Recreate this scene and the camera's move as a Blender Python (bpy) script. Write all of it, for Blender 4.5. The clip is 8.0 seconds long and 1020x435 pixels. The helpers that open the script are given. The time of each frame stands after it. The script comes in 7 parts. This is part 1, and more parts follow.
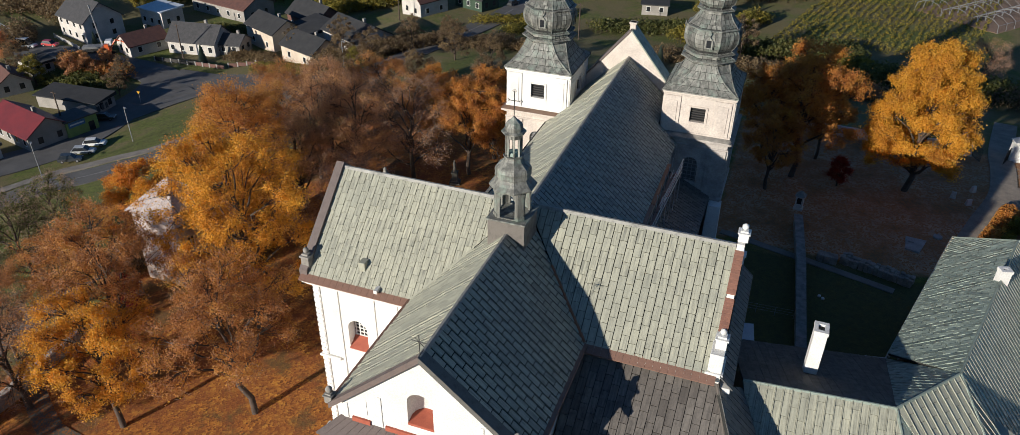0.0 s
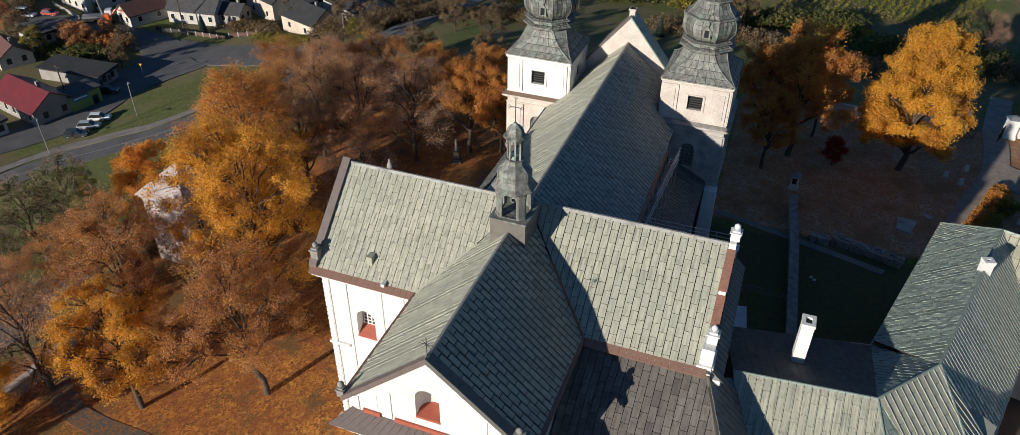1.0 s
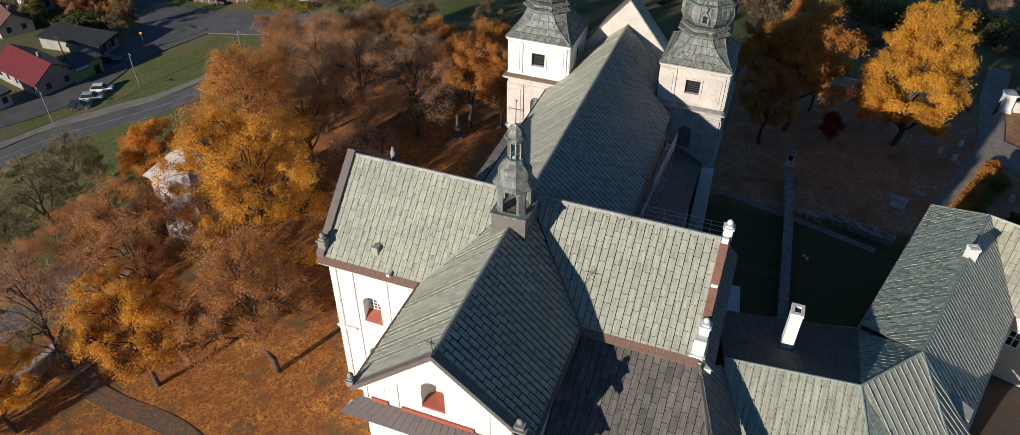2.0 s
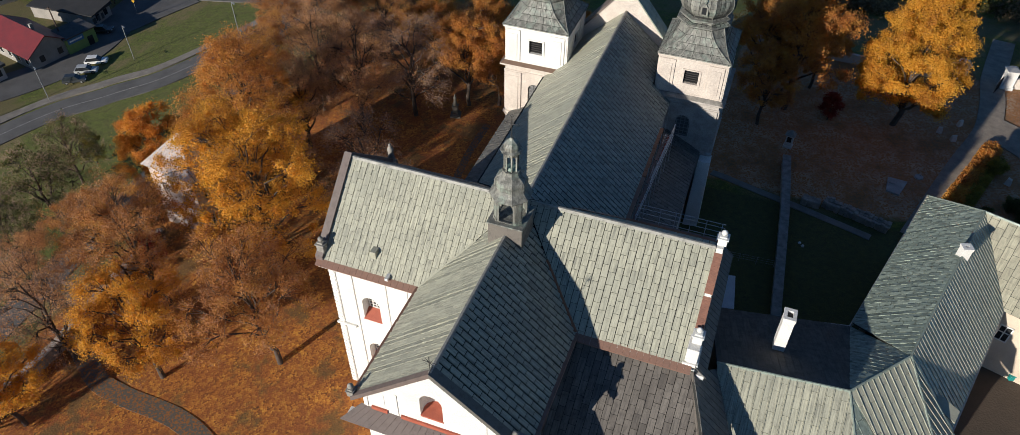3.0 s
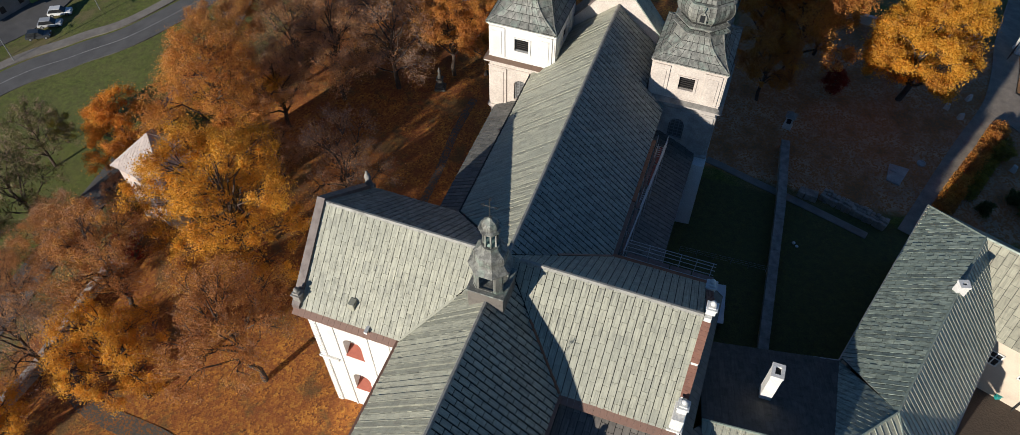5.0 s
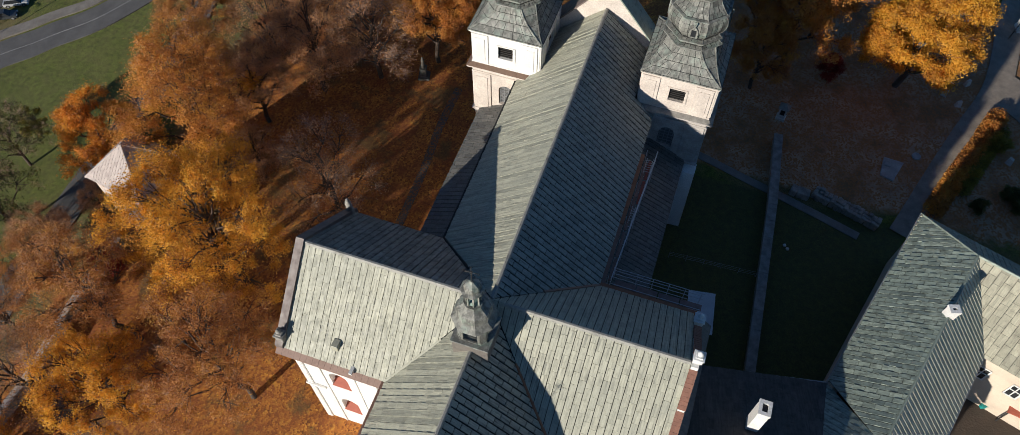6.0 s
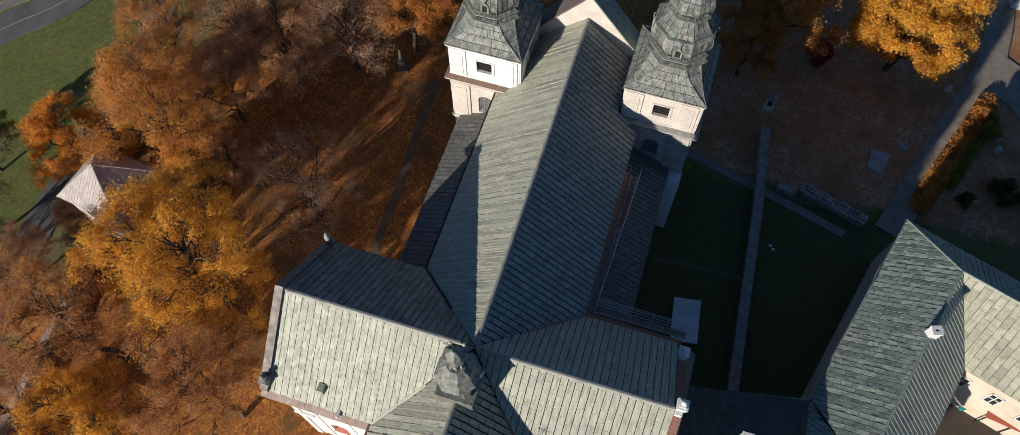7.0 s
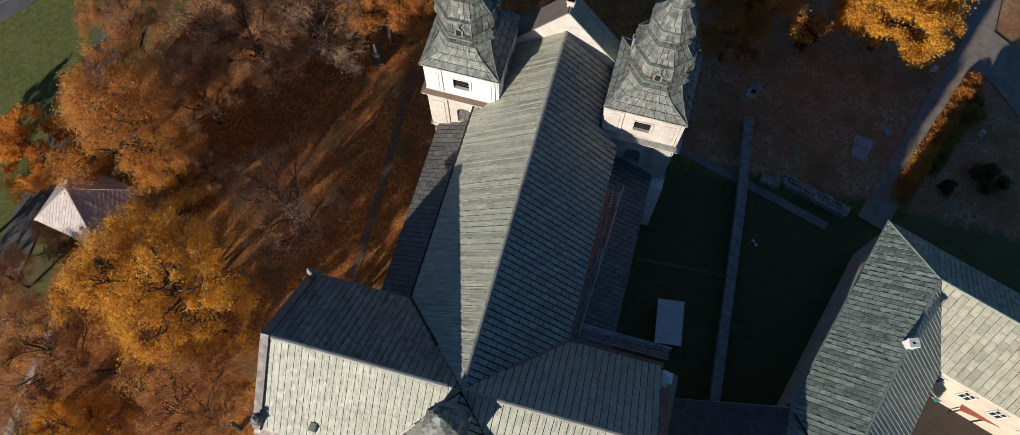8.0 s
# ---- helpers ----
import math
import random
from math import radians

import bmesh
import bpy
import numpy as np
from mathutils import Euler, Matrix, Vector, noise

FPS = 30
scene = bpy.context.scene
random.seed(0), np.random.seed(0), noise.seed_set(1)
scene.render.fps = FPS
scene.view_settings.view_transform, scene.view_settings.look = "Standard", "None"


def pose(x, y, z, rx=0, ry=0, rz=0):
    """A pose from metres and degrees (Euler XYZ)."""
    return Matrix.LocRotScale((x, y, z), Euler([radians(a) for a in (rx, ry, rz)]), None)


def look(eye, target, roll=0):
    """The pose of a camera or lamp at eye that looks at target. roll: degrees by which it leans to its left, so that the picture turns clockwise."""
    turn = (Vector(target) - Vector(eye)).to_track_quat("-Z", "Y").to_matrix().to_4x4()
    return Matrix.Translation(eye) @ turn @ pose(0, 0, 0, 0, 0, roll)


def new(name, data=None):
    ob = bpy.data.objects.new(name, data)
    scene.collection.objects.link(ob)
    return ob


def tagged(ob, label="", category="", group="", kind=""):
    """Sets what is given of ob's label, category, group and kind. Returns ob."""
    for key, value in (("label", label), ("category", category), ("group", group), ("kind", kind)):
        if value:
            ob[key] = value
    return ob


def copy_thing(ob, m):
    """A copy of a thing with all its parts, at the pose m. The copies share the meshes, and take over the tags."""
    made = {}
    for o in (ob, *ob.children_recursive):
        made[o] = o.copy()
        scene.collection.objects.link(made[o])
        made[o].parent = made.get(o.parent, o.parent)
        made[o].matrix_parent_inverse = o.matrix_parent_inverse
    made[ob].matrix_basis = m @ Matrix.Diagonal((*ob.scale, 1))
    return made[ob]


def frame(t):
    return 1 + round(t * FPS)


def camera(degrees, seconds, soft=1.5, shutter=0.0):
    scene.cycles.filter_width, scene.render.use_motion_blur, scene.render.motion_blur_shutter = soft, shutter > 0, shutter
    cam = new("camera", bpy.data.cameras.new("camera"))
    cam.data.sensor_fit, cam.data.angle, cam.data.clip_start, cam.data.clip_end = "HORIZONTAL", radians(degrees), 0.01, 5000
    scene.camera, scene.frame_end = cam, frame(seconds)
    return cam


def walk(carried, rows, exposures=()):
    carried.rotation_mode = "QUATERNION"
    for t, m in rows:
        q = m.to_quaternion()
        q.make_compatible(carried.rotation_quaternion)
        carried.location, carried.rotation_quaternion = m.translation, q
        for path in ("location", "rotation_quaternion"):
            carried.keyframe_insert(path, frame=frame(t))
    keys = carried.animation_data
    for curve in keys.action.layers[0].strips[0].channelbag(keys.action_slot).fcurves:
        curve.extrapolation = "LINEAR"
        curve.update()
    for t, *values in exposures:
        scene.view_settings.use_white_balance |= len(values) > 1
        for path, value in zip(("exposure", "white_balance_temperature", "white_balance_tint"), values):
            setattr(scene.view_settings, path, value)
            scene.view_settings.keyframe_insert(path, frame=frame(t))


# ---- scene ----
cam = camera(67.0, 8.0, soft=0.7)
METRES, EYE, TILT, LEAN, TURN = 60.0, 55.5, -32.0, -0.7, 20.5
ROWS = [
    (0.0, 0.0, 0.0, 0.0, 0.0, 0.0, -0.0),
    (0.5, -0.0009, -0.0181, 0.0279, 0.01, -1.51, 0.04),
    (1.0, -0.0016, -0.0383, 0.0583, 0.02, -3.31, 0.09),
    (1.5, -0.002, -0.0566, 0.086, 0.04, -5.02, 0.14),
    (3.0, 0.0044, -0.0629, 0.2069, 0.06, -10.89, 0.35),
    (3.5, 0.0087, -0.0449, 0.2563, 0.05, -12.85, 0.4),
    (4.0, 0.015, -0.0173, 0.3148, 0.03, -15.04, 0.45),
    (4.5, 0.022, 0.0147, 0.3724, -0.03, -17.32, 0.54),
    (6.0, 0.0474, 0.1413, 0.5754, -0.93, -25.41, 1.3),
    (6.5, 0.0563, 0.1872, 0.6426, -1.45, -28.15, 1.65),
    (7.0, 0.0666, 0.2386, 0.7159, -2.25, -31.25, 2.17),
    (7.5, 0.078, 0.2871, 0.7838, -3.12, -34.26, 2.75),
    (8.0, 0.0907, 0.3403, 0.8586, -3.97, -37.59, 3.28),
]
walk(cam, [(t, pose(17.2, -51.4, EYE, TILT, LEAN, TURN) @ pose(METRES * x, METRES * y, METRES * z, 90 + pitch, roll, yaw)) for t, x, y, z, yaw, pitch, roll in ROWS], [(0.0, 0.40, 5700, 10), (8.0, 0.40, 5700, 10)])

# ---- world and sun ----
SUN_TO = Vector((-1.75, -3.65, 1.05)).normalized()
world = bpy.data.worlds.new("world")
scene.world = world
world.use_nodes = True
wn = world.node_tree
sky = wn.nodes.new("ShaderNodeTexSky")
sky.sky_type = "NISHITA"
sky.sun_disc = False
sky.sun_elevation = math.asin(SUN_TO.z)
sky.sun_rotation = math.atan2(SUN_TO.x, SUN_TO.y)
sky.air_density, sky.dust_density, sky.ozone_density = 1.1, 0.05, 5.0
wn.links.new(sky.outputs[0], wn.nodes["Background"].inputs[0])
wn.nodes["Background"].inputs[1].default_value = 0.054
sun_data = bpy.data.lights.new("sun", "SUN")
sun_data.energy, sun_data.angle, sun_data.color = 5.0, radians(0.55), (1.0, 0.86, 0.66)
sun = new("sun", sun_data)
sun.matrix_world = look(SUN_TO * 300, (0, 0, 0))


# ---- materials ----
def material(name):
    m = bpy.data.materials.new(name)
    m.use_nodes = True
    return m, m.node_tree, m.node_tree.nodes["Principled BSDF"]


def node(nt, kind, **values):
    n = nt.nodes.new("ShaderNode" + kind)
    for k, v in values.items():
        n.inputs[k.replace("_", " ")].default_value = v
    return n


def ramp(nt, fac, stops):
    r = nt.nodes.new("ShaderNodeValToRGB")
    while len(r.color_ramp.elements) < len(stops):
        r.color_ramp.elements.new(0.5)
    for e, (p, c) in zip(r.color_ramp.elements, stops):
        e.position, e.color = p, (*c, 1) if len(c) == 3 else c
    nt.links.new(fac, r.inputs[0])
    return r.outputs[0]


def mix(nt, fac, a, b, mode="MIX"):
    n = nt.nodes.new("ShaderNodeMix")
    n.data_type, n.blend_type = "RGBA", mode
    for sock, val in ((n.inputs[0], fac), (n.inputs[6], a), (n.inputs[7], b)):
        if isinstance(val, bpy.types.NodeSocket):
            nt.links.new(val, sock)
        elif isinstance(val, (int, float)):
            sock.default_value = val
        else:
            sock.default_value = (*val, 1)
    return n.outputs[2]


def world_coords(nt, stretch=(1, 1, 1)):
    g = nt.nodes.new("ShaderNodeNewGeometry")
    mp = nt.nodes.new("ShaderNodeMapping")
    mp.inputs["Scale"].default_value = stretch
    nt.links.new(g.outputs["Position"], mp.inputs[0])
    return mp.outputs[0]


def noise_tex(nt, vec, scale, detail=5.0, rough=0.6):
    n = node(nt, "TexNoise", Scale=scale, Detail=detail, Roughness=rough)
    nt.links.new(vec, n.inputs["Vector"])
    return n.outputs["Fac"]


def bump(nt, bsdf, height, strength=0.3, distance=0.05):
    b = node(nt, "Bump", Strength=strength, Distance=distance)
    nt.links.new(height, b.inputs["Height"])
    nt.links.new(b.outputs[0], bsdf.inputs["Normal"])


def simple(name, col, col2, scale=2.0, rough=0.8, metal=0.0, bump_s=0.2, fine=25.0):
    """Two tones mixed by a coarse and a fine noise."""
    m, nt, b = material(name)
    v = world_coords(nt)
    a = noise_tex(nt, v, scale, 6)
    f = noise_tex(nt, v, fine, 3)
    c = mix(nt, ramp(nt, a, [(0.35, (0, 0, 0)), (0.65, (1, 1, 1))]), col, col2)
    c = mix(nt, 0.35, c, ramp(nt, f, [(0.3, (0.25, 0.25, 0.25)), (0.7, (1, 1, 1))]), "MULTIPLY")
    nt.links.new(c, b.inputs["Base Color"])
    b.inputs["Roughness"].default_value, b.inputs["Metallic"].default_value = rough, metal
    bump(nt, b, f, bump_s, 0.03)
    return m


def copper(name, pale, mid, dark, spread=0.5, island=False, rough=0.55, stain=0.5, run=(5.0, 0.55), upright=False, green=0.0, blotch=1.0):
    """Weathered copper sheet: each sheet its own tone, dark run-off streaks down the slope, blotches and pale patina."""
    m, nt, b = material(name)
    v = world_coords(nt)
    mp = nt.nodes.new("ShaderNodeMapping")
    tc = nt.nodes.new("ShaderNodeTexCoord")
    if upright:
        v2 = world_coords(nt, (run[0] * 0.6, run[0] * 0.6, run[1]))
        g = nt.nodes.new("ShaderNodeNewGeometry")
        rnd = g.outputs["Random Per Island"]
    elif island:
        g = nt.nodes.new("ShaderNodeNewGeometry")
        rnd = g.outputs["Random Per Island"]
        mp.inputs["Scale"].default_value = (run[0], run[1], 1)
        nt.links.new(tc.outputs["UV"], mp.inputs[0])
        v2 = mp.outputs[0]
    else:
        g = nt.nodes.new("ShaderNodeObjectInfo")
        rnd = g.outputs["Random"]
        sc = nt.nodes.new("ShaderNodeVectorMath")
        sc.operation = "SCALE"
        nt.links.new(g.outputs["Location"], sc.inputs[0])
        sc.inputs["Scale"].default_value = 0.8
        ad = nt.nodes.new("ShaderNodeVectorMath")
        ad.operation = "ADD"
        mp.inputs["Scale"].default_value = (run[0], run[1], 1)
        nt.links.new(tc.outputs["Object"], mp.inputs[0])
        nt.links.new(mp.outputs[0], ad.inputs[0])
        nt.links.new(sc.outputs[0], ad.inputs[1])
        v2 = ad.outputs[0]
    big = noise_tex(nt, v, 0.16, 5, 0.65)
    small = noise_tex(nt, v, 1.7, 7, 0.7)
    fine = noise_tex(nt, v, 12.0, 5, 0.75)
    streak = noise_tex(nt, v2, 1.0, 6, 0.7)
    sheet = ramp(nt, rnd, [(0.0, tuple(0.62 * q for q in mid)), (0.16, mid), (0.5, tuple(0.5 * (p + q) for p, q in zip(pale, mid))), (0.85, pale), (1.0, tuple(min(1, 1.12 * q) for q in pale))])
    base = mix(nt, spread, mix(nt, ramp(nt, big, [(0.3, (0, 0, 0)), (0.7, (1, 1, 1))]), mid, pale), sheet)

    def times(sock, k):
        am = nt.nodes.new("ShaderNodeMath")
        am.operation = "MULTIPLY"
        nt.links.new(sock, am.inputs[0])
        if isinstance(k, float):
            am.inputs[1].default_value = k
        else:
            nt.links.new(k, am.inputs[1])
        return am.outputs[0]

    st = ramp(nt, streak, [(0.42, (0, 0, 0)), (0.56, (1, 1, 1))] if upright else [(0.44, (0, 0, 0)), (0.7, (1, 1, 1))])
    where = ramp(nt, big, [(0.35, (0.35, 0.35, 0.35)), (0.65, (1, 1, 1))])
    base = mix(nt, times(times(st, where), min(1.0, stain * 1.5)), base, dark)
    base = mix(nt, times(ramp(nt, small, [(0.5, (0, 0, 0)), (0.75, (1, 1, 1))]), stain * blotch), base, dark)
    if green:
        patch = noise_tex(nt, v, 0.8, 5, 0.7)
        base = mix(nt, times(ramp(nt, patch, [(0.5, (0, 0, 0)), (0.66, (1, 1, 1))]), green), base, (0.27, 0.40, 0.33))
    base = mix(nt, 0.45, base, ramp(nt, fine, [(0.25, (0.4, 0.4, 0.4)), (0.7, (1, 1, 1))]), "MULTIPLY")
    nt.links.new(base, b.inputs["Base Color"])
    nt.links.new(ramp(nt, small, [(0.3, (rough - 0.1,) * 3), (0.7, (rough + 0.2,) * 3)]), b.inputs["Roughness"])
    bump(nt, b, small, 0.25, 0.03)
    return m


PALE, MID, DARK = (0.505, 0.495, 0.38), (0.345, 0.35, 0.285), (0.075, 0.08, 0.077)
M_SHEET = copper("patinated_copper_sheet", PALE, MID, DARK, spread=0.24, stain=0.7, blotch=0.45, run=(7.0, 0.4))
M_SHEET_J = copper("patinated_copper_sheeting", PALE, MID, DARK, island=True, spread=0.24, stain=0.7, blotch=0.5, run=(7.0, 0.3))
M_CONVENT = copper("green_copper_sheeting", (0.38, 0.44, 0.37), (0.24, 0.295, 0.255), (0.035, 0.04, 0.036), island=True, spread=0.5, stain=0.75, run=(4.0, 0.9), rough=0.42)
M_RIBBED = copper("blue_green_ribbed_sheeting", (0.44, 0.55, 0.50), (0.29, 0.38, 0.345), (0.07, 0.085, 0.08), island=True, spread=0.5, stain=0.5, run=(4.0, 0.5), rough=0.4)
# same copper, darker and bluer: shade of the nave's east slopes as colour
M_SHEET_SHADED = copper("shaded_copper_sheet", (0.37, 0.40, 0.36), (0.25, 0.28, 0.26), (0.05, 0.056, 0.055), island=True, spread=0.35, stain=0.6, blotch=0.6)
M_RIDGE = copper("pale_grey_ridge_sheet", (0.44, 0.43, 0.39), (0.27, 0.265, 0.24), (0.06, 0.06, 0.058), island=True, stain=0.8)
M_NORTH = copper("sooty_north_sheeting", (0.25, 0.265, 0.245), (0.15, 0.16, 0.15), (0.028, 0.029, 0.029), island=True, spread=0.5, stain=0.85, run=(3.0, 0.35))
M_GREY = copper("grey_weathered_sheeting", (0.20, 0.18, 0.158), (0.12, 0.105, 0.092), (0.035, 0.031, 0.029), island=True, spread=0.6, stain=0.62)
M_DARKROOF = copper("dark_aisle_sheeting", (0.18, 0.175, 0.16), (0.12, 0.118, 0.11), (0.035, 0.035, 0.034), island=True)
M_TAN = copper("tan_weathered_sheeting", (0.45, 0.43, 0.32), (0.31, 0.30, 0.225), (0.10, 0.095, 0.075), island=True, spread=0.5)
# near-black sheeting: the shade of the convent's back slope put into its colour
M_BACKSHADE = copper("shade_darkened_sheeting", (0.105, 0.097, 0.088), (0.06, 0.056, 0.052), (0.015, 0.015, 0.015), island=True, rough=0.7)
M_SPIRE = copper("streaked_copper", (0.37, 0.368, 0.325), (0.13, 0.13, 0.118), (0.02, 0.021, 0.02), island=True, spread=0.55, upright=True, run=(3.6, 0.3), stain=0.55, green=0.3, blotch=0.6)
M_GREEN = copper("bright_verdigris", (0.26, 0.36, 0.31), (0.15, 0.23, 0.20), (0.06, 0.10, 0.08), island=True)
M_JOINT = simple("dark_joint", (0.022, 0.023, 0.022), (0.035, 0.036, 0.033), 1.0, 0.9)
M_GUTTER = copper("brown_copper_gutter", (0.30, 0.17, 0.12), (0.20, 0.115, 0.085), (0.08, 0.05, 0.04), island=True, rough=0.45)
M_RUST = copper("bright_rusty_copper", (0.42, 0.17, 0.08), (0.30, 0.12, 0.06), (0.10, 0.05, 0.03), island=True)
M_BROWNSHEET = copper("brown_ledge_sheet", (0.22, 0.17, 0.15), (0.15, 0.12, 0.11), (0.06, 0.05, 0.05), island=True)
M_WHITE = simple("white_limewash", (0.80, 0.79, 0.76), (0.72, 0.70, 0.66), 0.5, 0.9, 0, 0.15, 9.0)
M_CREAM = simple("stained_cream_plaster", (0.67, 0.60, 0.53), (0.54, 0.475, 0.42), 0.6, 0.9, 0, 0.2, 6.0)
# plaster greyed in colour for the shade on the right tower's lower stage
M_PLASTER_SHADED = simple("shade_grey_plaster", (0.52, 0.48, 0.44), (0.34, 0.31, 0.29), 0.7, 0.9, 0, 0.2, 6.0)
M_OCHRE = simple("pale_ochre_plaster", (0.66, 0.56, 0.44), (0.52, 0.43, 0.34), 0.4, 0.9)
M_TERRA = simple("terracotta_sill", (0.42, 0.11, 0.06), (0.34, 0.085, 0.05), 2.0, 0.7)
M_STONE = simple("grey_stone", (0.34, 0.32, 0.29), (0.20, 0.19, 0.17), 1.2, 0.9, 0, 0.4)
M_COPING = simple("weathered_clay_tile", (0.27, 0.13, 0.09), (0.19, 0.095, 0.07), 1.5, 0.85)
M_GLASS = simple("dark_window_glass", (0.02, 0.022, 0.025), (0.035, 0.037, 0.04), 1.0, 0.12, 0, 0.02)
M_IRON = simple("dark_iron", (0.03, 0.03, 0.032), (0.05, 0.045, 0.04), 6.0, 0.6, 0.3)
M_STEEL = simple("galvanised_steel", (0.42, 0.43, 0.44), (0.33, 0.34, 0.35), 3.0, 0.45, 0.6)
M_WHITEPAINT = simple("white_paint", (0.78, 0.78, 0.76), (0.70, 0.70, 0.68), 3.0, 0.5)
M_BARK = simple("grey_brown_bark", (0.11, 0.078, 0.06), (0.055, 0.04, 0.03), 1.5, 0.95, 0, 0.6, 12.0)

M_TWIG = simple("brown_twigs", (0.36, 0.24, 0.175), (0.24, 0.16, 0.115), 1.0, 0.9)


def leafy(name, stops, glow=0.55):
    """Leaves: one tone a clump, some light comes through."""
    m, nt, b = material(name)
    g = nt.nodes.new("ShaderNodeNewGeometry")
    v = world_coords(nt)
    big = noise_tex(nt, v, 0.35, 3)
    am = nt.nodes.new("ShaderNodeMath")
    am.operation = "MULTIPLY_ADD"
    nt.links.new(big, am.inputs[0])
    am.inputs[1].default_value = 1.8
    ad = nt.nodes.new("ShaderNodeMath")
    ad.operation = "MULTIPLY_ADD"
    nt.links.new(g.outputs["Random Per Island"], ad.inputs[0])
    ad.inputs[1].default_value, ad.inputs[2].default_value = 0.36, -0.58
    nt.links.new(ad.outputs[0], am.inputs[2])
    c = ramp(nt, am.outputs[0], stops)
    nt.links.new(c, b.inputs["Base Color"])
    b.inputs["Roughness"].default_value = 0.6
    tr = nt.nodes.new("ShaderNodeBsdfTranslucent")
    nt.links.new(c, tr.inputs[0])
    mx = nt.nodes.new("ShaderNodeMixShader")
    mx.inputs[0].default_value = glow
    nt.links.new(b.outputs[0], mx.inputs[1])
    nt.links.new(tr.outputs[0], mx.inputs[2])
    nt.links.new(mx.outputs[0], nt.nodes["Material Output"].inputs[0])
    return m


L_GOLD = leafy("golden_leaves", [(0.0, (0.28, 0.11, 0.02)), (0.3, (0.58, 0.27, 0.03)), (0.65, (0.82, 0.44, 0.04)), (1.0, (0.76, 0.47, 0.06))])
L_ORANGE = leafy("orange_leaves", [(0.0, (0.26, 0.095, 0.03)), (0.35, (0.52, 0.22, 0.05)), (0.7, (0.68, 0.33, 0.06)), (1.0, (0.74, 0.45, 0.08))])
L_MAPLE = leafy("orange_gold_leaves", [(0.0, (0.36, 0.155, 0.02)), (0.35, (0.62, 0.315, 0.03)), (0.7, (0.74, 0.43, 0.04)), (1.0, (0.72, 0.36, 0.05))])
L_TANGERINE = leafy("bright_orange_leaves", [(0.0, (0.36, 0.13, 0.02)), (0.35, (0.66, 0.27, 0.03)), (0.7, (0.78, 0.37, 0.04)), (1.0, (0.78, 0.43, 0.06))])
L_RUST = leafy("rust_brown_leaves", [(0.0, (0.20, 0.08, 0.035)), (0.4, (0.42, 0.18, 0.055)), (0.7, (0.56, 0.27, 0.065)), (1.0, (0.68, 0.42, 0.08))], 0.45)
L_DUN = leafy("withered_brown_leaves", [(0.0, (0.32, 0.16, 0.085)), (0.5, (0.54, 0.28, 0.125)), (1.0, (0.70, 0.41, 0.15))])
L_GREEN = leafy("dull_green_leaves", [(0.0, (0.045, 0.055, 0.016)), (0.5, (0.125, 0.135, 0.036)), (1.0, (0.25, 0.215, 0.06))])
L_OLIVE = leafy("yellow_green_leaves", [(0.0, (0.09, 0.09, 0.02)), (0.5, (0.25, 0.215, 0.035)), (1.0, (0.48, 0.36, 0.05))])
L_THICKET = leafy("dull_brown_brush", [(0.0, (0.10, 0.065, 0.035)), (0.5, (0.21, 0.145, 0.075)), (1.0, (0.34, 0.25, 0.12))])
L_CONIFER = leafy("blue_green_needles", [(0.0, (0.015, 0.03, 0.02)), (0.5, (0.04, 0.06, 0.045)), (1.0, (0.10, 0.12, 0.09))], 0.15)
L_RED = leafy("crimson_leaves", [(0.0, (0.12, 0.01, 0.01)), (0.5, (0.30, 0.03, 0.02)), (1.0, (0.36, 0.07, 0.03))])


# ---- mesh helpers ----
def mesh_object(name, verts, faces, mat, parent=None, label="", smooth=False):
    me = bpy.data.meshes.new(name)
    me.from_pydata([tuple(v) for v in verts], [], faces)
    me.materials.append(mat)
    if smooth:
        me.polygons.foreach_set("use_smooth", [True] * len(me.polygons))
    ob = new(name, me)
    if parent is not None:
        ob.parent = parent
    if label:
        ob["label"] = label
    return ob


def part(name, bm, mat, parent, label="", smooth=False):
    """One bmesh as one mesh object under a thing or a part."""
    bmesh.ops.recalc_face_normals(bm, faces=bm.faces)
    me = bpy.data.meshes.new(name)
    bm.to_mesh(me)
    bm.free()
    me.materials.append(mat)
    if smooth:
        me.polygons.foreach_set("use_smooth", [True] * len(me.polygons))
    ob = new(name, me)
    if parent is not None:
        ob.parent = parent
    if label:
        ob["label"] = label
    return ob


def thing(name, label, category, group="", kind="", at=(0, 0, 0), turn=0.0):
    ob = new(name)
    ob.empty_display_size = 0.5
    ob.matrix_basis = pose(*at, 0, 0, turn)
    return tagged(ob, label, category, group, kind)


def box(bm, x0, x1, y0, y1, z0, z1, bevel=0.0):
    r = bmesh.ops.create_cube(bm, size=1.0, matrix=Matrix.Translation(((x0 + x1) / 2, (y0 + y1) / 2, (z0 + z1) / 2)) @ Matrix.Diagonal((abs(x1 - x0), abs(y1 - y0), abs(z1 - z0), 1)))
    if bevel:
        es = {e for v in r["verts"] for e in v.link_edges}
        bmesh.ops.bevel(bm, geom=list(es), offset=bevel, segments=1, affect="EDGES")
    return r["verts"]


def boxes(*specs, bevel=0.0):
    bm = bmesh.new()
    for s in specs:
        box(bm, *s, bevel=bevel)
    return bm


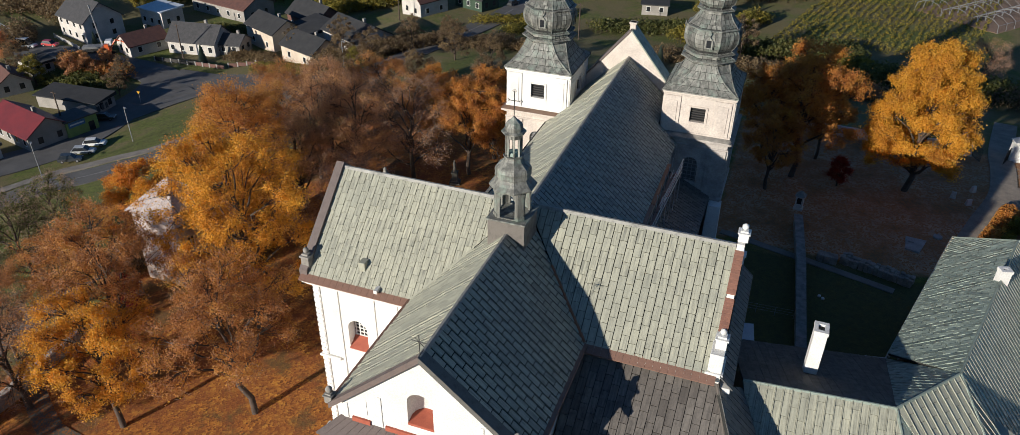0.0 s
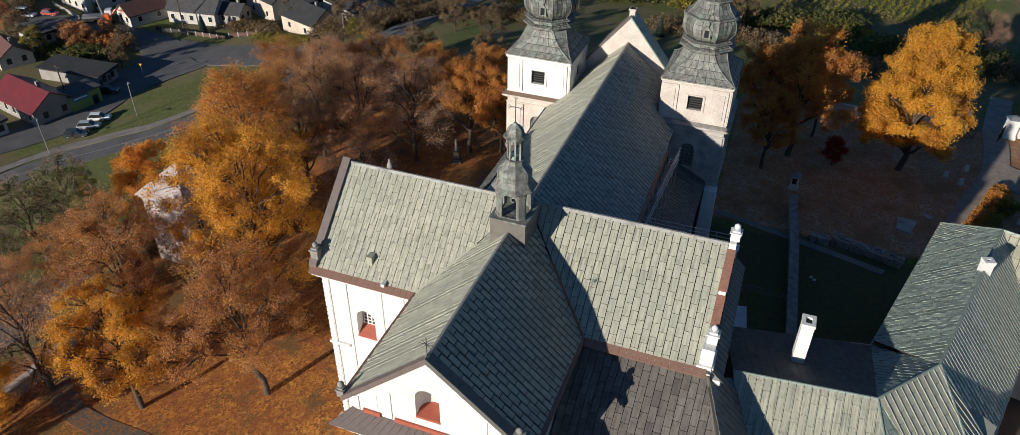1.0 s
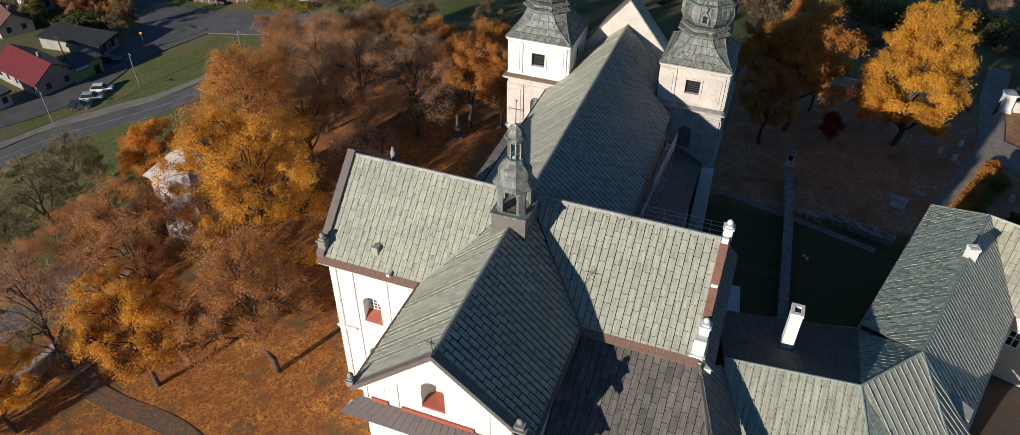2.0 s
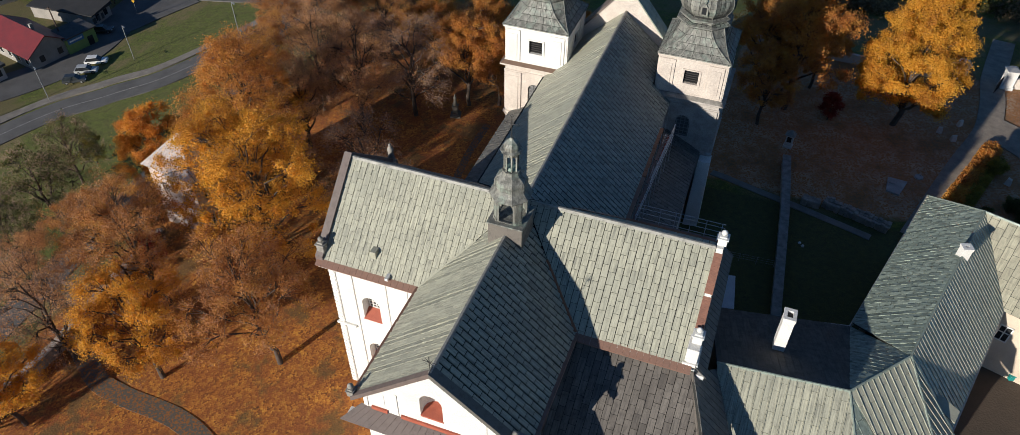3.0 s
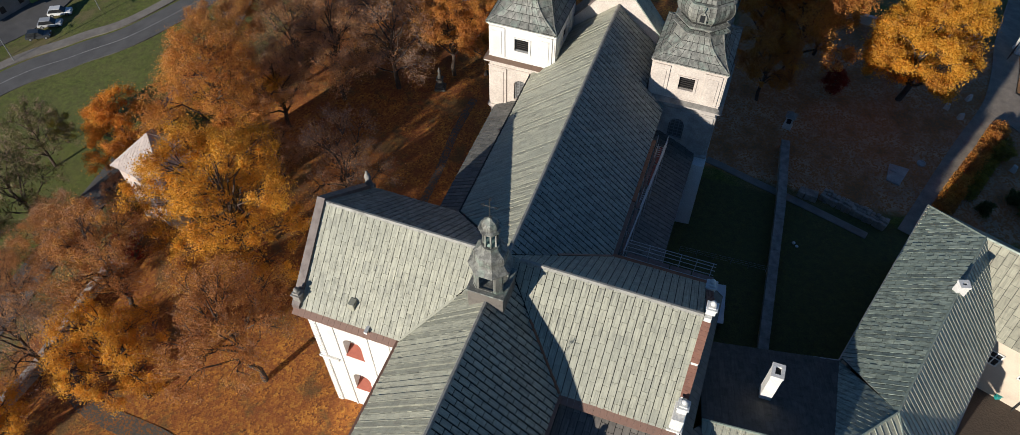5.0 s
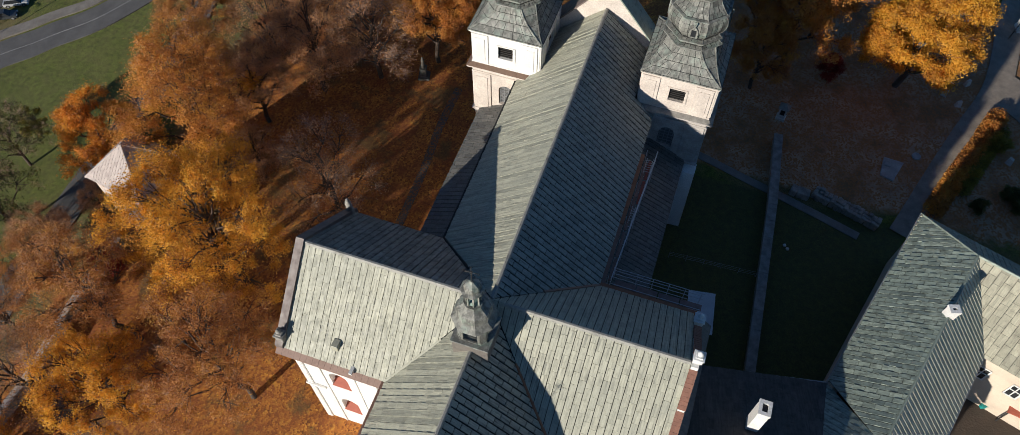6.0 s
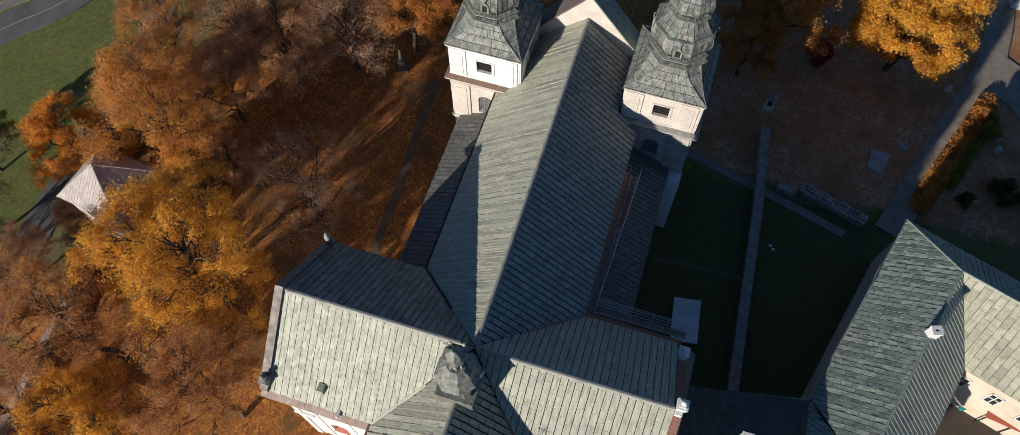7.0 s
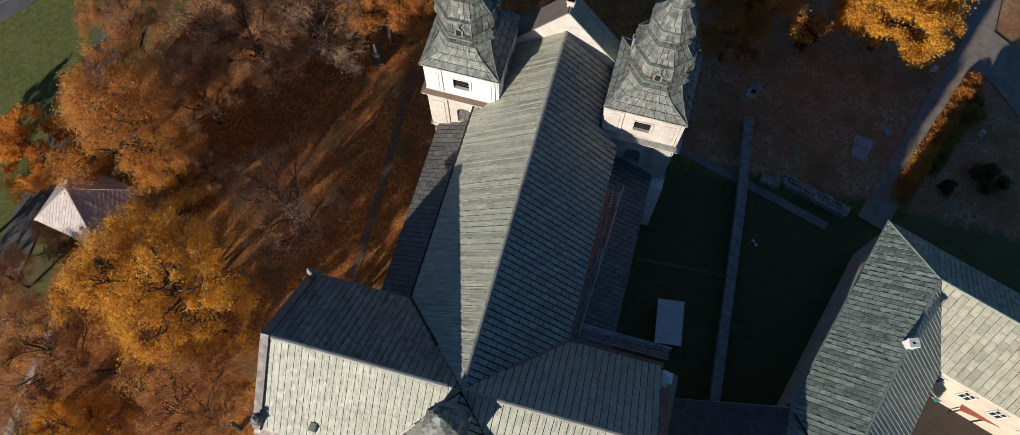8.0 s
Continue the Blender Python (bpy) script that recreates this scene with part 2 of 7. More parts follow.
def hull_prism(bm, ring_a, ring_b):
    """A closed solid between two rings with equally many corners."""
    va, vb = [bm.verts.new(p) for p in ring_a], [bm.verts.new(p) for p in ring_b]
    n = len(va)
    bm.faces.new(va[::-1])
    bm.faces.new(vb)
    for i in range(n):
        bm.faces.new((va[i], va[(i + 1) % n], vb[(i + 1) % n], vb[i]))


def lathe(bm, profile, n=8, at=(0, 0, 0), turn=22.5, cap=True):
    """Rings (radius to the flat, height) round a vertical axis."""
    rings = []
    for r, z in profile:
        rr = r / math.cos(math.pi / n)
        rings.append([bm.verts.new((at[0] + rr * math.cos(radians(turn) + 2 * math.pi * i / n), at[1] + rr * math.sin(radians(turn) + 2 * math.pi * i / n), at[2] + z)) for i in range(n)])
    for a, b in zip(rings, rings[1:]):
        for i in range(n):
            bm.faces.new((a[i], a[(i + 1) % n], b[(i + 1) % n], b[i]))
    if cap:
        bm.faces.new(rings[0][::-1])
        bm.faces.new(rings[-1])


def tube(bm, pts, radius, n=6):
    """A round bar along points."""
    rings = []
    pts = [Vector(p) for p in pts]
    for i, p in enumerate(pts):
        d = (pts[min(i + 1, len(pts) - 1)] - pts[max(i - 1, 0)]).normalized()
        a = d.orthogonal().normalized()
        b = d.cross(a)
        rings.append([bm.verts.new(p + radius * (math.cos(2 * math.pi * k / n) * a + math.sin(2 * math.pi * k / n) * b)) for k in range(n)])
    for ra, rb in zip(rings, rings[1:]):
        for k in range(n):
            bm.faces.new((ra[k], ra[(k + 1) % n], rb[(k + 1) % n], rb[k]))
    bm.faces.new(rings[0][::-1])
    bm.faces.new(rings[-1])


def clip_convex(subject, clip):
    """The part of a flat polygon inside a convex, counter-clockwise one."""
    out = subject
    for i in range(len(clip)):
        (ax, ay), (bx, by) = clip[i], clip[(i + 1) % len(clip)]
        src, out = out, []
        for j in range(len(src)):
            p, q = src[j], src[(j + 1) % len(src)]
            dp = (bx - ax) * (p[1] - ay) - (by - ay) * (p[0] - ax)
            dq = (bx - ax) * (q[1] - ay) - (by - ay) * (q[0] - ax)
            if dp >= 0:
                out.append(p)
            if (dp >= 0) != (dq >= 0):
                s = dp / (dp - dq)
                out.append((p[0] + s * (q[0] - p[0]), p[1] + s * (q[1] - p[1])))
        if len(out) < 3:
            return []
    return out


def area2(poly):
    return 0.5 * sum(poly[i][0] * poly[(i + 1) % len(poly)][1] - poly[(i + 1) % len(poly)][0] * poly[i][1] for i in range(len(poly)))


SHEET_MESHES = {}


def roof_slope(name, corners, parent, sheet_mat, joined_mat, single=False, w=0.62, l=1.2, gap=0.05, gap_v=0.035, thick=0.05, ribs=0.0, rib_mat=None, label="", under=0.22, jitter=1.0, seed=0, wave=0.04):
    """One flat roof slope: a boarded base and lapped metal sheets laid on it in staggered courses. single: each sheet its own object."""
    rng = random.Random(seed)
    P = [Vector(c) for c in corners]
    nrm = Vector((0, 0, 0))
    for i in range(len(P)):
        nrm += P[i].cross(P[(i + 1) % len(P)])
    nrm = (P[1] - P[0]).cross(P[2] - P[0]).normalized()
    for p in P[3:]:
        p.z = P[0].z - (nrm.x * (p.x - P[0].x) + nrm.y * (p.y - P[0].y)) / nrm.z
    if nrm.z < 0:
        P.reverse()
        nrm = -nrm
    across = Vector((0, 0, 1)).cross(nrm).normalized()
    up = nrm.cross(across).normalized()
    o = P[0]
    flat = [((p - o).dot(across), (p - o).dot(up)) for p in P]
    if area2(flat) < 0:
        flat.reverse()
    # base
    bm = bmesh.new()
    hull_prism(bm, [p - nrm * under for p in P], [p for p in P])
    base = part(name, bm, M_JOINT, parent, label)
    to = Matrix((across.to_4d(), up.to_4d(), nrm.to_4d(), (0, 0, 0, 1))).transposed()
    to.translation = o
    to[3][3] = 1.0
    for r in range(3):
        to[3][r] = 0.0
    u0, u1 = min(p[0] for p in flat), max(p[0] for p in flat)
    v0, v1 = min(p[1] for p in flat), max(p[1] for p in flat)
    verts, faces, uvs = [], [], []
    key = (round(w, 3), round(l, 3), round(gap, 3), sheet_mat.name)
    cols = int((u1 - u0) / w) + 2
    rows = int((v1 - v0) / l) + 3
    shift = rng.random()
    for ci in range(cols):
        ua = u0 + ci * w - 0.001
        lean = wave * rng.choice((-1, 1)) * rng.uniform(0.4, 1.2)
        off = (0.5 * (ci % 2) + shift + rng.uniform(-0.06, 0.06)) * l
        for ri in range(-1, rows):
            va = v0 + ri * l - off % l
            rect = [(ua + gap / 2, va + gap_v / 2), (ua + w - gap / 2, va + gap_v / 2), (ua + w - gap / 2, va + l - gap_v / 2), (ua + gap / 2, va + l - gap_v / 2)]
            cl = clip_convex(rect, flat)
            if not cl or abs(area2(cl)) < 0.012:
                continue
            full = abs(abs(area2(cl)) - abs(area2(rect))) < 1e-4
            dz = [rng.uniform(0, 0.012) * jitter * 2 for _ in range(4)]
            top = []
            for (u, v) in cl:
                lift = thick + 0.035 * (1 - (v - va) / l)
                top.append((u, v, lift))
            if single and full:
                if key not in SHEET_MESHES:
                    c = Vector((ua + w / 2, va + l / 2, 0))
                    vs = [Vector(t) - c for t in top] + [Vector((t[0], t[1], -0.01)) - c for t in top]
                    n = len(top)
                    me = bpy.data.meshes.new("copper_sheet")
                    me.from_pydata([tuple(x) for x in vs], [], [tuple(range(n))] + [(i + n, (i + 1) % n + n, (i + 1) % n, i) for i in range(n)])
                    me.materials.append(sheet_mat)
                    SHEET_MESHES[key] = me
                ob = new("copper_sheet", SHEET_MESHES[key])
                ob.parent = base
                ob.matrix_basis = to @ pose(ua + w / 2, va + l / 2, rng.uniform(0, 0.012), rng.uniform(-0.6, 0.6) * jitter, rng.uniform(-0.9, 0.9) * jitter - math.degrees(lean), 0)
            else:
                tu, tv = rng.uniform(-0.014, 0.014) * jitter + lean, rng.uniform(-0.010, 0.010) * jitter
                k = len(verts)
                n = len(top)
                for (u, v, z) in top:
                    verts.append(to @ Vector((u, v, z + tu * (u - ua - w / 2) + tv * (v - va - l / 2))))
                for (u, v, z) in top:
                    verts.append(to @ Vector((u, v, -0.01)))
                uvs += [(u, v) for (u, v, z) in top] * 2
                faces.append(tuple(range(k, k + n)))
                faces += [(k + i + n, k + (i + 1) % n + n, k + (i + 1) % n, k + i) for i in range(n)]
    if verts:
        ob = mesh_object("copper_sheeting", verts, faces, joined_mat, base)
        ob["kind"] = "stuff"
        layer = ob.data.uv_layers.new(name="slope")
        idx = np.empty(len(ob.data.loops), dtype=np.int32)
        ob.data.loops.foreach_get("vertex_index", idx)
        layer.data.foreach_set("uv", (np.array(uvs)[idx] + seed * 7.3).astype(np.float32).ravel())
    if ribs:
        verts, faces = [], []
        for ci in range(cols + 1):
            u = u0 + ci * w
            line = clip_convex([(u - 0.025, v0 - 1), (u + 0.025, v0 - 1), (u + 0.025, v1 + 1), (u - 0.025, v1 + 1)], flat)
            if not line or abs(area2(line)) < 0.02:
                continue
            k, n = len(verts), len(line)
            verts += [to @ Vector((a, b, thick + ribs)) for a, b in line] + [to @ Vector((a, b, 0)) for a, b in line]
            faces.append(tuple(range(k, k + n)))
            faces += [(k + i + n, k + (i + 1) % n + n, k + (i + 1) % n, k + i) for i in range(n)]
        ob = mesh_object("standing_seams", verts, faces, rib_mat or joined_mat, base)
        ob["kind"] = "stuff"
    return base


def ridge_cap(name, a, b, mat, parent, width=0.32, lift=0.06):
    """A folded cap strip along a ridge, hip or verge."""
    a, b = Vector(a), Vector(b)
    d = (b - a).normalized()
    s = d.cross(Vector((0, 0, 1))).normalized() * width / 2
    n = s.cross(d).normalized()
    if n.z < 0:
        n = -n
    n = n * lift
    dn = Vector((0, 0, -0.14 * width / 0.32))
    bm = bmesh.new()
    hull_prism(bm, [a - s + dn + n, a + n * 0.3 + dn, a + s + dn + n, a + s * 0.4 + n * 1.6, a - s * 0.4 + n * 1.6], [b - s + dn + n, b + n * 0.3 + dn, b + s + dn + n, b + s * 0.4 + n * 1.6, b - s * 0.4 + n * 1.6])
    return part(name, bm, mat, parent)


# ---- ground ----
def ground_z(x, y):
    """Level yard round the church, falling away to the road in the west and gently to the north."""
    pts = ((-400, -14.0), (-108, -14.0), (-92, -11.6), (-62, -5.6), (-50, -3.6), (-42, -3.0), (-16, -2.8), (8, -0.6), (16, 0.0), (400, 0.0))
    for (xa, za), (xb, zb) in zip(pts, pts[1:]):
        if x <= xb:
            z = za + (zb - za) * min(1, max(0, (x - xa) / (xb - xa)))
            break
    else:
        z = 0.0
    if y > 70:
        f = min(1, (y - 70) / 80)
        f = f * f * (3 - 2 * f)
        z = z + (min(z, -9.0) - z) * f
    return z


def wall_panel(name, frame_m, outline, holes, thick, mat, parent, label=""):
    """A wall of real thickness with openings through it, drawn in its own plane (across, up) and set by frame_m, whose z looks outwards."""
    bm = bmesh.new()
    edges = []
    for loop in [outline, *holes]:
        vs = [bm.verts.new((a, b, 0)) for a, b in loop]
        edges += [bm.edges.new((vs[i], vs[(i + 1) % len(vs)])) for i in range(len(vs))]
    bmesh.ops.triangle_fill(bm, edges=edges, use_beauty=True, use_dissolve=False)
    r = bmesh.ops.extrude_face_region(bm, geom=list(bm.faces))
    bmesh.ops.translate(bm, verts=[g for g in r["geom"] if isinstance(g, bmesh.types.BMVert)], vec=(0, 0, -thick))
    bm.transform(frame_m)
    return part(name, bm, mat, parent, label)


def arch(cx, z0, w, h, n=8):
    """The outline of a round-headed opening: springs at z0 + h - w / 2."""
    r = w / 2
    pts = [(cx - r, z0), (cx + r, z0)]
    for i in range(n + 1):
        a = math.pi * i / n
        pts.append((cx + r * math.cos(a), z0 + h - r + r * math.sin(a)))
    return pts


def rect(x0, x1, z0, z1):
    return [(x0, z0), (x1, z0), (x1, z1), (x0, z1)]


def facing(x, y, turn):
    """The plane of a wall: across runs along +x turned by that angle, up is z, outwards to the right of across."""
    return pose(x, y, 0, 90, 0, turn)


def ball_finial(parent_name, at, mat, label, base=0.62, h=1.5):
    t = thing(parent_name, label, "finial", "roof finials", at=at)
    bm = boxes((-base / 2, base / 2, -base / 2, base / 2, 0, h * 0.62), (-base * 0.62, base * 0.62, -base * 0.62, base * 0.62, h * 0.62, h * 0.72), (-base * 0.4, base * 0.4, -base * 0.4, base * 0.4, h * 0.72, h * 0.84), bevel=0.03)
    part("pedestal", bm, mat, t)
    bm = bmesh.new()
    lathe(bm, [(0.09, 0), (0.11, 0.06), (0.2, 0.14), (0.245, 0.26), (0.24, 0.36), (0.18, 0.46), (0.08, 0.52), (0.03, 0.56)], 10, (0, 0, h * 0.83))
    part("ball", bm, mat, t, smooth=True)
    return t


# ---- church ----
RZ, EZ = 23.15, 16.45
church = thing("church", "white baroque church with weathered green copper roofs and two towers", "church")

# walls: solid cores, with pierced outer walls where openings show
core = boxes((-16.6, 16.4, -5.9, 6.6, -5, 16.3), (-6.4, 6.4, -18.0, -5.8, -5, 16.2), (-7.0, 7.0, 6.0, 36.0, -5, 16.3))
part("inner_wall", core, M_GLASS, church)
# choir gable front, facing the sun
gable = [(-6.75, -5), (6.75, -5), (6.75, 16.35), (0.0, 22.45), (-6.75, 16.35)]
wall_panel("gable_wall", facing(0, -19.2, 0), gable, [arch(-0.7, 16.1, 1.9, 2.9)], 0.5, M_WHITE, church, "white choir gable with an arched blind window")
# the blind window is a half-round niche with a tiled floor
bm = bmesh.new()
half = [(-0.7 + 0.97 * math.cos(math.pi * i / 12), -18.71 + 0.85 * math.sin(math.pi * i / 12)) for i in range(13)]
low = [bm.verts.new((x, y, 15.9)) for x, y in half]
high = [bm.verts.new((x, y, 19.1)) for x, y in half]
for i in range(12):
    bm.faces.new((low[i], low[i + 1], high[i + 1], high[i]))
bm.faces.new(high)
part("niche_back", bm, M_WHITE, church, smooth=True)
bm = bmesh.new()
ring = [(-1.67, -19.23), (0.27, -19.23)] + half
hull_prism(bm, [(x, y, 15.95) for x, y in ring], [(x, y, 16.16 + 0.25 * (y + 19.2)) for x, y in ring])
part("window_sill", bm, M_TERRA, church, "terracotta tiled half-round sill")
for x0, x1 in ((-6.0, -4.6), (-3.4, 2.6)):
    part("terracotta_strip", boxes((x0, x1, -19.36, -19.19, 14.82, 15.2)), M_TERRA, church, "terracotta tiled ledge")
for x in (-6.45, -3.75, 3.75, 6.45):
    part("pilaster_strip", boxes((x - 0.13, x + 0.13, -19.27, -19.18, 14.9, 16.3 + max(0, (5.3 - abs(x)) * 0.9)), bevel=0.02), M_WHITE, church)
for x in (-4.85, 4.85):
    part("panel_moulding", boxes((x - 0.05, x + 0.05, -19.23, -19.19, 15.6, 17.0)), M_WHITE, church)
# choir cornice with its sheet-metal covering
bm = bmesh.new()
for (a0, a1) in (((-8.0, -20.4), (8.0, -20.4)),):
    hull_prism(bm, [(-8.3, -20.6, 13.9), (8.3, -20.6, 13.9), (7.0, -19.15, 14.75), (-7.0, -19.15, 14.75)][::-1], [(-8.3, -20.6, 13.98), (8.3, -20.6, 13.98), (7.0, -19.15, 14.85), (-7.0, -19.15, 14.85)][::-1])
part("ledge_roof", bm, M_BROWNSHEET, church, "brown sheet-metal ledge")
for i in range(27):
    f = i / 26
    xt, xb = -7.0 + 14.0 * f, -8.3 + 16.6 * f
    bm = bmesh.new()
    tube(bm, [(xb, -20.58, 14.0), (xt, -19.17, 14.86)], 0.028, 4)
    part("seam", bm, M_BROWNSHEET, church)
part("cornice", boxes((-8.1, 8.1, -20.35, -19.15, 13.45, 13.88), (-7.8, 7.8, -20.0, -19.15, 13.0, 13.45), (-7.4, 7.4, -19.6, -19.15, 12.3, 13.0), bevel=0.06), M_WHITE, church)
# choir sides
for s in (-1, 1):
    part("side_wall", boxes((s * 6.4, s * 6.75, -19.1, -6.9, -5, 16.25)), M_WHITE, church)
# left transept front, with two round-headed windows one above the other
for s, xa, xb in ((-1, -17.05, -6.76), (1, 6.76, 16.75)):
    holes = [arch(-13.1, 8.75, 1.9, 3.3), arch(-13.2, 1.6, 1.9, 3.4)] if s < 0 else []
    wall_panel("transept_wall", facing(0, -7.02, 0), [(xa, -5), (xb, -5), (xb, 16.2 if s < 0 else 15.6), (xa, 16.2 if s < 0 else 15.6)], holes, 1.05, M_WHITE, church, "white limewashed wall")
for cx, z0 in ((-13.1, 8.75), (-13.2, 1.6)):
    bm = bmesh.new()
    hull_prism(bm, [(cx - 1.0, -7.1, z0 - 0.02), (cx + 1.0, -7.1, z0 - 0.02), (cx + 0.93, -6.0, z0 + 0.75), (cx - 0.93, -6.0, z0 + 0.75)][::-1], [(cx - 1.0, -7.1, z0 + 0.06), (cx + 1.0, -7.1, z0 + 0.06), (cx + 0.93, -6.0, z0 + 0.83), (cx - 0.93, -6.0, z0 + 0.83)][::-1])
    sill = part("sloping_sill", bm, M_TERRA, church, "terracotta tiled sloping sill")
    win = part("window", boxes((cx - 0.95, cx + 0.95, -5.99, -5.96, z0 + 0.8, z0 + 3.3)), M_GLASS, church, "white-framed lattice window")
    for i in range(5):
        part("glazing_bar", boxes((cx - 0.8 + i * 0.4 - 0.055, cx - 0.8 + i * 0.4 + 0.055, -6.05, -5.985, z0 + 0.8, z0 + 3.2)), M_WHITEPAINT, win)
    for i in range(7):
        part("glazing_bar", boxes((cx - 0.9, cx + 0.9, -6.04, -5.986, z0 + 0.82 + i * 0.4, z0 + 0.93 + i * 0.4)), M_WHITEPAINT, win)
for x, w in ((-16.75, 0.62), (-14.75, 0.16), (-11.2, 0.16), (-9.0, 0.2)):
    part("pilaster_strip", boxes((x - w / 2, x + w / 2, -7.12, -7.015, -4, 15.7), bevel=0.02), M_WHITE, church)
part("string_course", boxes((-17.3, -15.1, -7.3, -7.01, 6.95, 7.25), bevel=0.05), M_WHITE, church)
for i in range(34):
    z = -3.6 + i * 0.56
    part("quoin", boxes((-17.1, -16.5, -7.17, -7.01, z, z + 0.4), bevel=0.02), M_WHITE, church)
# end walls of the transept: plain gables
for s, x in ((-1, -17.05), (1, 16.75)):
    bm = bmesh.new()
    pts = [(-7.0, -5), (7.0, -5), (7.0, 16.2), (-0.1, 22.9), (-7.0, 16.2)]
    hull_prism(bm, [(x - 0.25 * s, a, b) for a, b in pts], [(x, a, b) for a, b in pts])
    part("end_wall", bm, M_WHITE, church)
for xa, xb in ((-17.0, -7.2), (7.2, 16.7)):
    part("rear_wall", boxes((xa, xb, 6.6, 7.0, -5, 16.2)), M_WHITE, church)
for s in (-1, 1):
    part("nave_wall", boxes((s * 7.0, s * 7.4, 7.0, 36.0, -5, 16.2)), M_CREAM, church)

# roofs
EX, EY, EC = 7.75, 7.45, 7.3
NE, TE = 16.4, 16.4
nave_l = roof_slope("nave_roof", [(0, 0, RZ), (0, 29.4, RZ), (-EX, 29.4, NE), (-EX, EY + 0.2, NE)], church, M_SHEET, M_SHEET_J, w=0.6, l=1.1, jitter=1.8, wave=0.1, ribs=0.025, seed=1, label="lapped green copper sheets")
roof_slope("nave_roof", [(0, 29.4, RZ), (0, 36.3, RZ), (-5.2, 36.3, RZ - 4.53), (-5.2, 29.4, RZ - 4.53)], church, M_SHEET, M_SHEET_J, w=0.6, l=1.1, jitter=1.8, wave=0.1, ribs=0.025, seed=2)
# east slopes take the copy tinted for shade
roof_slope("nave_roof", [(0, 0, RZ), (EX, EY + 0.2, NE), (EX, 29.4, NE), (0, 29.4, RZ)], church, M_SHEET_SHADED, M_SHEET_SHADED, w=0.6, l=1.1, gap=0.12, gap_v=0.08, seed=3)
roof_slope("nave_roof", [(0, 29.4, RZ), (0, 36.3, RZ), (5.4, 36.3, RZ - 4.7), (5.4, 29.4, RZ - 4.7)], church, M_SHEET_SHADED, M_SHEET_SHADED, w=0.6, l=1.1, gap=0.12, gap_v=0.08, seed=4)
roof_slope("transept_roof", [(-17.2, -0.15, RZ), (0, -0.15, RZ), (-EC, -EY, TE), (-17.2, -EY, TE)], church, M_SHEET, M_SHEET_J, single=True, w=0.62, l=1.1, gap=0.045, gap_v=0.02, wave=0.016, seed=5, label="sunlit lapped copper sheets with standing seams")
roof_slope("transept_roof", [(0, -0.15, RZ), (16.7, -0.15, RZ), (16.7, -EY, TE), (EC, -EY, TE)], church, M_SHEET, M_SHEET_J, single=True, w=0.62, l=1.1, gap=0.065, gap_v=0.03, wave=0.016, seed=6, label="sunlit lapped copper sheets with standing seams")
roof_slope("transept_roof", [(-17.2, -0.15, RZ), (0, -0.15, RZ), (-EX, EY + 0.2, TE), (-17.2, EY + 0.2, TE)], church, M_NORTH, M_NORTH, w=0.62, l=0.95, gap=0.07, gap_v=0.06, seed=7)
roof_slope("transept_roof", [(0, -0.15, RZ), (16.7, -0.15, RZ), (16.7, EY + 0.2, TE), (EX, EY + 0.2, TE)], church, M_SHEET, M_SHEET_J, w=0.62, l=0.95, gap=0.07, gap_v=0.06, seed=8)
CR = RZ - 0.25
roof_slope("choir_roof", [(-0.2, -19.75, CR), (-0.05, -0.45, CR), (-EC, -EY, TE), (-EC, -19.75, TE)], church, M_SHEET, M_SHEET_J, single=True, w=0.6, l=1.05, jitter=1.8, wave=0.12, ribs=0.025, seed=9, label="lapped green copper sheets")
roof_slope("choir_roof", [(-0.2, -19.75, CR), (0.05, -0.45, CR), (EC, -EY, TE), (EC, -19.75, TE)], church, M_SHEET, M_SHEET_J, single=True, w=0.6, l=1.05, gap=0.13, gap_v=0.09, seed=10, label="lapped green copper sheets")
for a, b in (((0, 0, RZ + 0.03), (0, 36.3, RZ + 0.03)), ((-17.2, -0.15, RZ + 0.03), (-1.2, -0.15, RZ + 0.03)), ((1.2, -0.15, RZ + 0.03), (16.7, -0.15, RZ + 0.03)), ((-0.2, -19.75, CR + 0.03), (-0.1, -4.9, CR + 0.03))):
    ridge_cap("ridge_cap", a, b, M_RIDGE, church, width=0.42)
for a, b, m in (((0, -0.4, RZ - 0.25), (-EC, -EY, TE + 0.02), M_SHEET_J), ((0, -0.4, RZ - 0.25), (EC, -EY, TE + 0.02), M_RUST), ((0, 0, RZ), (-EX, EY + 0.2, NE + 0.02), M_JOINT), ((0, 0, RZ), (EX, EY + 0.2, NE + 0.02), M_GUTTER)):
    a, b = Vector(a), Vector(b)
    mid = a.lerp(b, 0.45)
    bm = bmesh.new()
    tube(bm, [mid + Vector((0, 0, 0.05)), b + Vector((0, 0, 0.05))], 0.16, 5)
    part("valley_gutter", bm, m, church)
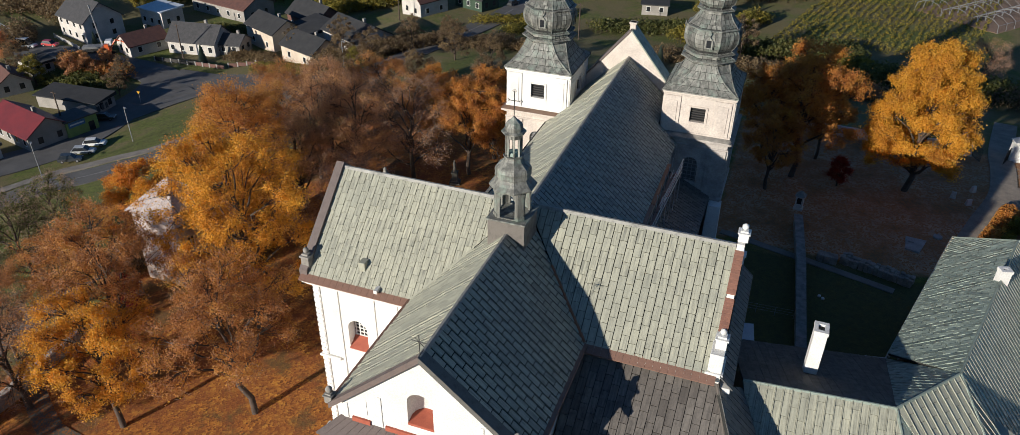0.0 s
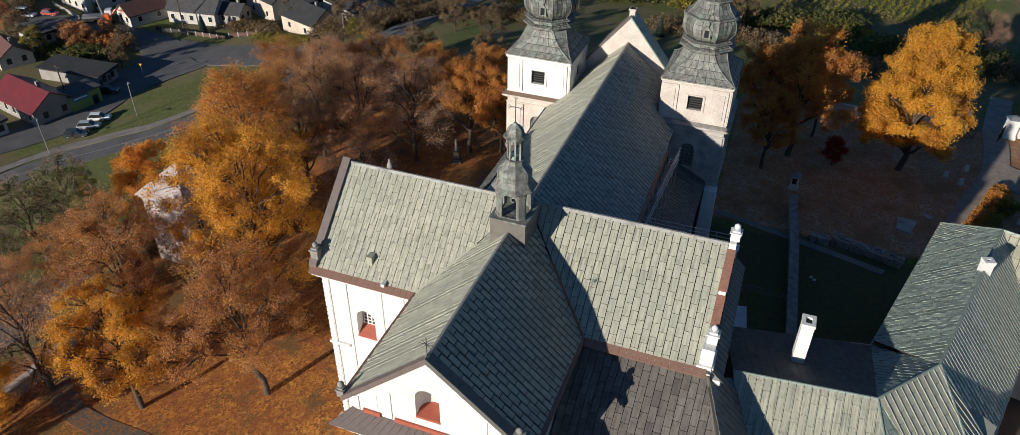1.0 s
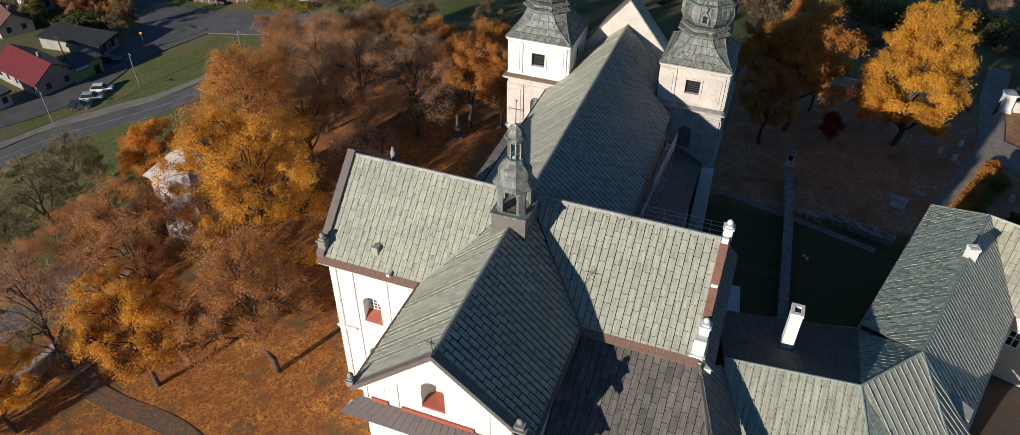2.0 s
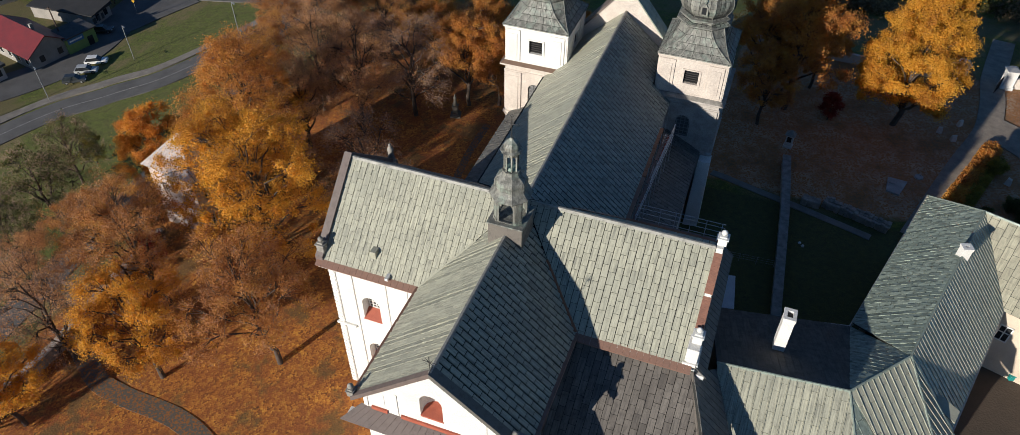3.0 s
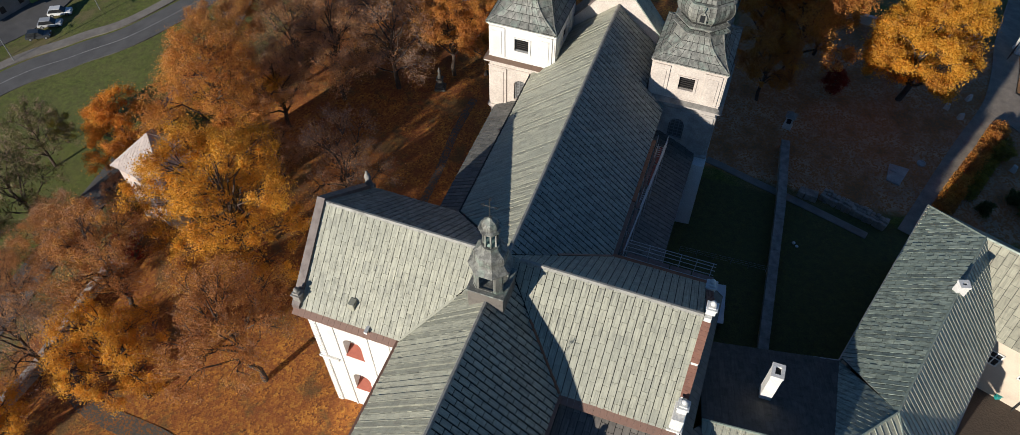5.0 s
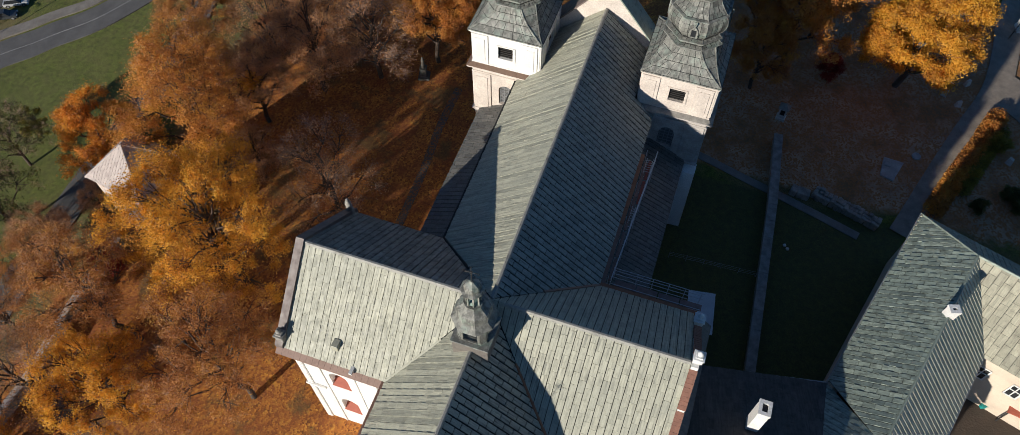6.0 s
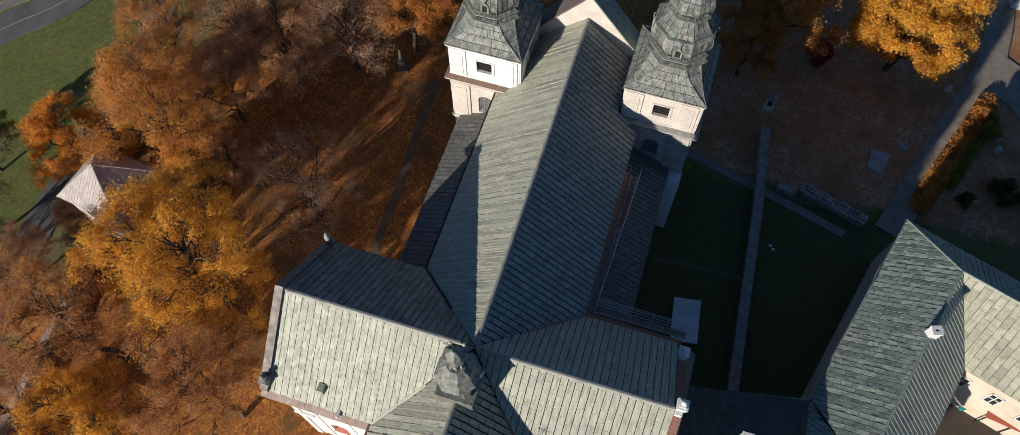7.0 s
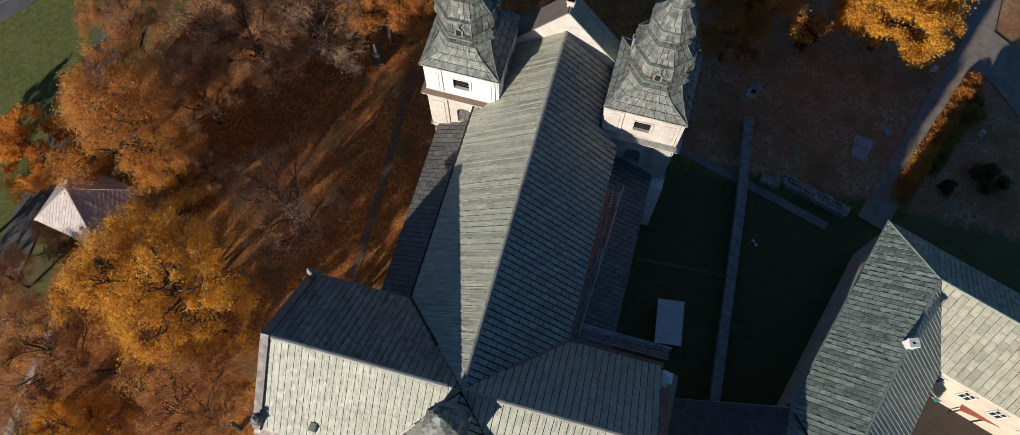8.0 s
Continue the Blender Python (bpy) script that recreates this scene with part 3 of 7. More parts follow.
# verges of the choir gable: broad dark flashings
for s, vw in ((-1, -0.1), (1, 0.25)):
    bm = bmesh.new()
    hull_prism(bm, [(-0.2, -19.95, CR + 0.16), (s * (EC + 0.1), -19.95, TE + 0.14), (s * (EC + 0.1), -19.35 + vw, TE + 0.14), (-0.2, -19.35 + vw, CR + 0.16)], [(-0.2, -19.95, CR - 0.35), (s * (EC + 0.1), -19.95, TE - 0.35), (s * (EC + 0.1), -19.35 + vw, TE - 0.35), (-0.2, -19.35 + vw, CR - 0.35)])
    part("verge_flashing", bm, M_BROWNSHEET if s < 0 else M_DARKROOF, church, "dark brown sheet-metal verge")
    part("eave_gutter", boxes((s * (EC - 0.05), s * (EC + 0.28), -19.7, -EY - 0.1, TE - 0.2, TE + 0.05)), M_GUTTER, church)
# gutters of the transept: broad brown copper band in short lengths
for s, xa, xb in ((-1, -17.75, -7.0), (1, 7.0, 17.2)):
    n = 18
    for i in range(n):
        x0, x1 = xa + (xb - xa) * i / n, xa + (xb - xa) * (i + 1) / n - 0.012
        bm = bmesh.new()
        hull_prism(bm, [(x0, -EY - 0.62, TE - 0.42), (x1, -EY - 0.62, TE - 0.42), (x1, -EY + 0.1, TE + 0.06), (x0, -EY + 0.1, TE + 0.06)][::-1], [(x0, -EY - 0.62, TE - 0.34), (x1, -EY - 0.62, TE - 0.34), (x1, -EY + 0.1, TE + 0.13), (x0, -EY + 0.1, TE + 0.13)][::-1])
        part("gutter_length", bm, M_GUTTER, church, "brown copper gutter sheet")
    if s < 0:
        part("eaves_cornice", boxes((xa + 0.2, xb, -EY - 0.5, -7.0, 15.75, 15.98), (xa + 0.4, xb, -EY - 0.2, -7.0, 15.4, 15.75), bevel=0.05), M_WHITE, church)
part("rear_gutter", boxes((7.6, 16.9, EY + 0.15, EY + 0.6, TE - 0.15, TE + 0.02)), M_RUST, church, "rust-coloured copper gutter")
part("nave_gutter", boxes((EX - 0.05, EX + 0.4, EY + 0.3, 14.9, NE - 0.25, NE - 0.02)), M_GUTTER, church, "brown copper gutter")
for i in range(9):
    part("nave_gutter", boxes((EX - 0.05, EX + 0.42, 15.0 + i * 1.0, 15.97 + i * 1.0, NE - 0.25, NE + 0.0)), M_RUST, church, "bright rust-coloured copper gutter length")
part("nave_gutter", boxes((-EX - 0.25, -EX + 0.05, EY + 0.3, 29.3, NE - 0.25, NE - 0.02)), M_JOINT, church)
# west gable verge of the left transept
for s, ya in ((1, 7.9), (-1, -7.6)):
    bm = bmesh.new()
    hull_prism(bm, [(-17.85, -0.15, RZ + 0.42), (-17.1, -0.15, RZ + 0.42), (-17.1, ya, TE + 0.4), (-17.85, ya, TE + 0.4)], [(-17.85, -0.15, RZ - 0.3), (-17.1, -0.15, RZ - 0.3), (-17.1, ya, TE - 0.3), (-17.85, ya, TE - 0.3)])
    part("verge_parapet", bm, M_BROWNSHEET, church, "dark sheet-metal parapet coping")
part("roof_hatch", boxes((-12.6, -12.0, -6.55, -5.75, 17.2, 18.15), bevel=0.03), M_SHEET_J, church, "copper roof hatch")
part("roof_patch", boxes((-10.55, -10.25, -7.9, -7.1, 16.45, 16.75)), M_WHITEPAINT, church)

# stepped gable parapet on the right transept
STEPS = ((-7.0, -5.4, 17.4, 17.4), (-5.4, -3.3, 18.7, 20.4), (-3.3, -0.7, 20.8, 23.0), (-0.7, 0.7, 23.6, 23.6), (0.7, 3.3, 23.0, 20.8), (3.3, 5.4, 20.4, 18.7), (5.4, 7.2, 17.4, 17.4))
for y0, y1, za, zb in STEPS:
    bm = bmesh.new()
    hull_prism(bm, [(16.75, y0, 15.8), (17.3, y0, 15.8), (17.3, y0, za), (16.75, y0, za)], [(16.75, y1, 15.8), (17.3, y1, 15.8), (17.3, y1, zb), (16.75, y1, zb)])
    g = part("parapet", bm, M_WHITE, church)
    if za != zb:
        n = 9
        for i in range(n):
            f0, f1 = i / n, (i + 0.94) / n
            bm = bmesh.new()
            ya, yb = y0 + (y1 - y0) * f0, y0 + (y1 - y0) * f1
            z0, z1 = za + (zb - za) * f0, za + (zb - za) * f1
            hull_prism(bm, [(16.68, ya, z0 + 0.01), (17.36, ya, z0 + 0.01), (17.36, ya, z0 + 0.12), (16.68, ya, z0 + 0.12)], [(16.68, yb, z1 + 0.01), (17.36, yb, z1 + 0.01), (17.36, yb, z1 + 0.09), (16.68, yb, z1 + 0.09)])
            part("coping_tile", bm, M_COPING, g, "red clay coping tile")
bm = bmesh.new()
hull_prism(bm, [(17.45, -7.6, 16.5), (18.5, -7.6, 15.5), (18.5, 7.4, 15.5), (17.45, 7.4, 16.5)][::-1], [(17.45, -7.6, 16.6), (18.5, -7.6, 15.62), (18.5, 7.4, 15.62), (17.45, 7.4, 16.6)][::-1])
part("side_ledge", bm, M_DARKROOF, church, "dark sheet-metal ledge")
for i in range(25):
    y = -7.4 + i * 0.61
    bm = bmesh.new()
    tube(bm, [(17.46, y, 16.62), (18.49, y, 15.64)], 0.03, 4)
    part("seam", bm, M_DARKROOF, church)
part("ledge_cornice", boxes((17.4, 18.35, -7.5, 7.3, 15.0, 15.48), (17.3, 17.9, -7.4, 7.2, 14.4, 15.0), bevel=0.05), M_WHITE, church)
part("end_pier", boxes((16.5, 17.5, -7.3, -5.3, 13.0, 18.2), (16.35, 17.65, -7.5, -5.2, 16.3, 16.6), bevel=0.04), M_WHITE, church)
ball_finial("gable_finial", (17.1, -6.2, 18.2), M_WHITEPAINT, "white pedestal with a stone ball on the gable foot", 0.8, 1.3)
ball_finial("gable_finial", (17.1, 0.0, 23.6), M_WHITEPAINT, "white pedestal with a stone ball on the gable top", 0.75, 1.1)
ball_finial("gable_finial", (17.1, 6.4, 17.4), M_WHITEPAINT, "white pedestal with a stone ball at the rear gable foot", 0.8, 1.3)
ball_finial("roof_finial", (-17.4, -6.9, 16.9), M_STONE, "grey stone pedestal with a ball on the eaves", 0.75, 1.5)
ball_finial("roof_finial", (-7.45, -19.55, 16.35), M_STONE, "stone ball on the choir gable foot", 0.6, 1.0)
ball_finial("roof_finial", (6.3, -19.45, 16.5), M_STONE, "stone ball on the choir gable foot", 1.0, 1.7)
statue = thing("statue", "weathered stone statue standing on the transept gable end", "statue", at=(-17.4, 7.2, 17.2))
bm = bmesh.new()
lathe(bm, [(0.42, -0.6), (0.42, 0.1), (0.34, 0.16), (0.33, 0.5), (0.27, 0.95), (0.32, 1.3), (0.28, 1.55), (0.13, 1.68), (0.17, 1.85), (0.15, 2.02), (0.04, 2.12)], 9)
part("figure", bm, M_STONE, statue, smooth=True)

# front gable beyond the nave ridge
bm = bmesh.new()
tri_pts = [(-7.2, 17.6), (7.2, 17.6), (0, 26.3)]
hull_prism(bm, [(a, 36.3, b) for a, b in tri_pts], [(a, 38.4, b) for a, b in tri_pts])
front = part("front_gable", bm, M_CREAM, church, "cream plastered front gable")
for s in (-1, 1):
    bm = bmesh.new()
    a, b = Vector((0, 36.1, 26.4)), Vector((s * 7.4, 36.1, 17.5))
    dv = Vector((0, 2.5, 0))
    up = Vector((s * 0.77, 0, 0.64)) * 0.14
    hull_prism(bm, [a, b, b + dv, a + dv], [a + up, b + up, b + dv + up, a + dv + up])
    part("gable_coping", bm, M_BROWNSHEET if s < 0 else M_CONVENT, church)
part("gable_pedestal", boxes((-0.35, 0.35, 36.9, 37.6, 26.2, 27.2), (-0.45, 0.45, 36.8, 37.7, 27.0, 27.2), bevel=0.04), M_CREAM, church)
part("front_wall", boxes((-7.2, 7.2, 36.4, 38.3, -4, 17.65)), M_CREAM, church)

# side aisles
for s in (-1, 1):
    zo, zi, xo = 10.2, 12.6, 12.3
    part("aisle_wall", boxes((s * 7.3, s * 11.9, 8.2, 29.2, -5, zo - 0.1)), M_CREAM, church)
    roof_slope("aisle_roof", [(s * 7.4, 7.2, zi), (s * xo, 7.2, zo), (s * xo, 29.6, zo), (s * 7.4, 29.6, zi)], church, M_DARKROOF, M_DARKROOF, w=0.55, l=0.9, gap=0.07, gap_v=0.06, seed=20 + s, label="dark lean-to roof of overlapping sheets")
# buttress beside the right tower
bm = bmesh.new()
hull_prism(bm, [(12.2, 27.6, -1), (14.0, 27.6, -1), (14.0, 29.8, -1), (12.2, 29.8, -1)], [(12.4, 28.2, 9.8), (13.8, 28.2, 9.8), (13.8, 29.8, 9.8), (12.4, 29.8, 9.8)])
part("buttress", bm, M_WHITE, church, "white sloping buttress")

# scaffold gangway along the clerestory
M_PLANK = simple("weathered_planks", (0.33, 0.22, 0.19), (0.22, 0.15, 0.13), 1.5, 0.9)
M_REDPLANK = simple("red_primed_boards", (0.36, 0.10, 0.07), (0.26, 0.08, 0.06), 1.5, 0.8)
M_BRIGHTSTEEL = simple("new_galvanised_steel", (0.62, 0.63, 0.65), (0.50, 0.51, 0.53), 3.0, 0.4, 0.4)
scaffold = thing("scaffold", "steel scaffold gangway with red boards along the nave eaves", "scaffold")


def rail_x(y):
    return 8.55 + 0.75 * (y - 8.6) / 15.4


for i in range(8):
    y = 9.0 + i * 2.14
    for x in (8.3, rail_x(y)):
        bm = bmesh.new()
        tube(bm, [(x, y, 12.0), (x, y, 17.2 if y > 14 else 16.3)], 0.035, 5)
        part("pole", bm, M_BRIGHTSTEEL, scaffold)
    bm = bmesh.new()
    tube(bm, [(8.3, y, 15.5), (rail_x(y), y, 15.5)], 0.03, 5)
    part("transom", bm, M_BRIGHTSTEEL, scaffold)
for z, y0 in ((15.55, 8.8), (16.2, 8.8), (16.65, 14.0), (17.1, 14.0)):
    bm = bmesh.new()
    tube(bm, [(rail_x(y0) + 0.03, y0, z), (rail_x(24.3) + 0.03, 24.3, z)], 0.04, 5)
    part("rail", bm, M_BRIGHTSTEEL, scaffold)
for y0, y1, x0, m in ((21.4, 23.9, 8.72, M_REDPLANK), (18.2, 21.2, 8.7, M_REDPLANK), (19.0, 23.6, 8.32, M_PLANK), (14.8, 18.9, 8.3, M_PLANK), (11.6, 14.6, 8.3, M_PLANK), (8.9, 11.4, 8.3, M_PLANK)):
    part("plank", boxes((x0, x0 + 0.3, y0, y1, 15.6, 15.66), bevel=0.01), m, scaffold)
for y0 in (16.0, 22.4):
    for k in range(6):
        bm = bmesh.new()
        tube(bm, [(8.5, y0 + 0.3 * k, 15.72), (rail_x(y0) - 0.1, y0 + 0.3 * k, 15.72)], 0.02, 4)
        part("ladder_rung", bm, M_BRIGHTSTEEL, scaffold)
    for x in (8.5, rail_x(y0) - 0.1):
        bm = bmesh.new()
        tube(bm, [(x, y0 - 0.3, 15.72), (x, y0 + 1.8, 15.72)], 0.03, 4)
        part("ladder_side", bm, M_BRIGHTSTEEL, scaffold)

gantry = thing("scaffold", "steel guard rails behind the transept roof", "scaffold")
for i in range(5):
    bm = bmesh.new()
    tube(bm, [(10.9 + i * 1.5, 9.4, 14.8), (10.9 + i * 1.5, 9.4, 17.4)], 0.035, 5)
    part("pole", bm, M_BRIGHTSTEEL, gantry)
for y, z in ((9.4, 15.6), (9.4, 16.3), (9.4, 16.9), (9.4, 17.35), (8.6, 15.7)):
    bm = bmesh.new()
    tube(bm, [(8.6, y, z), (17.2, y, z)], 0.034, 5)
    part("rail", bm, M_BRIGHTSTEEL, gantry)
for i in range(4):
    part("plank", boxes((9.0 + i * 2.1, 11.0 + i * 2.1, 8.62, 9.3, 15.4, 15.46)), M_PLANK, gantry)


# towers
M_DUSTY = simple("dusty_leaded_glass", (0.20, 0.20, 0.20), (0.13, 0.13, 0.135), 3.0, 0.35)
M_OLDLEDGE = copper("rusty_mossy_ledge", (0.26, 0.19, 0.13), (0.17, 0.10, 0.07), (0.06, 0.04, 0.03), island=True)


def dome_sheets(profile, at, cols, gap=0.03, out=0.025):
    """The sheets of an octagonal dome: each facet of each tier in upright sheets with open joints, a little proud of the core."""
    bm = bmesh.new()
    half = math.tan(math.pi / 8)
    for k in range(8):
        a = 2 * math.pi * k / 8
        ca, sa = math.cos(a), math.sin(a)
        for j, ((r0, z0), (r1, z1)) in enumerate(zip(profile, profile[1:])):
            if math.hypot(r1 - r0, z1 - z0) < 0.2:
                continue
            n = max(1, round(cols * max(r0, r1) / 2.6))
            for i in range(n):
                quad = []
                for (r, z, up) in ((r0, z0, 1), (r0, z0, 1), (r1, z1, -1), (r1, z1, -1)):
                    f = (i + (0 if len(quad) in (0, 3) else 1)) / n
                    u = -1 + 2 * f
                    edge = u * r * half + (gap if len(quad) in (0, 3) else -gap)
                    rr, zz = r + out, z + up * gap * 0.4
                    quad.append(bm.verts.new((at[0] + rr * ca - edge * sa, at[1] + rr * sa + edge * ca, zz)))
                bm.faces.new(quad)
    return bm


def tower(cx, cy, plaster, lower, covering):
    h, z_mid, z_top = 3.85, 17.2, 22.3
    body = part("tower", boxes((cx - h + 0.35, cx + h - 0.35, cy - h + 0.35, cy + h - 0.35, -5, z_top)), M_GLASS, church, "square plastered bell tower with a copper onion dome")
    for k in range(4):
        m = Matrix.Translation((cx, cy, 0)) @ pose(0, 0, 0, 0, 0, 90 * k) @ facing(0, -h, 0)
        e = h - 0.001 if k % 2 == 0 else h - 0.4
        wall_panel("stage_wall", m, rect(-e, e, z_mid, z_top), [rect(-0.8, 0.85, 19.2, 20.9)], 0.4, plaster, body)
        wall_panel("stage_wall", m, rect(-e, e, -5, z_mid - 0.005), [arch(0.0, 11.7, 1.7, 3.1)], 0.4, lower, body)
        bm = bmesh.new()
        for i in range(6):
            box(bm, -0.82, 0.87, 19.28 + i * 0.28, 19.4 + i * 0.28, -0.26, -0.16)
        bm.transform(m)
        part("louvre", bm, M_IRON, body, "dark louvred sound opening")
        bm = bmesh.new()
        for a, b, c, d in ((-1.05, 1.1, 20.9, 21.05), (-1.05, 1.1, 18.98, 19.2), (-1.05, -0.8, 19.2, 20.9), (0.85, 1.1, 19.2, 20.9)):
            box(bm, a, b, c, d, -0.02, 0.1)
        bm.transform(m)
        part("window_surround", bm, plaster, body)
        for a, b, z0, z1, d in ((-3.8, -1.95, 17.9, 22.0, 0.13), (1.75, 3.6, 17.9, 22.0, 0.13), (-3.8, -1.75, 10.3, 16.2, 0.16), (1.75, 3.8, 10.3, 16.2, 0.16)):
            bm = boxes((a, b, z0, z1, -0.02, d), bevel=0.02)
            bm.transform(m)
            pm = plaster if z0 > 17 else lower
            part("pilaster", bm, pm, body)
            bm = boxes((a + 0.35, b - 0.35, z0 + 0.5, z1 - 0.5, d - 0.01, d + 0.07), bevel=0.02)
            bm.transform(m)
            part("pilaster_panel", bm, pm, body)
        bm = bmesh.new()
        for i in range(4):
            box(bm, -0.75 + i * 0.48, -0.68 + i * 0.48, 11.7, 14.8, -0.3, -0.24)
        for i in range(6):
            box(bm, -0.85, 0.85, 11.9 + i * 0.48, 11.96 + i * 0.48, -0.31, -0.25)
        bm.transform(m)
        part("window_lattice", bm, M_STEEL, body, "pale window lattice")
        bm = boxes((-0.9, 0.9, 11.6, 14.9, -0.39, -0.34))
        bm.transform(m)
        part("window_pane", bm, M_DUSTY, body)
    for e, z0, z1 in ((h + 0.1, 22.05, 22.25), (h + 0.22, 22.25, 22.5), (h + 0.1, 17.7, 17.9), (h + 0.3, 16.95, 17.15), (h + 0.55, 17.15, 17.4), (h + 0.14, 16.2, 16.4), (h + 0.3, 9.95, 10.3), (h + 0.15, 9.6, 9.95)):
        part("cornice", boxes((cx - e, cx + e, cy - e, cy + e, z0, z1), bevel=0.05), plaster if z0 > 17.3 else lower, body)
    bm = bmesh.new()
    hull_prism(bm, [(cx + a * (h + 0.6), cy + b * (h + 0.6), 17.42) for a, b in ((-1, -1), (1, -1), (1, 1), (-1, 1))], [(cx + a * (h + 0.02), cy + b * (h + 0.02), 17.72) for a, b in ((-1, -1), (1, -1), (1, 1), (-1, 1))])
    part("cornice_covering", bm, covering, body, "stained sheet covering on the cornice")
    # bell-cast roof from square to octagon
    prof = [(4.15, 0.0, 22.5), (4.12, 0.02, 22.66), (3.55, 0.35, 23.15), (3.05, 0.75, 23.8), (2.65, 1.05, 24.6), (2.38, 1.2, 25.35), (2.3, 1.32, 25.8)]
    bm = bmesh.new()
    rings = []
    for r, c, z in prof:
        c = max(c, 0.012)
        pts = [(-r + c, -r), (r - c, -r), (r, -r + c), (r, r - c), (r - c, r), (-r + c, r), (-r, r - c), (-r, -r + c)]
        rings.append([bm.verts.new((cx + a, cy + b, z)) for a, b in pts])
    for ra, rb in zip(rings, rings[1:]):
        for i in range(8):
            bm.faces.new((ra[i], ra[(i + 1) % 8], rb[(i + 1) % 8], rb[i]))
    bm.faces.new(rings[0][::-1])
    skirt = part("bell_cast_roof", bm, M_SPIRE, body, "streaked copper bell-cast roof")
    for i in range(8):
        bm = bmesh.new()
        tube(bm, [(cx + sgn_x, cy + sgn_y, z) for sgn_x, sgn_y, z in [((-r + c, r - c, r, r, r - c, -r + c, -r, -r)[i], (-r, -r, -r + c, r - c, r, r, r - c, -r + c)[i], z + 0.02) for r, c, z in [(a, max(b, 0.012), d) for a, b, d in prof[1:]]]], 0.06, 5)
        part("hip_roll", bm, M_SPIRE, skirt)
    # horizontal sheet laps on the bell-cast roof
    for k in range(1, 6):
        (r, c, z) = prof[k]
        bm = bmesh.new()
        pts = [(-r + c, -r), (r - c, -r), (r, -r + c), (r, r - c), (r - c, r), (-r + c, r), (-r, r - c), (-r, -r + c)]
        tube(bm, [(cx + a * 1.004, cy + b * 1.004, z + 0.01) for a, b in pts + pts[:1]], 0.025, 4)
        part("sheet_lap", bm, M_JOINT, skirt)
    # upright seams of the sheets, staggered from course to course
    for k in range(4):
        bm = bmesh.new()
        for j in range(6):
            (ra, ca, za), (rb, cb, zb) = prof[j], prof[j + 1]
            n = 7 - j // 2
            for i in range(n):
                f = -1 + 2 * (i + (0.25 if j % 2 else 0.75)) / n
                tube(bm, [(f * (ra - ca), -ra - 0.01, za), (f * (rb - cb), -rb - 0.01, zb)], 0.022, 3)
        bm.transform(Matrix.Translation((cx, cy, 0)) @ pose(0, 0, 0, 0, 0, 90 * k))
        part("sheet_seams", bm, M_JOINT, skirt)["kind"] = "stuff"
    dome = [(2.75, 25.75), (2.8, 25.95), (2.45, 26.05), (2.42, 26.35), (2.6, 26.45), (2.62, 26.6), (2.3, 26.7), (2.32, 26.85), (2.6, 27.2), (2.82, 27.7), (2.88, 28.2), (2.8, 28.7), (2.55, 29.15), (2.62, 29.25), (2.5, 29.4), (2.2, 29.75), (1.85, 30.2), (1.6, 30.7), (1.5, 31.1)]
    bm = bmesh.new()
    lathe(bm, dome, 8, (cx, cy, 0))
    d1 = part("lower_dome", bm, M_JOINT, body, "octagonal copper onion dome")
    part("dome_sheeting", dome_sheets(dome, (cx, cy), 4), M_SPIRE, d1, "streaked green and grey copper sheets")["kind"] = "stuff"
    upper = [(1.75, 31.05), (1.78, 31.2), (1.5, 31.3), (1.55, 31.45), (1.85, 31.8), (1.98, 32.3), (1.9, 32.8), (1.65, 33.15), (1.72, 33.25), (1.45, 33.6), (1.05, 34.3), (0.8, 35.1), (0.68, 35.7)]
    bm = bmesh.new()
    lathe(bm, upper, 8, (cx, cy, 0))
    d2 = part("upper_dome", bm, M_JOINT, body, "smaller copper onion above")
    part("dome_sheeting", dome_sheets(upper, (cx, cy), 4), M_SPIRE, d2, "streaked green and grey copper sheets")["kind"] = "stuff"
    tip = [(1.0, 35.65), (1.02, 35.8), (0.75, 35.9), (0.78, 36.3), (0.6, 36.6), (0.3, 36.9), (0.22, 37.3), (0.42, 37.6), (0.42, 37.8), (0.15, 38.1), (0.06, 38.4), (0.05, 39.8)]
    bm = bmesh.new()
    lathe(bm, tip, 8, (cx, cy, 0))
    part("finial", bm, M_SPIRE, body)
    part("cross", boxes((cx - 0.55, cx + 0.55, cy - 0.05, cy + 0.05, 39.3, 39.42)), M_IRON, body)
    # projecting ledges between the tiers
    for r, z, h2 in ((2.95, 25.72, 0.14), (2.78, 26.42, 0.12), (2.8, 29.18, 0.12), (1.95, 31.02, 0.12), (1.88, 33.16, 0.1), (1.14, 35.62, 0.1)):
        bm = bmesh.new()
        lathe(bm, [(r - 0.3, z), (r, z), (r + 0.04, z + h2 * 0.5), (r, z + h2), (r - 0.35, z + h2 + 0.05)], 8, (cx, cy, 0))
        part("tier_ledge", bm, M_SPIRE, d1 if z < 30 else d2)
    for prof2, dd in ((dome, d1), (upper, d2)):
        for i in range(8):
            a = radians(22.5 + 45 * i)
            bm = bmesh.new()
            tube(bm, [(cx + (r / math.cos(math.pi / 8) + 0.01) * math.cos(a), cy + (r / math.cos(math.pi / 8) + 0.01) * math.sin(a), z) for r, z in prof2], 0.055, 4)
            part("dome_rib", bm, M_SPIRE, dd)
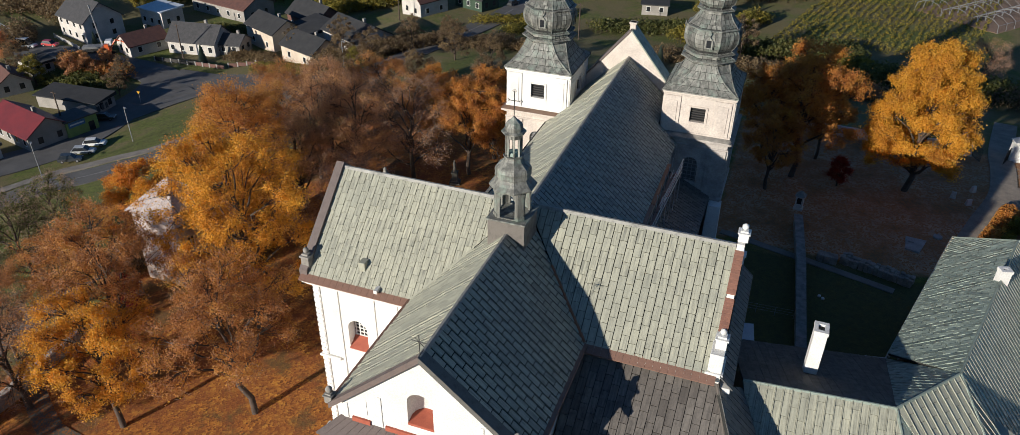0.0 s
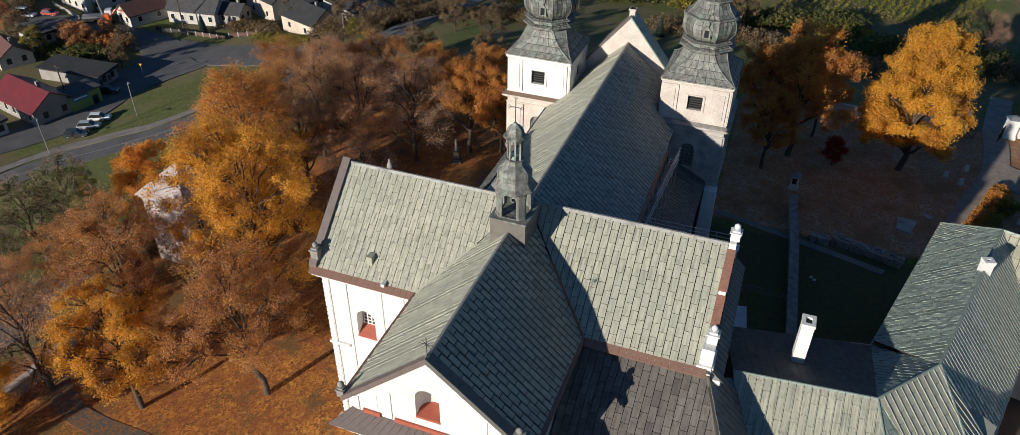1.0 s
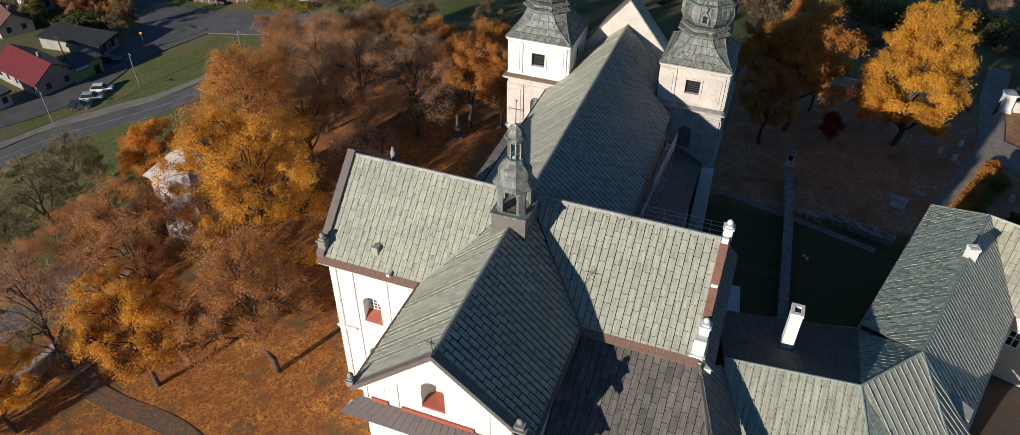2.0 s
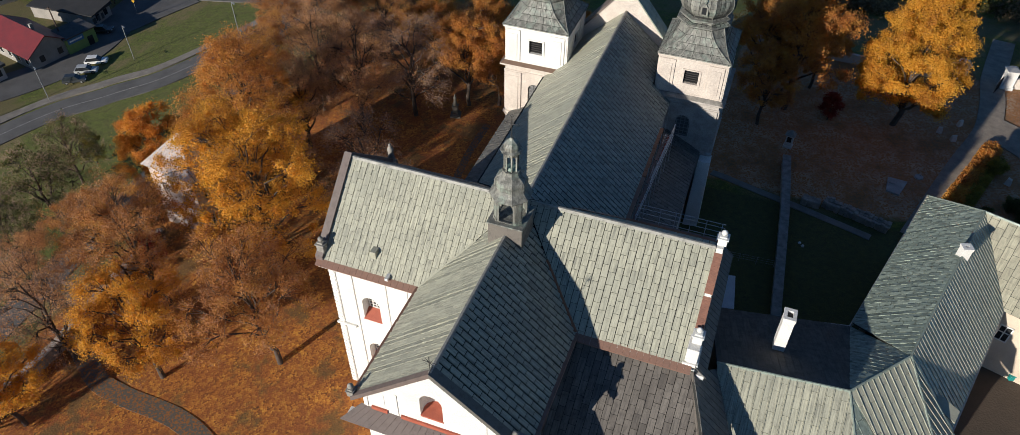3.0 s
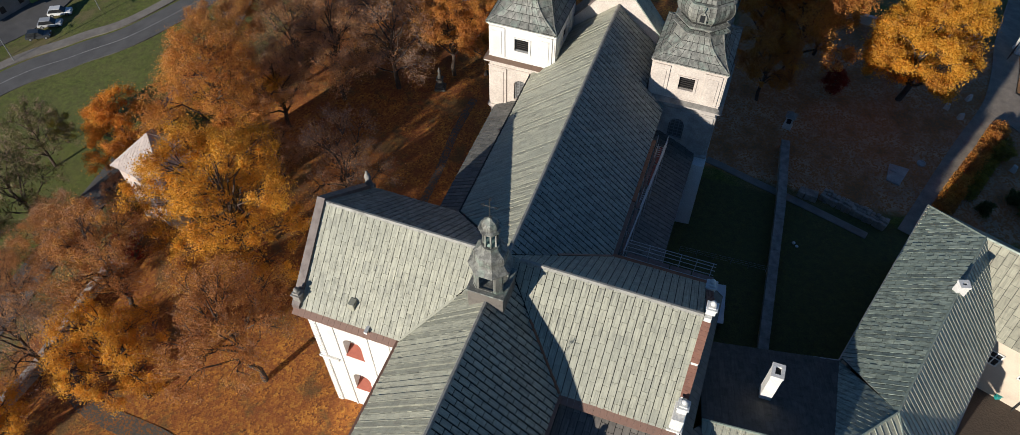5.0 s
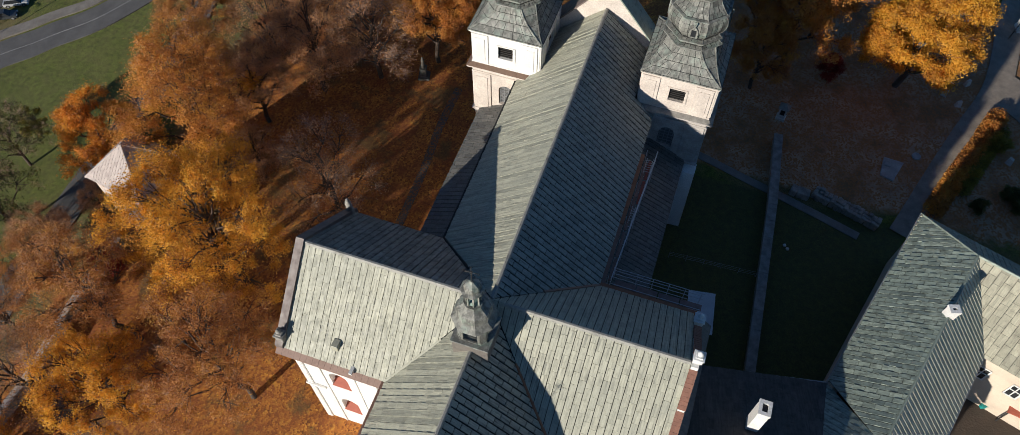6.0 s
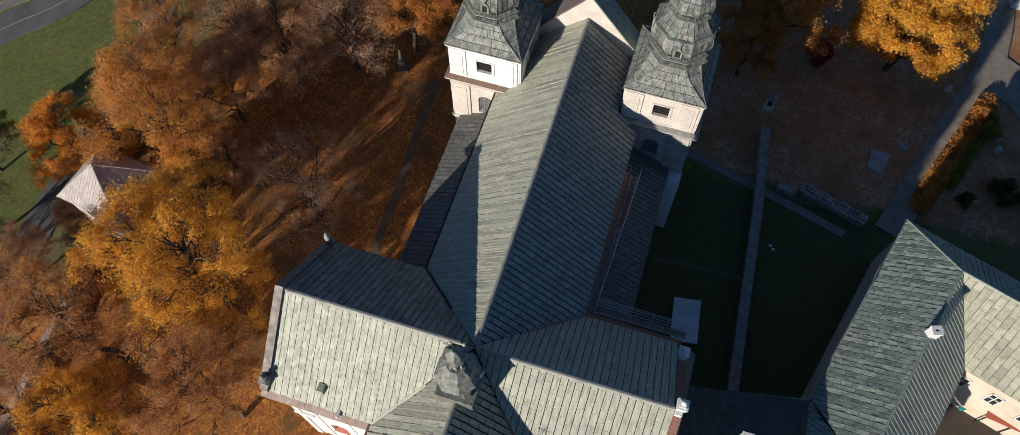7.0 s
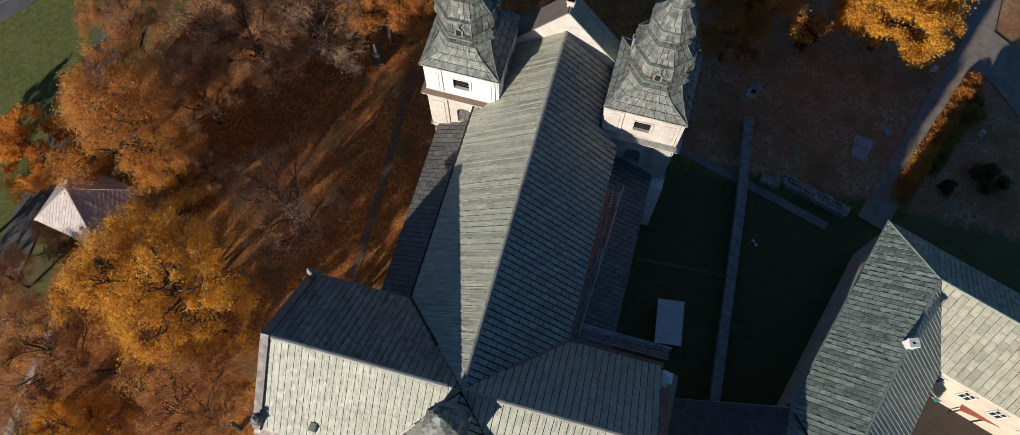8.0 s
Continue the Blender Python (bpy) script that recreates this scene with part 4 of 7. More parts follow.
    # small dormer on the lower dome, one each face of the square
    for k in range(4):
        m = Matrix.Translation((cx, cy, 0)) @ pose(0, 0, 0, 0, 0, 90 * k)
        bm = bmesh.new()
        hull_prism(bm, [(a, -3.02, b) for a, b in ((-0.42, 27.35), (0.42, 27.35), (0.42, 28.25), (0.0, 28.75), (-0.42, 28.25))], [(a, -2.6, b) for a, b in ((-0.42, 27.35), (0.42, 27.35), (0.42, 28.25), (0.0, 28.75), (-0.42, 28.25))])
        bm.transform(m)
        dm = part("dome_dormer", bm, M_SPIRE, d1, "small copper dormer")
        bm = boxes((-0.24, 0.24, -3.05, -3.0, 27.5, 28.3))
        bm.transform(m)
        part("dormer_opening", bm, M_GLASS, d1)
        bm = bmesh.new()
        tube(bm, [(0, -3.0, 28.6), (0.08, -3.05, 29.0), (-0.05, -3.0, 29.3)], 0.07, 5)
        bm.transform(m)
        part("dormer_finial", bm, M_SPIRE, d1)


tower(-9.1, 33.3, M_WHITE, M_CREAM, M_OLDLEDGE)
tower(9.55, 33.5, M_CREAM, M_PLASTER_SHADED, M_STONE)

# ridge turret over the crossing
TX, TY = -0.12, -3.4
bm = boxes((TX - 1.5, TX + 1.5, TY - 1.5, TY + 1.5, 20.0, 24.0))
turret = part("ridge_turret", bm, M_GREY, church, "grey sheet-clad ridge turret with an open lantern")
part("turret_plate", boxes((TX - 1.62, TX + 1.62, TY - 1.62, TY + 1.62, 24.0, 24.14), bevel=0.03), M_SPIRE, turret)
for k in range(4):
    m = Matrix.Translation((TX, TY, 0)) @ pose(0, 0, 0, 0, 0, 45 + 90 * k) @ facing(0, -1.46, 0)
    wall_panel("corner_post", m, rect(-0.24, 0.24, 24.14, 26.75), [], 0.16, M_SPIRE, turret)
    for z0, z1, d in ((26.2, 26.4, 0.07), (24.15, 24.45, 0.06)):
        bm = boxes((-0.3, 0.3, z0, z1, -0.05, d), bevel=0.02)
        bm.transform(m)
        part("post_moulding", bm, M_SPIRE, turret)
    m = Matrix.Translation((TX, TY, 0)) @ pose(0, 0, 0, 0, 0, 90 * k) @ facing(0, -1.22, 0)
    wall_panel("lantern_arch", m, rect(-0.84, 0.84, 24.14, 26.75), [arch(0, 24.2, 1.2, 2.15)], 0.14, M_SPIRE, turret)
part("lantern_ceiling", boxes((TX - 1.1, TX + 1.1, TY - 1.1, TY + 1.1, 26.45, 26.6)), M_JOINT, turret)
bm = bmesh.new()
lathe(bm, [(1.68, 26.62), (1.72, 26.74), (1.45, 27.0), (1.28, 27.25), (1.2, 27.42), (1.3, 27.5), (1.27, 27.75), (1.3, 28.0), (1.22, 28.25), (0.95, 28.5), (0.72, 28.75), (0.62, 29.0), (0.72, 29.05), (0.72, 29.15)], 8, (TX, TY, 0))
part("lower_cap", bm, M_SPIRE, turret, "bell-shaped copper cap")
for i in range(8):
    a = radians(22.5 + 45 * i)
    part("lantern_post", boxes((TX + 0.56 * math.cos(a) - 0.06, TX + 0.56 * math.cos(a) + 0.06, TY + 0.56 * math.sin(a) - 0.06, TY + 0.56 * math.sin(a) + 0.06, 29.1, 30.75)), M_SPIRE, turret, "streaked copper lantern post")
bm = bmesh.new()
lathe(bm, [(0.45, 29.12), (0.5, 29.2), (0.4, 29.42)], 8, (TX, TY, 0))
part("lantern_floor", bm, M_GREEN, turret)
bm = bmesh.new()
lathe(bm, [(0.6, 30.6), (0.62, 30.95), (0.85, 31.0), (0.86, 31.1), (0.62, 31.2), (0.63, 31.5), (0.5, 31.8), (0.22, 32.0), (0.1, 32.2)], 8, (TX, TY, 0))
part("upper_cap", bm, M_SPIRE, turret)
bm = bmesh.new()
tube(bm, [(TX, TY, 32.1), (TX, TY, 34.2)], 0.035, 5)
tube(bm, [(TX - 0.45, TY, 33.45), (TX + 0.45, TY, 33.45)], 0.03, 5)
for a, b in ((-0.5, 33.45), (0.5, 33.45), (0, 34.2)):
    tube(bm, [(TX + a + 0.14, TY, b), (TX + a, TY, b + 0.14), (TX + a - 0.14, TY, b), (TX + a, TY, b - 0.14), (TX + a + 0.14, TY, b)], 0.022, 4)
part("turret_cross", bm, M_IRON, turret, "wrought-iron cross")
# iron cross on the choir gable
cross = thing("gable_cross", "wrought-iron cross on the choir gable", "cross", at=(-0.2, -19.6, 23.0))
bm = bmesh.new()
tube(bm, [(0, 0, 0), (0, 0, 1.6)], 0.03, 5)
tube(bm, [(-0.55, 0, 1.05), (0.55, 0, 1.05)], 0.028, 5)
tube(bm, [(-0.3, 0, 0.75), (0.3, 0, 1.35)], 0.02, 4)
tube(bm, [(0.3, 0, 0.75), (-0.3, 0, 1.35)], 0.02, 4)
part("cross_bars", bm, M_IRON, cross)

# ---- sacristy and convent ----
sacristy = thing("sacristy", "low annex with a worn grey sheet-metal hipped roof", "annex")
bm = bmesh.new()
hull_prism(bm, [(6.9, -18.6, -2), (21.4, -18.6, -2), (18.6, -7.1, -2), (6.9, -7.1, -2)], [(6.9, -18.6, 8.0), (21.4, -18.6, 8.0), (17.4, -7.1, 13.0), (6.9, -7.1, 14.6)])
part("annex_wall", bm, M_WHITE, sacristy)
roof_slope("annex_roof", [(6.9, -7.6, 15.4), (17.4, -7.4, 15.6), (22.0, -19.0, 8.2), (6.9, -19.0, 8.2)], sacristy, M_GREY, M_GREY, w=0.62, l=1.25, seed=31, label="worn grey sheet-metal roof")
# east side of the hip: darker sheeting stands in for its shade
roof_slope("annex_roof", [(17.4, -7.4, 15.6), (19.3, -4.6, 13.4), (25.0, -17.5, 8.6), (22.0, -19.0, 8.2)], sacristy, M_DARKROOF, M_DARKROOF, w=0.62, l=1.25, seed=32)
ridge_cap("hip_cap", (17.4, -7.4, 15.65), (22.0, -19.0, 8.25), M_GREY, sacristy)

convent = thing("convent", "convent building with ochre walls and green copper sheet roofs", "convent")
U, V = Vector((0.311, 0.950, 0)), Vector((0.950, -0.311, 0))
K0, J0, A0, A1 = Vector((19.2, -4.3, 13.9)), Vector((29.95, -3.7, 14.3)), Vector((34.65, 1.65, 14.6)), Vector((41.9, 23.8, 14.8))
HW, EZC = 5.7, 9.3
west = lambda p: Vector((p.x, p.y, EZC)) - V * HW
nw = A1 - V * HW + U * 5.9
nw.z = EZC + 0.5
ne = A1 + V * 30 + U * 5.9
ne.z = EZC + 0.2
inner = A1 + V * HW - U * 5.8
inner.z = 8.6
c_in = Vector((31.0, 8.6, 9.0))
c_out = Vector((17.8, 6.0, 8.9))
south = A0 + V * HW - U * 0.6
south.z = A0.z - 6.1
roof_slope("convent_roof", [A0, A1, nw, c_in], convent, M_CONVENT, M_CONVENT, w=0.55, l=1.15, seed=41, thick=0.05, gap=0.08, gap_v=0.05, wave=0.085, jitter=3.5, label="green copper sheets, mossy and uneven")
roof_slope("convent_roof", [J0, A0, c_in], convent, M_CONVENT, M_CONVENT, w=0.55, l=1.15, seed=42)
roof_slope("convent_roof", [A0, A1, inner, south], convent, M_RIBBED, M_RIBBED, w=0.52, l=2.6, ribs=0.075, wave=0.012, rib_mat=M_SHEET_J, seed=43, label="ribbed green copper roof with bright standing seams")
roof_slope("convent_roof", [A1, nw, ne, A1 + V * 30], convent, M_CONVENT, M_CONVENT, w=0.6, l=1.2, seed=44)
roof_slope("convent_roof", [A1, A1 + V * 30, A1 + V * 30 + (inner - A1) - V * HW, inner], convent, M_TAN, M_TAN, w=0.8, l=1.3, seed=45, label="tan weathered metal sheets")
# back slope: shade painted in with the darker sheeting
roof_slope("convent_roof", [K0, J0, c_in, c_out], convent, M_BACKSHADE, M_BACKSHADE, w=0.62, l=1.2, ribs=0.03, seed=46, label="sheet-metal roof slope coloured dark for its shade")
h_bot, v_bot, f_bot, g_bot = Vector((33.6, -13.5, 7.6)), Vector((37.5, -9.0, 7.6)), Vector((38.6, -5.0, 9.5)), Vector((40.0, -1.5, 9.3))
roof_slope("convent_roof", [K0, J0, h_bot, Vector((22.5, -15.0, 7.6)), ], convent, M_SHEET_J, M_SHEET_J, w=0.6, l=1.8, gap=0.08, gap_v=0.02, ribs=0.10, seed=47, label="sunlit copper roof with standing seams")
roof_slope("convent_roof", [J0, v_bot, h_bot], convent, M_DARKROOF, M_CONVENT, w=0.62, l=1.3, ribs=0.03, seed=48)
roof_slope("convent_roof", [J0, A0, f_bot, v_bot], convent, M_SHEET_J, M_SHEET_J, w=0.62, l=1.6, gap=0.08, ribs=0.09, seed=49)
roof_slope("convent_roof", [A0, g_bot, f_bot], convent, M_SHEET_J, M_SHEET_J, w=0.62, l=1.6, gap=0.08, ribs=0.09, seed=50)
for a, b in ((K0, J0), (J0, A0), (A0, A1), (A1, nw), (A1, A1 + V * 30), (J0, h_bot), (A0, f_bot), (A0, g_bot)):
    ridge_cap("ridge_cap", a + Vector((0, 0, 0.04)), b + Vector((0, 0, 0.04)), M_CONVENT, convent, 0.28)


def wall_strip(name, pts, z0, z1, mat, parent, thick=0.5):
    """A wall of real thickness along a line, the thickness to its right."""
    for a, b in zip(pts, pts[1:]):
        a, b = Vector(a).to_3d(), Vector(b).to_3d()
        d = (b - a).normalized()
        r = Vector((d.y, -d.x, 0)) * thick
        bm = bmesh.new()
        ring = [a, b, b + r, a + r]
        hull_prism(bm, [Vector((p.x, p.y, z0)) for p in ring], [Vector((p.x, p.y, z1)) for p in ring])
        part(name, bm, mat, parent)


inset = 0.45
w_nw = nw + V * inset - U * inset
w_in = c_in + V * inset + Vector((0.2, -inset, 0))
w_co = c_out + Vector((0, -inset, 0))
wall_strip("convent_wall", [(w_co.x, w_co.y), (w_in.x, w_in.y), (w_nw.x, w_nw.y)], -1, 8.6, M_OCHRE, convent)
wall_strip("convent_wall", [(w_nw.x, w_nw.y), (w_nw.x + 35 * V.x, w_nw.y + 35 * V.y)], -1, 9.0, M_OCHRE, convent)
w_i = inner - V * inset + U * inset
s_end = south - V * inset
wall_strip("convent_wall", [(w_i.x + 30 * V.x, w_i.y + 30 * V.y), (w_i.x, w_i.y), (s_end.x, s_end.y)], -1, 8.2, M_OCHRE, convent)
wall_strip("convent_wall", [(s_end.x, s_end.y), (39.2, -1.6), (38.0, -5.0), (36.8, -8.8), (33.2, -12.8), (22.9, -14.3), (19.6, -6.0)], -1, 7.5, M_OCHRE, convent)
# windows of the courtyard front and the garden front
for i in range(7):
    p = w_i + V * (1.6 + i * 3.4)
    m = pose(p.x, p.y, 0, 90, 0, math.degrees(math.atan2(V.y, V.x)))
    bm = boxes((-0.55, 0.55, 4.6, 6.6, 0.0, 0.06))
    bm.transform(m)
    win = part("window", bm, M_GLASS, convent, "white-framed casement window")
    bm = bmesh.new()
    for a, b, c, d in ((-0.66, -0.52, 4.5, 6.7), (0.52, 0.66, 4.5, 6.7), (-0.66, 0.66, 6.56, 6.7), (-0.66, 0.66, 4.5, 4.64), (-0.05, 0.05, 4.6, 6.6), (-0.55, 0.55, 5.7, 5.8)):
        box(bm, a, b, c, d, 0.03, 0.12)
    bm.transform(m)
    part("frame", bm, M_WHITEPAINT, win)
for i in range(8):
    p = w_in + U * (1.5 + i * 2.9)
    m = pose(p.x, p.y, 0, 90, 0, math.degrees(math.atan2(U.y, U.x)) + 180)
    bm = boxes((-0.5, 0.5, 4.4, 6.2, 0.0, 0.05))
    bm.transform(m)
    part("window", bm, M_GLASS, convent, "dark casement window")
for a, b in ((nw, c_in), (c_in, c_out), (inner, south)):
    bm = bmesh.new()
    tube(bm, [a + Vector((0, 0, 0.0)), b + Vector((0, 0, 0.0))], 0.12, 6)
    part("eave_gutter", bm, M_STEEL, convent)
# folded clips along the garden eaves
for i in range(34):
    p = c_in.lerp(nw, (i + 0.5) / 34)
    bm = boxes((-0.22, 0.22, -0.1, 0.12, -0.04, 0.16), bevel=0.03)
    bm.transform(Matrix.Translation(p + V * 0.12 + Vector((0, 0, 0.12))) @ pose(0, 0, 0, 0, 0, math.degrees(math.atan2(U.y, U.x))))
    part("eave_clip", bm, M_TAN, convent)
# small pent roof on the courtyard side
bm = bmesh.new()
pp = Vector((37.6, 1.6, 11.2))
hull_prism(bm, [pp, pp + V * 2.6 + Vector((0, 0, -1.0)), pp + V * 2.6 - U * 1.3 + Vector((0, 0, -1.2)), pp - U * 1.3 + Vector((0, 0, -0.2))], [q + Vector((0, 0, 0.15)) for q in (pp, pp + V * 2.6 + Vector((0, 0, -1.0)), pp + V * 2.6 - U * 1.3 + Vector((0, 0, -1.2)), pp - U * 1.3 + Vector((0, 0, -0.2)))])
part("dormer_roof", bm, M_SHEET_J, convent, "small pale pent roof")


def chimney(name, at, turn, w, d, h, mat, label):
    t = thing(name, label, "chimney", at=at, turn=turn)
    part("shaft", boxes((-w / 2, w / 2, -d / 2, d / 2, -1.5, h - 0.3)), mat, t)
    e = 0.05
    bm = boxes((-w / 2 - e, w / 2 + e, -d / 2 - e, -d / 2 + 0.28, h - 0.3, h), (-w / 2 - e, w / 2 + e, d / 2 - 0.28, d / 2 + e, h - 0.3, h), (-w / 2 - e, -w / 2 + 0.25, -d / 2 + 0.27, d / 2 - 0.27, h - 0.3, h), (w / 2 - 0.25, w / 2 + e, -d / 2 + 0.27, d / 2 - 0.27, h - 0.3, h))
    part("cap", bm, mat, t)
    part("flue", boxes((-w / 2 + 0.25, w / 2 - 0.25, -d / 2 + 0.27, d / 2 - 0.27, h - 0.34, h - 0.22)), M_IRON, t)
    return t


chimney("chimney", (24.2, 0.9, 11.0), 0, 1.0, 1.3, 5.6, M_WHITE, "tall white plastered chimney on the shaded roof")
chimney("chimney", (39.5, 16.4, 13.6), 18, 0.9, 0.8, 2.2, M_WHITE, "short white chimney at the convent ridge")

# ---- trees ----
def grow(seed, height, radius, base=0.35, lobes=16, clumps=9, leaves=30000, leaf=0.12, clump_r=0.85, size=0.4, lean=(0.0, 0.0), twigs=8, twig=1.2, cone=0.0, flat=0.8):
    """A tapered trunk, limbs to the boughs of a domed crown, branches to the clumps of each bough, fine twigs, and leaf blades round the clumps, facing outwards."""
    rng = random.Random(seed)
    verts, faces = [], []

    def stem(pts, r0, r1, n):
        rings = []
        for i, p in enumerate(pts):
            d = (pts[min(i + 1, len(pts) - 1)] - pts[max(i - 1, 0)]).normalized()
            a = d.orthogonal().normalized()
            b = d.cross(a)
            r = r0 + (r1 - r0) * i / (len(pts) - 1)
            rings.append(len(verts))
            verts.extend(p + r * (math.cos(2 * math.pi * k / n) * a + math.sin(2 * math.pi * k / n) * b) for k in range(n))
        for ra, rb in zip(rings, rings[1:]):
            faces.extend((ra + k, ra + (k + 1) % n, rb + (k + 1) % n, rb + k) for k in range(n))

    def bend(p, q, lift, wob, steps):
        out = []
        for i in range(steps + 1):
            t = i / steps
            c = p.lerp(q, t) + Vector((0, 0, lift * 4 * t * (1 - t)))
            if 0 < i < steps:
                c += Vector((rng.gauss(0, wob), rng.gauss(0, wob), rng.gauss(0, wob)))
            out.append(c)
        return out

    foot = 0.015 * height + 0.05
    top = 0.82 * height
    trunk = []
    for i in range(8):
        t = i / 7
        trunk.append(Vector((lean[0] * height * t + (rng.gauss(0, 0.012 * height) if 0 < i else 0), lean[1] * height * t + (rng.gauss(0, 0.012 * height) if 0 < i else 0), -0.4 + (top + 0.4) * t)))
    stem(trunk, foot * 1.15, foot * 0.22, 7)

    def on_trunk(z):
        t = min(max((z + 0.4) / (top + 0.4), 0), 1) * 7
        i = min(int(t), 6)
        return trunk[i].lerp(trunk[i + 1], t - i), foot * (1.15 - 0.93 * t / 7)

    centres = []
    for i in range(lobes):
        f = (i + 0.5 + rng.uniform(-0.3, 0.3)) / lobes
        z = height * (base + (0.9 - base) * f)
        dome = math.sqrt(max(0.03, 1 - ((f - 0.32) / 0.72) ** 2)) * (1 - cone * f)
        rr = radius * dome * (rng.uniform(0.5, 0.72) if i % 4 else rng.uniform(0.12, 0.35))
        a = 2.4 * i + rng.uniform(-0.35, 0.35)
        axis_p, axis_r = on_trunk(z)
        c = Vector((axis_p.x + rr * math.cos(a), axis_p.y + rr * math.sin(a), z))
        s = radius * size * rng.uniform(0.75, 1.15) * (1 - 0.35 * max(0.0, f - 0.6))
        start, sr = on_trunk(max(z - 0.35 * height * 0.5 - rr * 0.45, 0.55 * base * height))
        path = bend(start, c, 0.10 * rr, 0.05 * rr + 0.05, 4)
        stem(path, min(sr * 0.62, 0.03 * rr + 0.07), 0.045, 5)
        centres.append((c, s, Vector((math.cos(a), math.sin(a), 0.25)), path))
    heart, ends, dirs = [], [], []
    for c, s, out, path in centres:
        for k in range(clumps):
            d = Vector((rng.gauss(0, 1), rng.gauss(0, 1), rng.gauss(0.15, 0.75))).normalized()
            d = (d + out * 0.55).normalized()
            p = c + Vector((d.x, d.y, d.z * flat)) * s * rng.uniform(0.45, 1.05)
            src = path[-1] if rng.random() < 0.5 else path[-2]
            stem(bend(src, p, 0.04 * s, 0.08, 2), 0.045, 0.016, 3)
            heart.append(c)
            ends.append(p)
            dirs.append(d)
    # fine twigs: slender blades of bark
    tw_v, tw_f = [], []
    for p, d in zip(ends, dirs):
        for k in range(twigs):
            q = (d + Vector((rng.gauss(0, 0.7), rng.gauss(0, 0.7), rng.gauss(0.15, 0.6)))).normalized() * twig * rng.uniform(0.5, 1.3)
            st = p + Vector((rng.gauss(0, 0.3), rng.gauss(0, 0.3), rng.gauss(0, 0.3)))
            w = q.orthogonal().normalized() * 0.012
            k0 = len(tw_v)
            tw_v.extend((st - w, st + w, st + q))
            tw_f.append((k0, k0 + 1, k0 + 2))
    # leaves
    gen = np.random.default_rng(seed)
    e, hh, dd = np.array([tuple(p) for p in ends]), np.array([tuple(p) for p in heart]), np.array([tuple(p) for p in dirs])
    pick = gen.integers(0, len(e), leaves)
    spread = clump_r * gen.uniform(0.55, 1.5, len(e))[pick][:, None]
    c = e[pick] + gen.normal(0, 0.5, (leaves, 3)) * spread * (1, 1, flat)
    face = c - hh[pick]
    face /= np.linalg.norm(face, axis=1)[:, None] + 1e-6
    face = 0.8 * face + gen.normal(0, 0.75, (leaves, 3))
    face /= np.linalg.norm(face, axis=1)[:, None]
    u = np.cross(face, gen.normal(0, 1, (leaves, 3)))
    u /= np.linalg.norm(u, axis=1)[:, None] + 1e-6
    w = np.cross(face, u)
    s = leaf * gen.uniform(0.65, 1.3, leaves)[:, None]
    tri = np.stack([c - u * s, c + u * s * 0.75 + w * s * 0.75, c + u * s * 0.5 - w * s * 0.8], 1)
    return (verts, faces), (tw_v, tw_f), tri


TREE_KINDS = {}


def tree_kind(key, mat, label, category="tree", inner=None, below=0.45, **kw):
    (tv, tf), (wv, wf), tri = grow(**kw)
    t = thing("tree", label, category, "park trees" if category == "tree" else "garden shrubs")
    mesh_object("trunk", tv, tf, M_BARK, t, smooth=True)
    mesh_object("brushwood", wv, wf, M_TWIG, t, "fine brown twigs")["kind"] = "stuff"

    def blades(name, tris, m, lab=""):
        mesh_object(name, tris.reshape(-1, 3).tolist(), np.arange(len(tris) * 3).reshape(-1, 3).tolist(), m, t, lab)

    if inner and len(tri):
        # the lower, inner leaves turn later and are still yellow
        gen = np.random.default_rng(kw["seed"] + 500)
        low = tri[:, 0, 2] + gen.normal(0, 0.07 * kw["height"], len(tri)) < below * kw["height"]
        blades("inner_leaves", tri[low], inner, "golden inner leaves")
        tri = tri[~low]
    if len(tri):
        blades("crown", tri, mat)
    TREE_KINDS[key] = [t, False]


def plant(key, x, y, size=1.0, turn=0.0, z=None, label=""):
    z = ground_z(x, y) if z is None else z
    t, used = TREE_KINDS[key][:2]
    m = pose(x, y, z, 0, 0, turn) @ Matrix.Diagonal((size, size, size, 1))
    if not used:
        t.matrix_basis = m
        TREE_KINDS[key][1] = True
    else:
        s = t.scale.copy()
        t.scale = (1, 1, 1)
        c = copy_thing(t, m)
        t.scale = s
        t = c
    if label:
        t["label"] = label
    return t


tree_kind("gold", L_GOLD, "tall broad tree with golden autumn leaves", seed=11, height=26, radius=10.0, base=0.37, lobes=32, clumps=10, leaves=70000, leaf=0.1, size=0.32, clump_r=0.85)
tree_kind("amber", L_ORANGE, "tall broad tree with copper-orange and golden leaves", inner=L_GOLD, below=0.5, seed=29, height=22, radius=10.0, base=0.3, lobes=26, clumps=11, leaves=66000, leaf=0.1, size=0.34, clump_r=0.95)
tree_kind("small", L_TANGERINE, "small dense tree with bright orange leaves by the lane", seed=41, height=10.5, radius=5.0, base=0.22, lobes=15, clumps=9, leaves=42000, leaf=0.1, size=0.42, clump_r=0.6)
tree_kind("rust", L_RUST, "tree with thinning rust-brown leaves", inner=L_GOLD, below=0.42, seed=13, height=17.5, radius=8.2, base=0.46, lobes=20, clumps=10, leaves=38000, leaf=0.09, size=0.36, lean=(-0.17, 0.02), twigs=12, clump_r=0.8)
